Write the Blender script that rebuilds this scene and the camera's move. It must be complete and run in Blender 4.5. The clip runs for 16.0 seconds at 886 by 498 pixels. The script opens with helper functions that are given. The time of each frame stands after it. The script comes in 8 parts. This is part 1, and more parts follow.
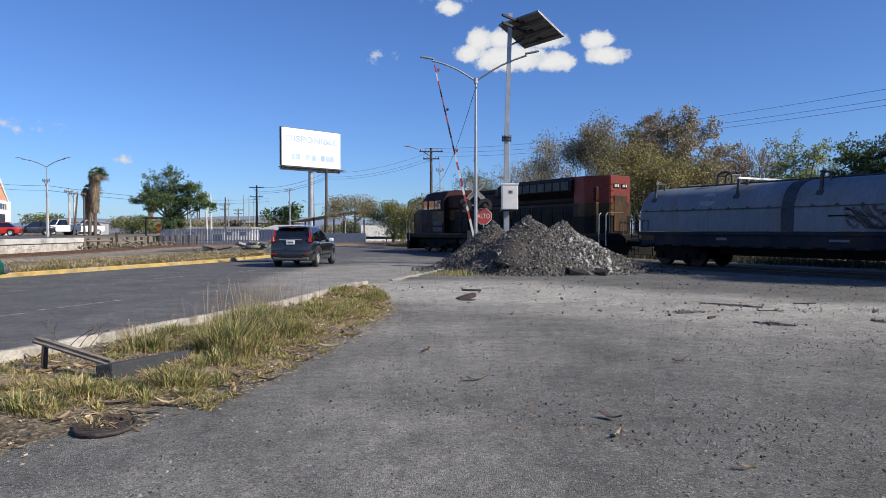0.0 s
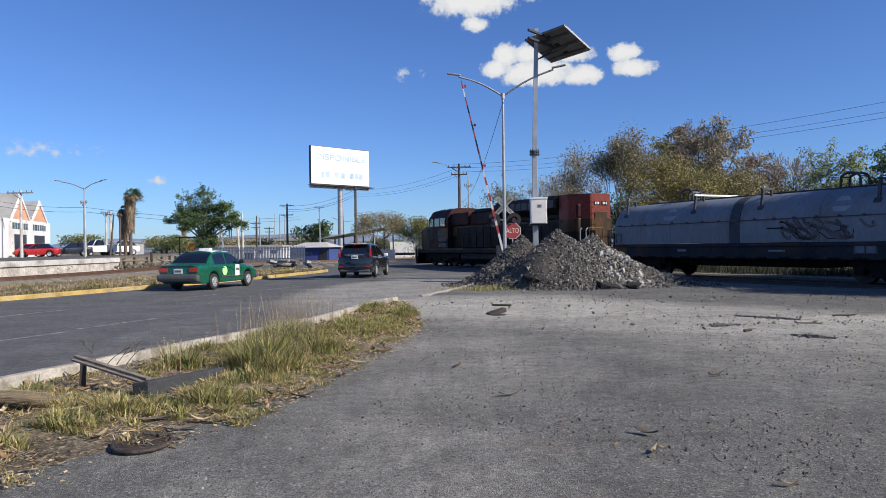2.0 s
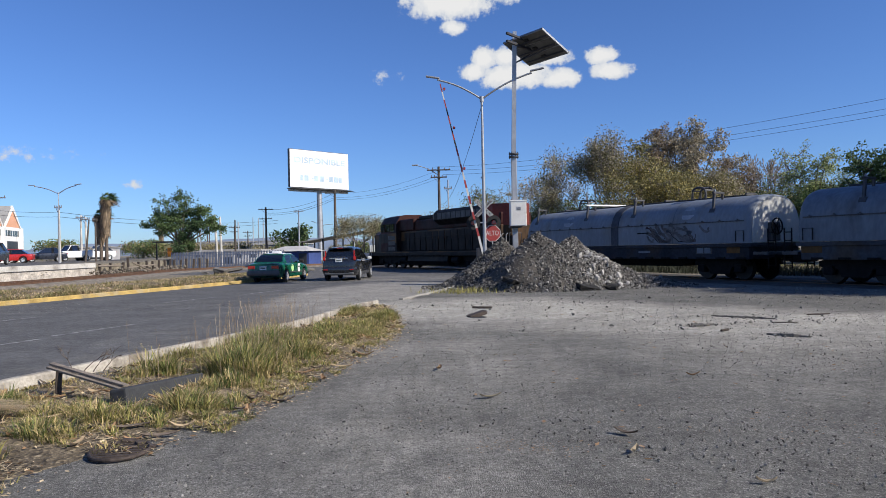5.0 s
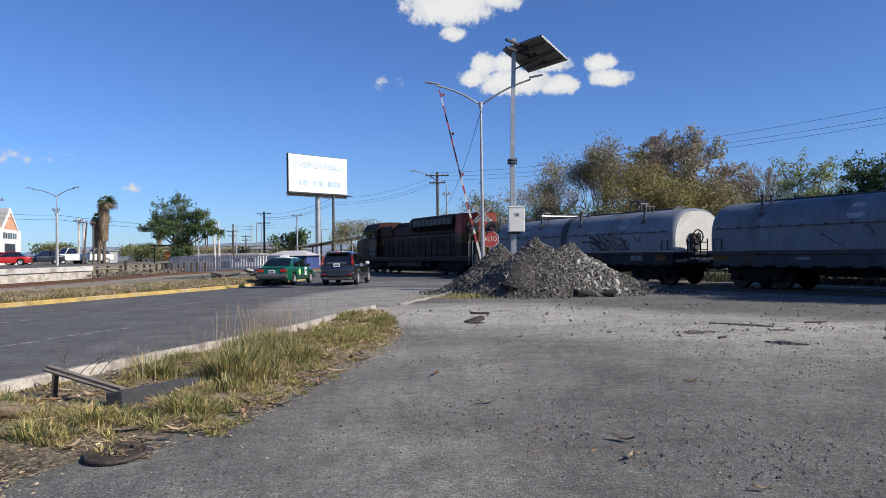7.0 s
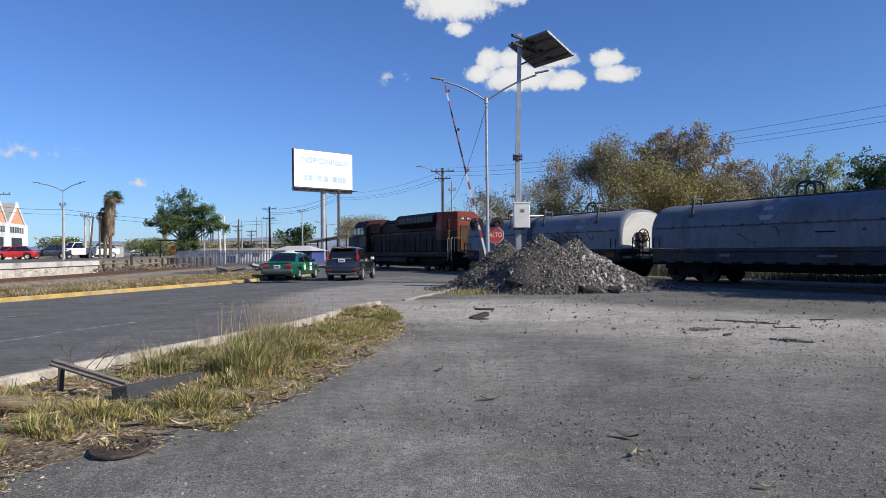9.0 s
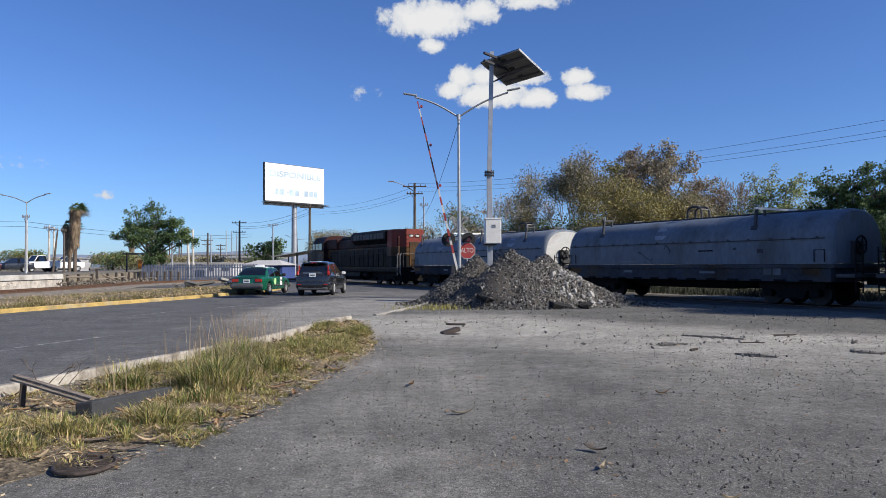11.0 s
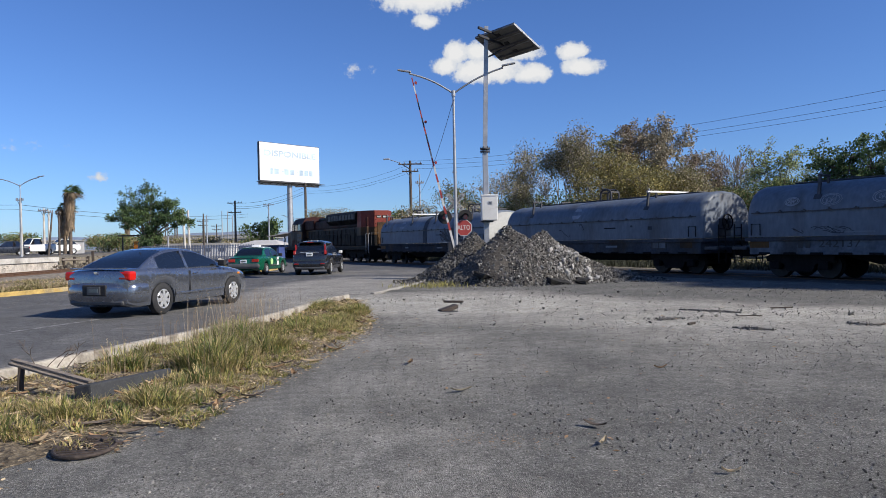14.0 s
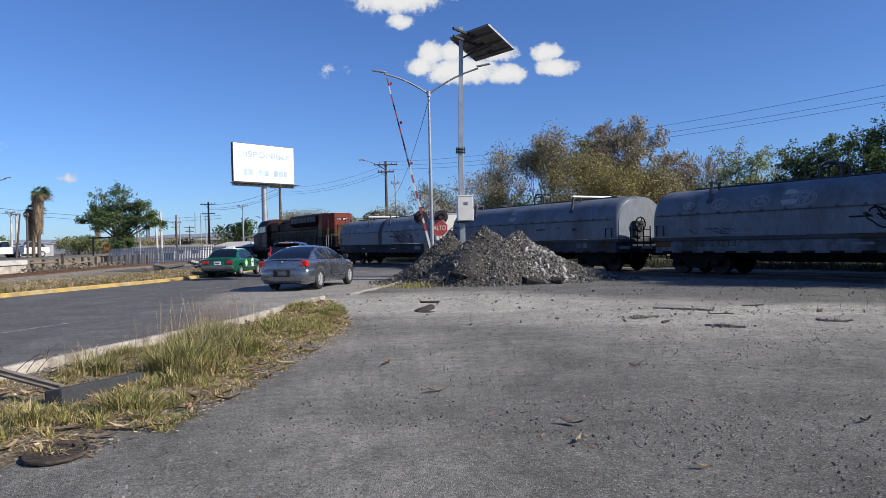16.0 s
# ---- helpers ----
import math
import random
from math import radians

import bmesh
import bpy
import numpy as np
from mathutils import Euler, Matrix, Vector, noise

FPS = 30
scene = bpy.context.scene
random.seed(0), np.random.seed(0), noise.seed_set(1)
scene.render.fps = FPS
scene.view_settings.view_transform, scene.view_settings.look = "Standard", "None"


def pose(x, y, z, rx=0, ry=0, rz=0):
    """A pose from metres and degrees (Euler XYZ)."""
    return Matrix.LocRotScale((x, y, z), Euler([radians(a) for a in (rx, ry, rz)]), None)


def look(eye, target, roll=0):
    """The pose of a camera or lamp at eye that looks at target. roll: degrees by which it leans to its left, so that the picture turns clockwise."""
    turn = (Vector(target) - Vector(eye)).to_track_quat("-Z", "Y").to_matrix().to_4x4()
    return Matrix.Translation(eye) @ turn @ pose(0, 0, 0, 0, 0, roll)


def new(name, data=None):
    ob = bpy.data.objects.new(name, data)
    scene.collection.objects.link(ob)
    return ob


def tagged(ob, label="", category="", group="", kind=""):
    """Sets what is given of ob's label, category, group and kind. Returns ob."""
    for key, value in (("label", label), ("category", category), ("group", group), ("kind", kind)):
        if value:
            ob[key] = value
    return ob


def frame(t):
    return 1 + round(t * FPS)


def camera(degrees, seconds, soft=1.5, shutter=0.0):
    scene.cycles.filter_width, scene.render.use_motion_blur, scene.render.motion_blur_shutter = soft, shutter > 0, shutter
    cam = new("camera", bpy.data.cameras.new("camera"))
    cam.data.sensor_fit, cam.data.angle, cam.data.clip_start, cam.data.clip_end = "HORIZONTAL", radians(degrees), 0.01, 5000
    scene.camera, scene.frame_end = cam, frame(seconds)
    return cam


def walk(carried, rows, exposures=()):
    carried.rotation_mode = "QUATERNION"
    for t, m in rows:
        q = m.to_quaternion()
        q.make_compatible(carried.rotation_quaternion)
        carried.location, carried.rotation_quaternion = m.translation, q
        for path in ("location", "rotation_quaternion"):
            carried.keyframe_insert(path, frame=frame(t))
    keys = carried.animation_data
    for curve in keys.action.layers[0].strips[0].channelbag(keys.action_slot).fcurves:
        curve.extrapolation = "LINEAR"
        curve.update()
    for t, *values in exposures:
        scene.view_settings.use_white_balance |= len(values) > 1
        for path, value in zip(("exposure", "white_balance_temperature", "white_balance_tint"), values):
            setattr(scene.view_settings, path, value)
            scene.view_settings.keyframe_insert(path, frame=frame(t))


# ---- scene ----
cam = camera(65.0, 16.0, soft=0.65)
PATH = [
    (0, (0.0, 0.0, 1.499), (0.0, 2.0, 1.446), -0.0),
    (0.5, (-0.018, -0.012, 1.49), (-0.051, 1.988, 1.477), -0.1),
    (1, (-0.008, -0.003, 1.497), (-0.069, 1.996, 1.463), -0.7),
    (1.5, (-0.007, -0.004, 1.494), (-0.09, 1.994, 1.464), -0.7),
    (2, (-0.008, 0.001, 1.496), (-0.091, 1.999, 1.488), -0.8),
    (2.5, (-0.007, -0.002, 1.495), (-0.084, 1.996, 1.498), -0.6),
    (3, (-0.01, -0.008, 1.492), (-0.083, 1.99, 1.509), -0.5),
    (3.5, (-0.012, -0.001, 1.498), (-0.069, 1.999, 1.512), -0.6),
    (4, (-0.012, -0.011, 1.496), (-0.044, 1.989, 1.502), -1.0),
    (6.5, (-0.004, -0.003, 1.503), (-0.029, 1.997, 1.5), -1.3),
    (7, (-0.009, -0.014, 1.493), (-0.029, 1.986, 1.508), -0.8),
    (7.5, (-0.009, -0.014, 1.497), (-0.038, 1.986, 1.518), -0.3),
    (8, (-0.004, -0.013, 1.5), (-0.04, 1.986, 1.501), -0.6),
    (10.5, (-0.005, -0.011, 1.498), (-0.028, 1.989, 1.524), -0.3),
    (11, (-0.002, -0.052, 1.493), (0.045, 1.947, 1.539), -0.3),
    (11.5, (-0.007, -0.016, 1.494), (0.07, 1.982, 1.514), -0.7),
    (12, (-0.008, -0.017, 1.498), (0.07, 1.981, 1.479), -1.4),
    (12.5, (-0.002, -0.005, 1.498), (0.07, 1.993, 1.452), -1.8),
    (13, (0.001, -0.014, 1.493), (0.07, 1.984, 1.445), -1.6),
    (13.5, (0.0, -0.007, 1.502), (0.063, 1.992, 1.487), -0.9),
    (14, (-0.008, -0.01, 1.497), (0.048, 1.989, 1.478), -1.1),
    (14.5, (-0.009, -0.006, 1.494), (0.065, 1.992, 1.469), -1.2),
    (15, (-0.006, -0.014, 1.499), (0.097, 1.983, 1.474), -1.5),
    (15.5, (-0.012, -0.01, 1.496), (0.106, 1.987, 1.471), -1.5),
    (16, (-0.012, -0.02, 1.494), (0.113, 1.976, 1.475), -1.4),
]
walk(cam, [(t, look(e, g, r)) for t, e, g, r in PATH])

# ---- world, sun, exposure ----
SUN_EL, SUN_DIR = radians(34), Vector((0.90, -0.43, 0)).normalized()
world = bpy.data.worlds.new("world")
scene.world = world
world.use_nodes = True


def build_sky():
    nt = world.node_tree
    nt.nodes.clear()
    N, L = nt.nodes.new, nt.links.new
    out, bg, sky = N("ShaderNodeOutputWorld"), N("ShaderNodeBackground"), N("ShaderNodeTexSky")
    sky.sky_type, sky.sun_disc = "NISHITA", False
    sky.sun_elevation, sky.sun_rotation = SUN_EL, math.atan2(SUN_DIR.x, SUN_DIR.y)
    sky.altitude, sky.air_density, sky.dust_density, sky.ozone_density = 500, 1.0, 0.35, 2.6
    bg.inputs["Strength"].default_value = SKY
    geo = N("ShaderNodeTexCoord")
    # cumulus clouds: soft blobs round given bearings, broken by noise
    def math_node(op, a, b=None, c=None):
        n = N("ShaderNodeMath")
        n.operation = op
        for i, v in enumerate((a, b, c)):
            if v is None:
                continue
            if isinstance(v, (int, float)):
                n.inputs[i].default_value = v
            else:
                L(v, n.inputs[i])
        return n.outputs[0]
    sep = N("ShaderNodeSeparateXYZ")
    L(geo.outputs["Generated"], sep.inputs[0])
    az = math_node("ARCTAN2", sep.outputs[0], sep.outputs[1])
    el = math_node("ARCSINE", sep.outputs[2])
    comb = N("ShaderNodeCombineXYZ")
    L(az, comb.inputs[0]); L(el, comb.inputs[1])
    def noise_node(scale, detail, rough):
        n = N("ShaderNodeTexNoise")
        n.inputs["Scale"].default_value, n.inputs["Detail"].default_value, n.inputs["Roughness"].default_value = scale, detail, rough
        L(comb.outputs[0], n.inputs["Vector"])
        return n.outputs["Fac"]
    n1, n2 = noise_node(55, 7, 0.62), noise_node(150, 5, 0.6)
    wob = math_node("ADD", math_node("MULTIPLY", math_node("SUBTRACT", n1, 0.5), 1.25), math_node("MULTIPLY", math_node("SUBTRACT", n2, 0.5), 0.45))
    total = None
    for a, e, ra, re, w in CLOUDS:
        dx = math_node("DIVIDE", math_node("SUBTRACT", az, radians(a)), radians(ra))
        dy = math_node("DIVIDE", math_node("SUBTRACT", el, radians(e)), radians(re))
        d = math_node("SQRT", math_node("ADD", math_node("MULTIPLY", dx, dx), math_node("MULTIPLY", dy, dy)))
        v = math_node("MULTIPLY", math_node("SUBTRACT", 1.0, d), w)
        total = v if total is None else math_node("MAXIMUM", total, v)
    dens = math_node("ADD", total, wob)
    ramp = N("ShaderNodeMapRange")
    ramp.interpolation_type = "SMOOTHSTEP"
    L(dens, ramp.inputs["Value"])
    ramp.inputs["From Min"].default_value, ramp.inputs["From Max"].default_value = 0.0, 0.42
    fac = ramp.outputs[0]
    # far-off cumulus everywhere else, sparse, so that reflections see a like sky
    mix, shade = N("ShaderNodeMix"), N("ShaderNodeMix")
    shade.data_type = mix.data_type = "RGBA"
    shade.inputs[6].default_value, shade.inputs[7].default_value = (*[c * CLOUD for c in (0.66, 0.73, 0.84)], 1), (*[c * CLOUD for c in (1.0, 1.0, 1.0)], 1)
    lit = N("ShaderNodeMapRange")
    L(dens, lit.inputs["Value"])
    lit.inputs["From Min"].default_value, lit.inputs["From Max"].default_value = 0.05, 0.75
    L(lit.outputs[0], shade.inputs[0])
    tint = N("ShaderNodeMix")
    tint.data_type, tint.blend_type = "RGBA", "MULTIPLY"
    tint.inputs[0].default_value = 1.0
    tint.inputs[7].default_value = (0.72, 1.02, 1.60, 1)
    L(sky.outputs[0], tint.inputs[6])
    L(fac, mix.inputs[0]); L(tint.outputs[2], mix.inputs[6]); L(shade.outputs[2], mix.inputs[7])
    L(mix.outputs[2], bg.inputs["Color"]); L(bg.outputs[0], out.inputs["Surface"])


SKY, CLOUD = 0.0655, 9.8
# bearing, height, half width, half height (degrees), weight
CLOUDS = [(3.1, 15.2, 1.4, 1.1, 1.2), (2.1, 14.2, 1.3, 0.85, 1.2), (4.7, 15.2, 1.6, 0.95, 1.1), (5.4, 13.8, 3.8, 1.2, 1.3), (9.2, 13.4, 2.0, 0.9, 1.2), (8.4, 15.0, 2.0, 0.75, 0.9),
          (12.4, 14.9, 1.6, 0.8, 1.2), (13.1, 13.7, 1.9, 0.85, 1.2), (0.2, 19.6, 4.5, 1.7, 1.3), (4.6, 20.2, 2.1, 1.1, 1.1), (8.4, 20.7, 3.8, 0.7, 0.8), (0.5, 17.6, 1.4, 0.7, 1.0),
          (-5.4, 14.0, 1.1, 0.5, 0.2), (-8.4, 22.2, 2.0, 0.7, 0.6),
          (-32.4, 7.4, 3.0, 0.55, 0.2), (-24.7, 5.3, 0.95, 0.36, 0.32), (60, 18, 9, 2.2, 1.1), (110, 24, 12, 3, 1.1), (-80, 16, 9, 2, 1.0), (-140, 25, 12, 3, 1.0), (170, 15, 10, 2, 1.0)]
build_sky()
sun = new("sun", bpy.data.lights.new("sun", "SUN"))
sun.data.energy, sun.data.angle, sun.data.color = 5.0, radians(0.53), (1.0, 0.93, 0.83)
sun.matrix_world = look(Vector(SUN_DIR) * 60 * math.cos(SUN_EL) + Vector((0, 0, 60 * math.sin(SUN_EL))), (0, 0, 0))
scene.view_settings.exposure = 0.36


# ---- materials ----
def mat(name, color, rough=0.7, metal=0.0, vary=0.25, scale=3.0, fine=40.0, bump=0.0, second=None, mask=(0.5, 0.65), mask_scale=1.5, island=0.0, obj=0.0, coat=0.0, glow=0.0, trans=0.0, stretch=None, bump_scale=None, spec=0.5):
    """A painted, dusty or grained surface: base colour varied at two scales, an optional second colour in blotches, fine relief."""
    m = bpy.data.materials.new(name)
    m.use_nodes = True
    nt = m.node_tree
    N, L = nt.nodes.new, nt.links.new
    b = nt.nodes["Principled BSDF"]
    tc = N("ShaderNodeTexCoord")
    vec = tc.outputs["Object"]
    if stretch:
        mp = N("ShaderNodeMapping")
        mp.inputs["Scale"].default_value = stretch
        L(vec, mp.inputs[0])
        vec = mp.outputs[0]
    def nz(s, d=4.0):
        n = N("ShaderNodeTexNoise")
        n.inputs["Scale"].default_value, n.inputs["Detail"].default_value = s, d
        L(vec, n.inputs["Vector"])
        return n.outputs["Fac"]
    def mr(src, a, c, lo, hi):
        n = N("ShaderNodeMapRange")
        L(src, n.inputs[0])
        for i, v in enumerate((a, c, lo, hi)):
            n.inputs[i + 1].default_value = v
        return n.outputs[0]
    def mixc(fac, a, c, blend="MIX"):
        n = N("ShaderNodeMix")
        n.data_type, n.blend_type = "RGBA", blend
        for i, v in ((0, fac), (6, a), (7, c)):
            if isinstance(v, float):
                n.inputs[i].default_value = v
            elif isinstance(v, tuple):
                n.inputs[i].default_value = (*v, 1)
            else:
                L(v, n.inputs[i])
        return n.outputs[2]
    col = tuple(color)
    if second:
        col = mixc(mr(nz(mask_scale, 6.0), mask[0], mask[1], 0.0, 1.0), col, tuple(second))
    big, small = mr(nz(scale), 0.3, 0.7, 1 - vary, 1 + vary), mr(nz(fine, 3.0), 0.3, 0.7, 1 - vary * 0.8, 1 + vary * 0.8)
    mu = N("ShaderNodeMath")
    mu.operation = "MULTIPLY"
    L(big, mu.inputs[0]); L(small, mu.inputs[1])
    val = mu.outputs[0]
    for amount, node, sock in ((island, "ShaderNodeNewGeometry", "Random Per Island"), (obj, "ShaderNodeObjectInfo", "Random")):
        if amount:
            r = N(node)
            m2 = N("ShaderNodeMath")
            m2.operation = "MULTIPLY"
            L(val, m2.inputs[0]); L(mr(r.outputs[sock], 0, 1, 1 - amount, 1 + amount), m2.inputs[1])
            val = m2.outputs[0]
    hsv = N("ShaderNodeHueSaturation")
    L(val, hsv.inputs["Value"])
    if isinstance(col, tuple):
        hsv.inputs["Color"].default_value = (*col, 1)
    else:
        L(col, hsv.inputs["Color"])
    L(hsv.outputs[0], b.inputs["Base Color"])
    L(mr(nz(scale * 2.5), 0.3, 0.7, max(0.02, rough - 0.1), min(1, rough + 0.1)), b.inputs["Roughness"])
    b.inputs["Metallic"].default_value = metal
    b.inputs["Coat Weight"].default_value = coat
    b.inputs["Specular IOR Level"].default_value = spec
    b.inputs["Coat Roughness"].default_value = 0.08
    if bump:
        bn = N("ShaderNodeBump")
        bn.inputs["Strength"].default_value, bn.inputs["Distance"].default_value = bump, 0.02
        L(nz(bump_scale or fine, 5.0), bn.inputs["Height"])
        L(bn.outputs[0], b.inputs["Normal"])
    if glow:
        b.inputs["Emission Color"].default_value = (*color, 1)
        b.inputs["Emission Strength"].default_value = glow
    if trans:
        t = N("ShaderNodeBsdfTranslucent")
        L(hsv.outputs[0], t.inputs[0])
        mx = N("ShaderNodeMixShader")
        mx.inputs[0].default_value = trans
        L(b.outputs[0], mx.inputs[1]); L(t.outputs[0], mx.inputs[2])
        L(mx.outputs[0], nt.nodes["Material Output"].inputs[0])
    return m


def ground_mat(name, base, dust, speck, dusty=(0.46, 0.62), zones=(), fine=70.0, bump=0.5, flecks=1.0):
    """Worn asphalt or gravel: stone specks, dust in blotches, and zones (x, y, radius x, radius y, weight), paler or,
    below zero, darker.
    """
    m = bpy.data.materials.new(name)
    m.use_nodes = True
    nt = m.node_tree
    N, L = nt.nodes.new, nt.links.new
    b = nt.nodes["Principled BSDF"]
    tc = N("ShaderNodeTexCoord")
    vec = tc.outputs["Object"]
    def nz(s, d=5.0, r=0.55):
        n = N("ShaderNodeTexNoise")
        n.inputs["Scale"].default_value, n.inputs["Detail"].default_value, n.inputs["Roughness"].default_value = s, d, r
        L(vec, n.inputs["Vector"])
        return n.outputs["Fac"]
    def mr(src, a, c, lo, hi):
        n = N("ShaderNodeMapRange")
        L(src, n.inputs[0])
        for i, v in enumerate((a, c, lo, hi)):
            n.inputs[i + 1].default_value = v
        return n.outputs[0]
    def ma(op, a, c):
        n = N("ShaderNodeMath")
        n.operation = op
        for i, v in enumerate((a, c)):
            if isinstance(v, (int, float)):
                n.inputs[i].default_value = v
            else:
                L(v, n.inputs[i])
        return n.outputs[0]
    def mixc(fac, a, c):
        n = N("ShaderNodeMix")
        n.data_type = "RGBA"
        for i, v in ((0, fac), (6, a), (7, c)):
            if isinstance(v, float):
                n.inputs[i].default_value = v
            elif isinstance(v, tuple):
                n.inputs[i].default_value = (*v, 1)
            else:
                L(v, n.inputs[i])
        return n.outputs[2]
    sep = N("ShaderNodeSeparateXYZ")
    L(vec, sep.inputs[0])
    wear = ma("ADD", ma("MULTIPLY", nz(0.35), 0.6), ma("MULTIPLY", nz(1.7), 0.4))
    for x, y, rx, ry, w in zones:
        dx, dy = ma("DIVIDE", ma("SUBTRACT", sep.outputs[0], x), rx), ma("DIVIDE", ma("SUBTRACT", sep.outputs[1], y), ry)
        d = ma("ADD", ma("MULTIPLY", dx, dx), ma("MULTIPLY", dy, dy))
        wear = ma("ADD", wear, ma("MULTIPLY", mr(d, 0.0, 1.3, 1.0, 0.0), w))
    col = mixc(mr(wear, dusty[0], dusty[1], 0.0, 1.0), base, dust)
    vor = N("ShaderNodeTexVoronoi")
    vor.inputs["Scale"].default_value = fine
    L(vec, vor.inputs["Vector"])
    spk = N("ShaderNodeSeparateColor")
    L(vor.outputs["Color"], spk.inputs[0])
    col = mixc(ma("MULTIPLY", mr(spk.outputs[0], 0.72, 0.95, 0.0, 1.0), 0.6), col, speck)
    col = mixc(ma("MULTIPLY", mr(spk.outputs[1], 0.70, 0.9, 0.0, 1.0), 0.6), col, tuple(c * 0.3 for c in base))
    vor2 = N("ShaderNodeTexVoronoi")
    vor2.inputs["Scale"].default_value = fine * 0.3
    L(vec, vor2.inputs["Vector"])
    sp2 = N("ShaderNodeSeparateColor")
    L(vor2.outputs["Color"], sp2.inputs[0])
    core = mr(vor2.outputs["Distance"], 0.22, 0.34, 1.0, 0.0)
    col = mixc(ma("MULTIPLY", ma("MULTIPLY", mr(sp2.outputs[0], 0.80, 0.86, 0.0, 1.0), core), 0.75 * flecks), col, speck)
    col = mixc(ma("MULTIPLY", ma("MULTIPLY", mr(sp2.outputs[1], 0.74, 0.80, 0.0, 1.0), core), 0.8 * flecks), col, tuple(c * 0.35 for c in base))
    val = ma("MULTIPLY", mr(nz(0.9), 0.3, 0.7, 0.80, 1.20), ma("MULTIPLY", mr(nz(7.0), 0.3, 0.7, 0.76, 1.24), mr(nz(38.0), 0.3, 0.7, 0.66, 1.34)))
    hsv = N("ShaderNodeHueSaturation")
    L(col, hsv.inputs["Color"]); L(val, hsv.inputs["Value"])
    L(hsv.outputs[0], b.inputs["Base Color"])
    b.inputs["Roughness"].default_value = 0.92
    b.inputs["Specular IOR Level"].default_value = 0.25
    bn = N("ShaderNodeBump")
    bn.inputs["Strength"].default_value, bn.inputs["Distance"].default_value = bump, 0.02
    L(ma("ADD", vor.outputs["Distance"], ma("MULTIPLY", nz(25.0), 1.2)), bn.inputs["Height"])
    L(bn.outputs[0], b.inputs["Normal"])
    return m


def glass_mat(name, tint, rough=0.03):
    m = bpy.data.materials.new(name)
    m.use_nodes = True
    b = m.node_tree.nodes["Principled BSDF"]
    b.inputs["Base Color"].default_value = (*tint, 1)
    b.inputs["Roughness"].default_value = rough
    b.inputs["Specular IOR Level"].default_value = 0.9
    b.inputs["IOR"].default_value = 1.75
    b.inputs["Transmission Weight"].default_value = 0.5
    return m


M = {}
M["soil"] = ground_mat("dry_soil", (0.17, 0.15, 0.11), (0.26, 0.22, 0.16), (0.30, 0.27, 0.22), fine=25)
M["lot"] = ground_mat("worn_gravel_asphalt", (0.128, 0.124, 0.111), (0.41, 0.388, 0.335), (0.33, 0.318, 0.285), dusty=(0.52, 1.10),
                      # the last zone keeps the ground before the railway darker
                      zones=[(4.5, 15.4, 6.0, 3.6, 0.52), (0.5, 17.8, 4.5, 3.4, 0.70), (10.5, 11.4, 8.0, 3.0, 0.42), (4.0, 10.5, 8.0, 4.0, 0.12), (2.2, 4.6, 1.0, 0.6, -0.25), (-1.2, 4.4, 2.0, 3.0, 0.12), (-0.4, 9.0, 1.6, 4.5, 0.12), (4.6, 3.8, 2.6, 2.2, -0.16), (14, 18.8, 10, 5.2, -0.65)], fine=120, bump=0.55)
M["road"] = ground_mat("road_asphalt", (0.100, 0.099, 0.098), (0.27, 0.255, 0.225), (0.15, 0.145, 0.135), dusty=(0.55, 1.0), zones=[(-2.4, 24.0, 3.4, 8.5, 0.95), (-5.2, 16, 1.0, 9, 0.12), (-2, 36, 4, 6, 0.2)], fine=110, bump=0.18, flecks=0.25)
M["verge"] = ground_mat("verge_soil", (0.095, 0.075, 0.050), (0.27, 0.215, 0.14), (0.32, 0.26, 0.17), dusty=(0.42, 0.62), fine=30, bump=0.8)
M["kerb"] = mat("kerb_concrete", (0.35, 0.32, 0.27), 0.9, vary=0.22, scale=2.0, fine=30, bump=0.5, second=(0.17, 0.145, 0.115), mask=(0.47, 0.62), mask_scale=3.0)
M["yellow_kerb"] = mat("yellow_kerb_paint", (0.38, 0.265, 0.085), 0.85, vary=0.3, scale=2, fine=25, bump=0.4, second=(0.33, 0.26, 0.14), mask=(0.50, 0.62), mask_scale=2.2)
M["lane"] = mat("worn_lane_paint", (0.27, 0.27, 0.26), 0.9, vary=0.3, fine=20, second=(0.11, 0.11, 0.11), mask=(0.42, 0.55), mask_scale=4)
M["concrete"] = mat("weathered_concrete", (0.48, 0.46, 0.42), 0.9, vary=0.2, scale=0.6, fine=14, bump=0.4, second=(0.24, 0.22, 0.19), mask=(0.52, 0.68), mask_scale=0.8)
M["concrete_dark"] = mat("grimy_concrete", (0.26, 0.245, 0.22), 0.9, vary=0.25, scale=2, fine=14, bump=0.4)
M["rubble_wall"] = mat("stone_masonry", (0.42, 0.38, 0.33), 0.95, vary=0.35, scale=2.5, fine=12, bump=1.0)
M["rail"] = mat("rusty_rail", (0.17, 0.10, 0.065), 0.6, 0.6, vary=0.25, scale=4)
# near-black track bed: the train's deep shadow is put into its colour
M["shadowed_bed"] = mat("shadowed_track_bed", (0.045, 0.041, 0.037), 0.95, vary=0.4, scale=1.5, fine=22, bump=1.0)
M["ballast"] = mat("ballast", (0.165, 0.142, 0.112), 0.95, vary=0.4, scale=3, fine=22, bump=1.0)
M["heap"] = mat("heap_soil", (0.052, 0.045, 0.037), 0.95, vary=0.4, scale=1.2, fine=14, bump=1.0)
M["stone"] = mat("broken_asphalt_stone", (0.098, 0.092, 0.083), 0.92, vary=0.22, scale=4, fine=30, bump=0.5, island=0.92)
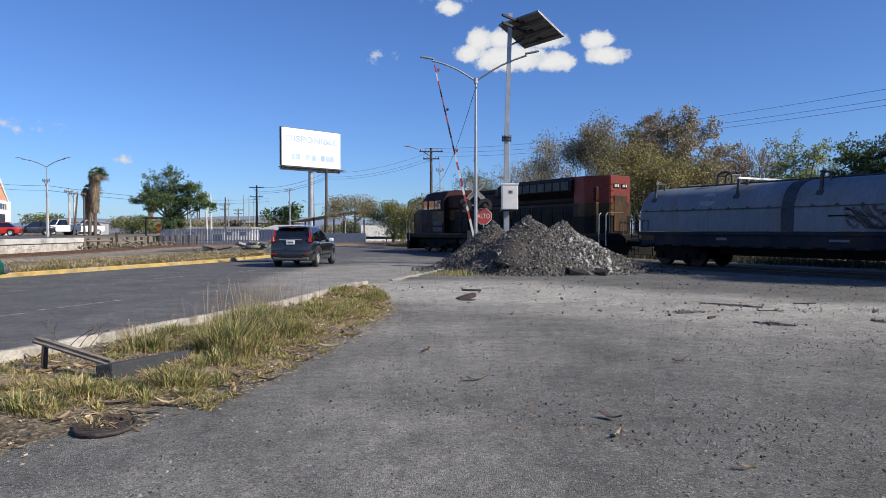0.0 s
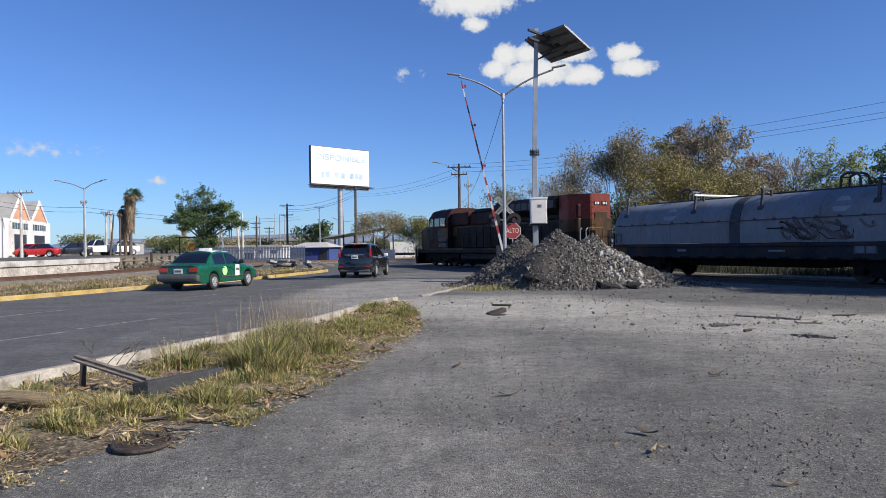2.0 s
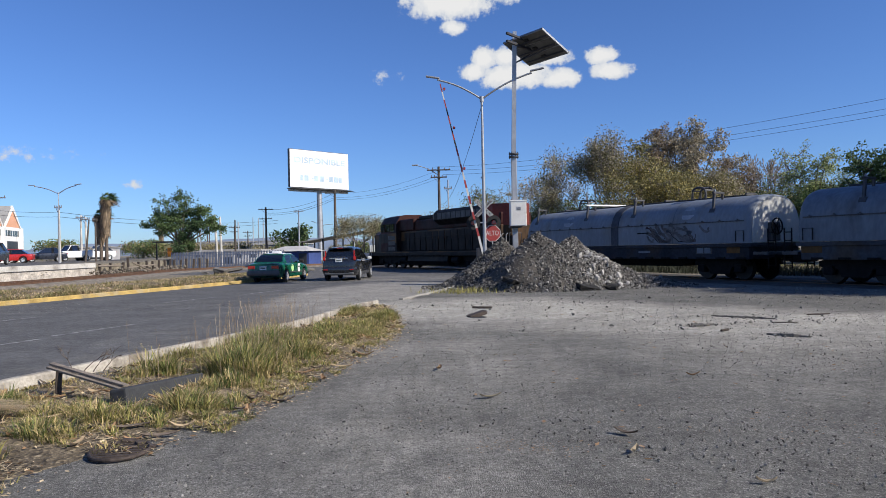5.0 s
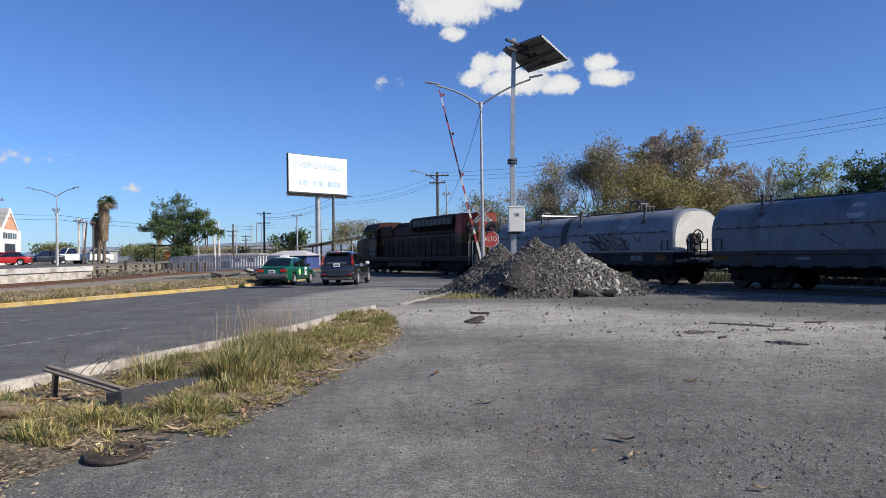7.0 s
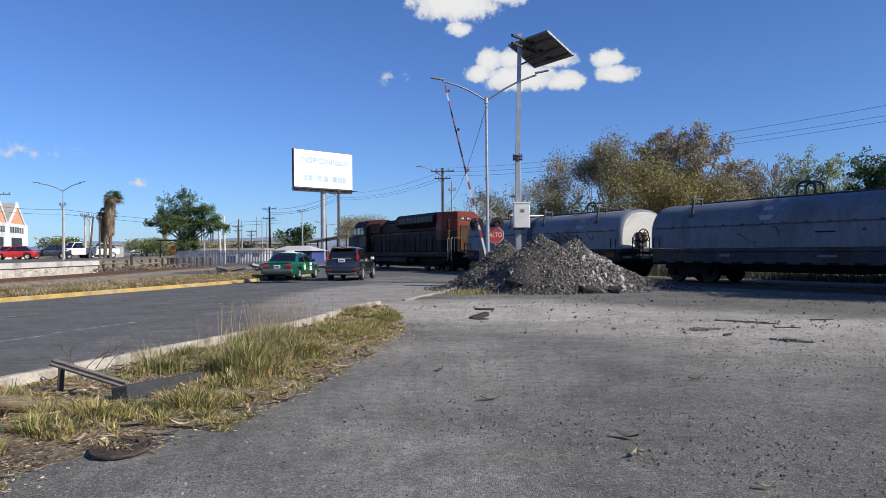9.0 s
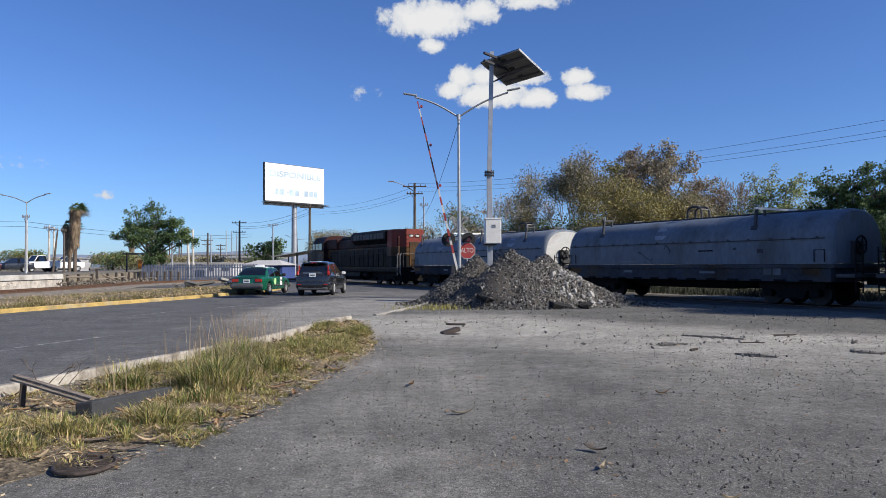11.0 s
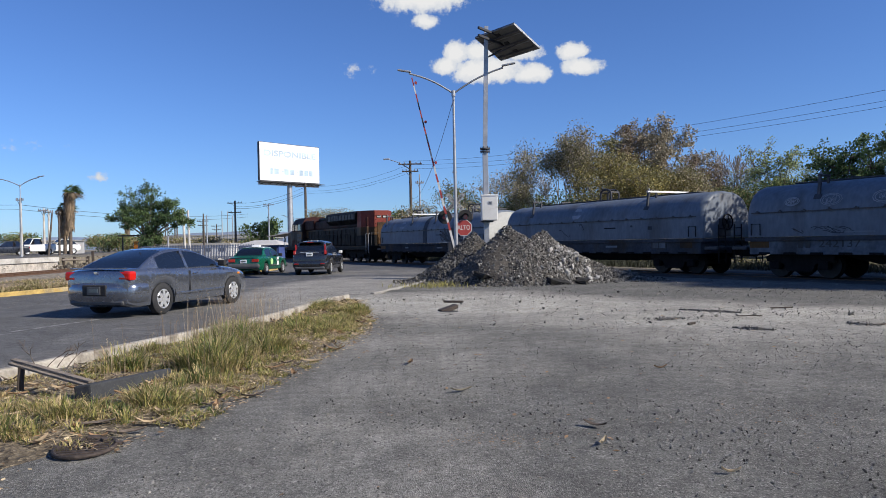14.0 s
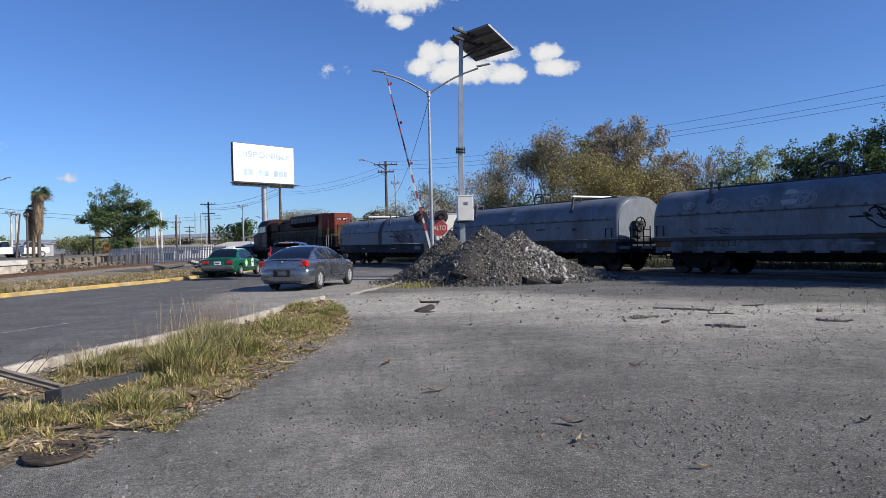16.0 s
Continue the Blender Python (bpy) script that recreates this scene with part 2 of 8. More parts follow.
M["chunk_small"] = mat("pale_concrete_crumbs", (0.25, 0.235, 0.21), 0.92, vary=0.2, scale=4, fine=30, island=0.7)
M["chunk"] = mat("pale_concrete_chunk", (0.31, 0.30, 0.28), 0.92, vary=0.25, scale=4, fine=30, bump=0.6, obj=0.4)
M["pebble"] = mat("loose_gravel", (0.155, 0.147, 0.132), 0.95, vary=0.1, island=0.8)
M["galv"] = mat("galvanised_steel", (0.36, 0.37, 0.385), 0.5, 0.6, vary=0.15, scale=2, fine=30)
M["white_steel"] = mat("dirty_white_steel", (0.72, 0.71, 0.68), 0.5, vary=0.08, scale=1.5, fine=25, second=(0.42, 0.38, 0.33), mask=(0.62, 0.75), mask_scale=2.5)
M["dark_steel"] = mat("dark_steel", (0.045, 0.045, 0.05), 0.55, 0.3, vary=0.3, scale=3)
M["black"] = mat("black_rubber", (0.018, 0.018, 0.019), 0.8, vary=0.3, scale=5)
M["wood_dark"] = mat("tarred_wood", (0.055, 0.042, 0.033), 0.9, vary=0.35, scale=2, fine=30, bump=0.5, stretch=(4, 4, 0.5))
M["wood_grey"] = mat("weathered_wood", (0.20, 0.165, 0.13), 0.9, vary=0.35, scale=3, fine=40, bump=0.6, stretch=(1, 6, 6))
M["wood_pole"] = mat("wooden_pole", (0.085, 0.068, 0.055), 0.9, vary=0.3, scale=2, fine=25, bump=0.4, stretch=(3, 3, 0.4))
M["red"] = mat("faded_red_paint", (0.32, 0.045, 0.04), 0.55, vary=0.15, scale=3)
M["sign_white"] = mat("sign_white", (0.58, 0.57, 0.54), 0.5, vary=0.08, second=(0.5, 0.47, 0.42), mask=(0.6, 0.75), mask_scale=4)
# blotchy sign white, darkened by the shade painted into it
M["sign_shaded"] = mat("shaded_sign_white", (0.36, 0.355, 0.34), 0.6, vary=0.15, second=(0.26, 0.25, 0.23), mask=(0.5, 0.7), mask_scale=5)
M["sign_letter"] = mat("sign_letter", (0.03, 0.03, 0.03), 0.6)
M["board_white"] = mat("billboard_sheet", (0.64, 0.655, 0.67), 0.6, vary=0.03, scale=0.4, fine=6)
M["board_print"] = mat("faded_blue_print", (0.36, 0.46, 0.55), 0.6, vary=0.3, scale=0.6)
M["panel_cell"] = mat("panel_backsheet", (0.13, 0.125, 0.115), 0.55, vary=0.3, scale=1.5, fine=20)
M["bark"] = mat("bark", (0.115, 0.09, 0.07), 0.95, vary=0.35, scale=4, fine=30, bump=0.6)
M["twig"] = mat("bare_twigs", (0.25, 0.21, 0.165), 0.95, vary=0.2)
for key, c in dict(leaf_dark=(0.058, 0.10, 0.036), leaf_green=(0.09, 0.14, 0.045), leaf_olive=(0.185, 0.17, 0.068), leaf_brown=(0.22, 0.165, 0.108), leaf_tan=(0.31, 0.265, 0.175), leaf_light=(0.24, 0.28, 0.11), leaf_yellow=(0.26, 0.215, 0.065),
                   grass_green=(0.105, 0.135, 0.035), grass_dry=(0.40, 0.31, 0.15), grass_olive=(0.27, 0.245, 0.075), litter=(0.27, 0.165, 0.085), straw=(0.50, 0.40, 0.25), median_weed=(0.235, 0.205, 0.088), husk=(0.48, 0.36, 0.22), stalk=(0.24, 0.18, 0.12), weed_shaded=(0.03, 0.034, 0.018), skirt=(0.26, 0.19, 0.12)).items():
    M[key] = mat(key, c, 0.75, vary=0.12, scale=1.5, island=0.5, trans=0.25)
M["hood_blue"] = mat("grey_blue_hood_paint", (0.115, 0.138, 0.172), 0.55, spec=0.35, vary=0.18, scale=0.7, fine=9, second=(0.075, 0.078, 0.085), mask=(0.52, 0.72), mask_scale=0.8, stretch=(1.0, 1.0, 0.35))
M["hood_pale"] = mat("chalky_hood_paint", (0.150, 0.172, 0.204), 0.6, spec=0.35, vary=0.14, scale=0.7, fine=9, second=(0.14, 0.13, 0.12), mask=(0.54, 0.72), mask_scale=0.8, stretch=(1.0, 1.0, 0.35))
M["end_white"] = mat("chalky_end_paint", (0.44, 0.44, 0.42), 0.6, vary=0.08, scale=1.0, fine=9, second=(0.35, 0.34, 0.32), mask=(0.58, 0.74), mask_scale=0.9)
M["sill"] = mat("grimy_sill_paint", (0.040, 0.046, 0.060), 0.75, spec=0.3, vary=0.25, scale=1.2, fine=9, second=(0.045, 0.037, 0.032), mask=(0.5, 0.65), mask_scale=1.0)
M["sill_dark"] = mat("sooty_navy_sill_paint", (0.017, 0.020, 0.030), 0.75, spec=0.25, vary=0.3, scale=1.0, fine=9, second=(0.035, 0.024, 0.020), mask=(0.54, 0.68), mask_scale=0.9)
M["sill_grey"] = mat("grey_sill_paint", (0.105, 0.12, 0.145), 0.7, spec=0.3, vary=0.25, scale=1.2, fine=9, second=(0.045, 0.045, 0.05), mask=(0.5, 0.65), mask_scale=1.0)
M["truck"] = mat("greasy_truck_steel", (0.008, 0.0075, 0.008), 0.8, 0.1, spec=0.2, vary=0.35, scale=3)
M["tread"] = mat("wheel_tread", (0.022, 0.02, 0.018), 0.6, 0.3, vary=0.2)
M["loco_black"] = mat("sooty_black_paint", (0.008, 0.007, 0.007), 0.6, spec=0.15, vary=0.3, scale=0.8, fine=8, second=(0.018, 0.013, 0.011), mask=(0.5, 0.7), mask_scale=0.7)
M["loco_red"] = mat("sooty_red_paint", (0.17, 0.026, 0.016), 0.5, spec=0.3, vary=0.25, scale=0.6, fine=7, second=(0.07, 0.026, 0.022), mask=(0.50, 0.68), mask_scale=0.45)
# sooty red for the sides, darker than the rear end: their shade is painted in
M["loco_red_shaded"] = mat("sooty_shaded_red_paint", (0.038, 0.011, 0.009), 0.6, spec=0.15, vary=0.3, scale=0.6, fine=7, second=(0.014, 0.010, 0.010), mask=(0.45, 0.62), mask_scale=0.4)
# soot blotches, spread wider to carry the shade of the locomotive's side
M["loco_yellow"] = mat("sooty_yellow_paint", (0.115, 0.055, 0.014), 0.55, spec=0.2, vary=0.3, scale=0.6, fine=7, second=(0.016, 0.011, 0.009), mask=(0.38, 0.56), mask_scale=0.55, stretch=(1, 1, 0.4))
M["spot"] = mat("chalky_worn_paint", (0.25, 0.27, 0.30), 0.7, vary=0.15, scale=3, fine=15)
M["scrawl"] = mat("faded_brown_scrawl", (0.088, 0.082, 0.088), 0.7, vary=0.35, scale=2.0, fine=14)
M["glass"] = glass_mat("window_glass", (0.05, 0.06, 0.065))
M["car_glass"] = glass_mat("tinted_car_glass", (0.012, 0.014, 0.016))
M["lamp_glass"] = mat("lamp_lens", (0.8, 0.8, 0.78), 0.15, vary=0.05)
M["tail_red"] = mat("tail_lamp_red", (0.36, 0.012, 0.01), 0.12, vary=0.1, coat=0.6)
M["tail_lit"] = mat("lit_brake_lamp", (0.50, 0.012, 0.008), 0.15, vary=0.05, glow=0.03)
M["orange"] = mat("orange_lens", (0.7, 0.22, 0.02), 0.2, vary=0.1)
M["chrome"] = mat("chrome", (0.75, 0.75, 0.76), 0.15, 1.0, vary=0.05)
M["alloy"] = mat("silver_wheel_cover", (0.62, 0.63, 0.64), 0.3, 0.6, vary=0.1)
M["plate"] = mat("plate_white", (0.68, 0.70, 0.70), 0.5, vary=0.05)
M["plate_bar"] = mat("plate_bar", (0.10, 0.12, 0.12), 0.6)
M["suv_paint"] = mat("dark_grey_metallic_paint", (0.030, 0.032, 0.037), 0.25, 0.5, vary=0.06, coat=1.0)
M["sedan_paint"] = mat("blue_grey_metallic_paint", (0.20, 0.218, 0.255), 0.22, 0.8, vary=0.03, coat=1.0)
M["taxi_paint"] = mat("taxi_green_paint", (0.005, 0.085, 0.046), 0.3, vary=0.08, coat=0.6)
M["taxi_white"] = mat("taxi_white_paint", (0.74, 0.75, 0.74), 0.35, vary=0.06, coat=0.4)
M["bumper"] = mat("grey_plastic_bumper", (0.07, 0.072, 0.075), 0.6, vary=0.15)
M["decal_green"] = mat("decal_light_green", (0.42, 0.70, 0.30), 0.5, vary=0.08)
M["blue_wall"] = mat("blue_painted_wall", (0.035, 0.06, 0.19), 0.75, vary=0.15, scale=0.5, fine=8)
M["blue_fence"] = mat("blue_fence_paint", (0.10, 0.12, 0.17), 0.7, vary=0.15)
M["white_wall"] = mat("white_render", (0.74, 0.73, 0.70), 0.85, vary=0.08, scale=0.3, fine=6, second=(0.55, 0.52, 0.47), mask=(0.58, 0.72), mask_scale=0.4)
M["orange_wall"] = mat("salmon_render", (0.68, 0.36, 0.22), 0.85, vary=0.1, scale=0.4, fine=6)
M["roof_grey"] = mat("grey_roof_sheet", (0.33, 0.32, 0.30), 0.7, 0.2, vary=0.15, scale=0.5, fine=10)
M["far_grey"] = mat("far_building", (0.40, 0.39, 0.38), 0.9, vary=0.15, scale=0.2, fine=3)
M["dark_opening"] = mat("shaded_opening", (0.03, 0.032, 0.036), 0.4, vary=0.2)
M["hill"] = mat("haze_tinted_hill", (0.16, 0.20, 0.27), 1.0, vary=0.1, scale=0.01, fine=0.05)
M["car_red"] = mat("red_car_paint", (0.40, 0.02, 0.02), 0.3, vary=0.06, coat=0.6)
M["car_white"] = mat("white_car_paint", (0.72, 0.72, 0.71), 0.3, vary=0.05, coat=0.6)
M["car_dark"] = mat("dark_car_paint", (0.02, 0.024, 0.035), 0.3, vary=0.06, coat=0.6)
M["iron"] = mat("rusty_iron", (0.055, 0.042, 0.035), 0.8, 0.3, vary=0.4, scale=6, bump=0.5)
M["plastic_dark"] = mat("dark_grey_plastic", (0.035, 0.037, 0.04), 0.9, vary=0.2, scale=6, bump=0.4, fine=60)


# ---- building helpers ----
def part(name, bm, material, parent=None, label="", smooth=False, kind=""):
    me = bpy.data.meshes.new(name)
    bm.to_mesh(me)
    bm.free()
    for x in (material if isinstance(material, (list, tuple)) else [material]):
        me.materials.append(x)
    if smooth:
        me.polygons.foreach_set("use_smooth", [True] * len(me.polygons))
        me.set_sharp_from_angle(angle=radians(38))
    ob = new(name, me)
    if parent:
        ob.parent = parent
    if label:
        ob["label"] = label
    if kind:
        ob["kind"] = kind
    return ob


def raw(name, verts, faces, material, parent=None, label="", kind="", smooth=False):
    me = bpy.data.meshes.new(name)
    me.from_pydata(verts, [], faces)
    me.materials.append(material)
    if smooth:
        me.polygons.foreach_set("use_smooth", [True] * len(me.polygons))
    ob = new(name, me)
    if parent:
        ob.parent = parent
    if label:
        ob["label"] = label
    if kind:
        ob["kind"] = kind
    return ob


def box(bm, c, s, rot=None, bevel=0.0, mi=0):
    """A box of size s centred at c, turned by a matrix or euler degrees, edges bevelled."""
    r = bmesh.ops.create_cube(bm, size=1.0)
    vs = r["verts"]
    if bevel:
        bmesh.ops.scale(bm, vec=s, verts=vs)
        es = list({e for v in vs for e in v.link_edges})
        g = bmesh.ops.bevel(bm, geom=es, offset=bevel, segments=2, affect="EDGES", profile=0.6)
        vs = list({v for f in g["faces"] for v in f.verts} | {v for v in vs if v.is_valid})
    else:
        bmesh.ops.scale(bm, vec=s, verts=vs)
    m = Matrix.Translation(c)
    if rot is not None:
        m = m @ (rot if isinstance(rot, Matrix) else Euler([radians(a) for a in rot]).to_matrix().to_4x4())
    bmesh.ops.transform(bm, matrix=m, verts=vs)
    if mi:
        for f in {f for v in vs for f in v.link_faces}:
            f.material_index = mi
    return vs


def tube(bm, p0, p1, r0, r1=None, seg=10, caps=True):
    p0, p1 = Vector(p0), Vector(p1)
    r1 = r0 if r1 is None else r1
    d = p1 - p0
    q = d.to_track_quat("Z", "Y").to_matrix()
    a = [bm.verts.new(p0 + q @ Vector((math.cos(6.28319 * i / seg) * r0, math.sin(6.28319 * i / seg) * r0, 0))) for i in range(seg)]
    b = [bm.verts.new(p1 + q @ Vector((math.cos(6.28319 * i / seg) * r1, math.sin(6.28319 * i / seg) * r1, 0))) for i in range(seg)]
    for i in range(seg):
        bm.faces.new((a[i], a[(i + 1) % seg], b[(i + 1) % seg], b[i]))
    if caps:
        bm.faces.new(a[::-1]); bm.faces.new(b)
    return a + b


def pipe(bm, pts, r, seg=8):
    P = [Vector(p) for p in pts]
    rings = []
    for i, p in enumerate(P):
        d = (P[min(i + 1, len(P) - 1)] - P[max(i - 1, 0)])
        d = d.normalized() if d.length > 1e-6 else Vector((0, 0, 1))
        ref = Vector((0, 0, 1)) if abs(d.z) < 0.9 else Vector((0, 1, 0))
        if rings:
            u = (u - d * u.dot(d)).normalized()
        else:
            u = (ref - d * ref.dot(d)).normalized()
        v = d.cross(u)
        rings.append([p + (u * math.cos(6.28319 * k / seg) + v * math.sin(6.28319 * k / seg)) * r for k in range(seg)])
    loft(bm, rings)
    bmesh.ops.recalc_face_normals(bm, faces=bm.faces)


def loft(bm, rings, closed=True, caps=True, mi=0):
    rows = [[bm.verts.new(p) for p in ring] for ring in rings]
    n = len(rows[0])
    for a, b in zip(rows, rows[1:]):
        for i in range(n if closed else n - 1):
            f = bm.faces.new((a[i], a[(i + 1) % n], b[(i + 1) % n], b[i]))
            f.material_index = mi
    if caps:
        for ring in (rows[0][::-1], rows[-1]):
            f = bm.faces.new(ring)
            f.material_index = mi
    return rows


def prism(bm, pts, z0, z1):
    """An upright prism over the outline pts."""
    lo, hi = [bm.verts.new((x, y, z0)) for x, y in pts], [bm.verts.new((x, y, z1)) for x, y in pts]
    n = len(pts)
    for i in range(n):
        bm.faces.new((lo[i], lo[(i + 1) % n], hi[(i + 1) % n], hi[i]))
    bm.faces.new(hi); bm.faces.new(lo[::-1])
    bmesh.ops.recalc_face_normals(bm, faces=bm.faces)


def anchor(name, label, category, x=0, y=0, z=0, rz=0, group="", kind=""):
    e = new(name)
    e.matrix_world = pose(x, y, z, 0, 0, rz)
    return tagged(e, label, category, group, kind)


def text_mesh(name, body, size, material, parent, m, extrude=0.004, width=None, bold=0.0):
    cu = bpy.data.curves.new(name, "FONT")
    cu.offset = bold
    cu.body, cu.size, cu.extrude, cu.align_x, cu.align_y = body, size, extrude, "CENTER", "CENTER"
    tmp = new(name, cu)
    dg = bpy.context.evaluated_depsgraph_get()
    me = bpy.data.meshes.new_from_object(tmp.evaluated_get(dg))
    bpy.data.objects.remove(tmp)
    bpy.data.curves.remove(cu)
    me.materials.clear()
    me.materials.append(material)
    ob = new(name, me)
    if width:
        w = max(v.co.x for v in me.vertices) - min(v.co.x for v in me.vertices)
        me.transform(Matrix.Diagonal((width / w, 1, 1, 1)))
    me.transform(m)
    ob.parent = parent
    return ob


def smooth_path(pts, step=0.5):
    """A Catmull-Rom line through pts."""
    out = []
    P = [Vector((*p, 0)) if len(p) == 2 else Vector(p) for p in pts]
    P = [P[0] * 2 - P[1]] + P + [P[-1] * 2 - P[-2]]
    for i in range(1, len(P) - 2):
        n = max(1, int((P[i + 1] - P[i]).length / step))
        for k in range(n):
            t = k / n
            a, b, c, d = P[i - 1], P[i], P[i + 1], P[i + 2]
            out.append(0.5 * ((2 * b) + (c - a) * t + (2 * a - 5 * b + 4 * c - d) * t * t + (3 * b - a - 3 * c + d) * t ** 3))
    out.append(P[-2])
    return out


def sweep(bm, line, section):
    """Sweeps section (offset to the right, height) along a level line."""
    rings = []
    for i, p in enumerate(line):
        d = (line[min(i + 1, len(line) - 1)] - line[max(i - 1, 0)])
        d.z = 0
        d.normalize()
        r = Vector((d.y, -d.x, 0))
        rings.append([p + r * o + Vector((0, 0, z)) for o, z in section])
    loft(bm, rings)
    bmesh.ops.recalc_face_normals(bm, faces=bm.faces)


# ---- ground, road, kerbs ----
KERB_POINTS = [(-12.5, -16), (-8.3, -3), (-6.25, 3.8), (-4.88, 8.2), (-4.22, 10.2), (-3.62, 12.0), (-3.0, 14.3), (-2.72, 16.4), (-2.42, 17.9)]
KERB = smooth_path(KERB_POINTS + [(-2.1, 18.9)])
VERGE_EDGE = smooth_path([(-10.5, -16), (-6.5, -3), (-4.3, 2.5), (-3.0, 4.55), (-2.4, 5.35), (-2.0, 6.0), (-1.6, 8.1), (-1.15, 11.0), (-1.1, 13.2), (-1.5, 16.0), (-1.95, 18.4)])
MEDIAN = smooth_path([(-30, -26), (-20.5, 2.5), (-16.6, 14), (-14.2, 21.8), (-12.8, 26.3), (-10.75, 33), (-9.9, 37.5), (-9.2, 43.5), (-10.6, 46.0), (-14.5, 47.5)])
KERB_FAR = smooth_path([(-1.55, 20.6), (-1.0, 22.6), (-0.4, 24.8), (0.3, 27.6), (0.9, 30.2), (1.1, 32.0)])
TRACK_P, TRACK_U = Vector((11.03, 28.94, 0)), Vector((-0.475, 0.880, 0)).normalized()
TRACK_N = Vector((TRACK_U.y, -TRACK_U.x, 0))


def build_ground():
    bm = bmesh.new()
    bmesh.ops.create_grid(bm, x_segments=24, y_segments=24, size=2500)
    bmesh.ops.translate(bm, vec=(0, 0, -0.03), verts=bm.verts)
    part("ground", bm, M["soil"], kind="structure").location.z = 0
    tagged(bpy.data.objects["ground"], "dry brownish soil reaching to the horizon", "ground")
    # the gravel yard, gently uneven
    bm = bmesh.new()
    n = 150
    x0, x1, y0, y1 = -12.0, 46.0, -14.0, 33.0
    grid = []
    for j in range(n + 1):
        row = []
        for i in range(n + 1):
            x, y = x0 + (x1 - x0) * i / n, y0 + (y1 - y0) * j / n
            z = 0.018 * noise.noise(Vector((x * 0.35, y * 0.35, 0))) + 0.008 * noise.noise(Vector((x * 1.6, y * 1.6, 3)))
            row.append(bm.verts.new((x, y, z)))
        grid.append(row)
    for j in range(n):
        for i in range(n):
            f = (grid[j][i], grid[j][i + 1], grid[j + 1][i + 1], grid[j + 1][i])
            c = (f[0].co + f[2].co) / 2
            # the yard ends at the kerb of the road
            k = min(KERB + KERB_FAR, key=lambda p: (p.x - c.x) ** 2 + (p.y - c.y) ** 2)
            if c.x < k.x + 0.1 and not (18.4 < c.y < 20.8 and c.x > -2.4):
                continue
            bm.faces.new(f)
    loose = [v for v in bm.verts if not v.link_faces]
    bmesh.ops.delete(bm, geom=loose, context="VERTS")
    ob = part("pavement", bm, M["lot"], kind="structure", smooth=True)
    tagged(ob, "worn grey gravelly asphalt yard with pale dusty patches", "pavement")
    # the road between the kerbs
    bm = bmesh.new()
    left = MEDIAN
    right = smooth_path(KERB_POINTS + [(-1.6, 20.6), (-0.4, 24.8), (0.9, 30.2), (5, 44), (9, 60)])
    poly = [(p.x - 0.05, p.y) for p in left[:-14]] + [(-10.2, 44), (-14, 47.6), (-60, 70), (-60, 92), (-12, 84), (30, 90), (16, 60)] + [(p.x + 0.06, p.y) for p in reversed(right)][2:] + [(-20, -32), (-40, -60)]
    vs = [bm.verts.new((x, y, -0.008)) for x, y in poly]
    bm.faces.new(vs)
    bmesh.ops.triangulate(bm, faces=bm.faces)
    bmesh.ops.recalc_face_normals(bm, faces=bm.faces)
    if sum(f.normal.z for f in bm.faces) < 0:
        bmesh.ops.reverse_faces(bm, faces=bm.faces)
    tagged(part("road", bm, M["road"], kind="structure"), "smooth grey asphalt road, dusty near the crossing", "road")
    # kerbs
    section = [(-0.075, -0.05), (-0.062, 0.12), (-0.045, 0.138), (0.045, 0.138), (0.062, 0.115), (0.08, -0.05)]
    for name, line, material, label in (("kerb_yard", KERB, M["kerb"], "pale worn concrete kerb beside the weedy verge"), ("kerb_far", [p + Vector((0, 0, -0.085)) for p in KERB_FAR], M["concrete_dark"], "broken pale concrete kerb beside the rubble heap"), ("kerb_median", MEDIAN, M["yellow_kerb"], "yellow-painted median kerb with worn paint")):
        bm = bmesh.new()
        sweep(bm, line, section)
        tagged(part(name, bm, material, kind="structure"), label, "kerb")
    # lane dashes
    for i, (x, y) in enumerate(((-9.9, 6.0), (-7.95, 11.7), (-7.25, 14.2), (-8.6, 22.6), (-10.9, 16.2), (-7.15, 26.2), (-6.0, 29.5), (-4.6, 33.8), (-11.5, 2.0))):
        bm = bmesh.new()
        d = Vector((0.34, 0.94, 0))
        r = Vector((0.94, -0.34, 0)) * 0.055
        c = Vector((x, y, -0.003))
        vs = [bm.verts.new(c + d * a + r * b) for a, b in ((-1.2, -1), (1.2, -1), (1.2, 1), (-1.2, 1))]
        bm.faces.new(vs[::-1])
        bmesh.ops.recalc_face_normals(bm, faces=bm.faces)
        tagged(part("lane_mark", bm, M["lane"], kind="structure"), "faded white lane dash on the asphalt", "road marking")
    # verge soil, heaped behind the kerb
    bm = bmesh.new()
    rings = []
    m = len(KERB)
    for i in range(m):
        a = KERB[i]
        b = VERGE_EDGE[min(len(VERGE_EDGE) - 1, int(i * len(VERGE_EDGE) / m))]
        ring = []
        for k in range(9):
            t = k / 8
            p = a.lerp(b, t) if k else a + Vector((0.06, 0, 0))
            z = 0.004 + 0.036 * math.sin(t * 3.1) * t + 0.025 * noise.noise(Vector((p.x * 1.7, p.y * 1.7, 1))) * math.sin(t * 3.14)
            ring.append(Vector((p.x, p.y, max(z, 0.0) if k < 8 else -0.02)))
        rings.append(ring)
    loft(bm, rings, closed=False, caps=False)
    bmesh.ops.recalc_face_normals(bm, faces=bm.faces)
    if sum(f.normal.z for f in bm.faces) < 0:
        bmesh.ops.reverse_faces(bm, faces=bm.faces)
    tagged(part("verge", bm, M["verge"], kind="structure", smooth=True), "strip of brown soil and litter behind the kerb", "verge")
    # median strip
    bm = bmesh.new()
    rings = []
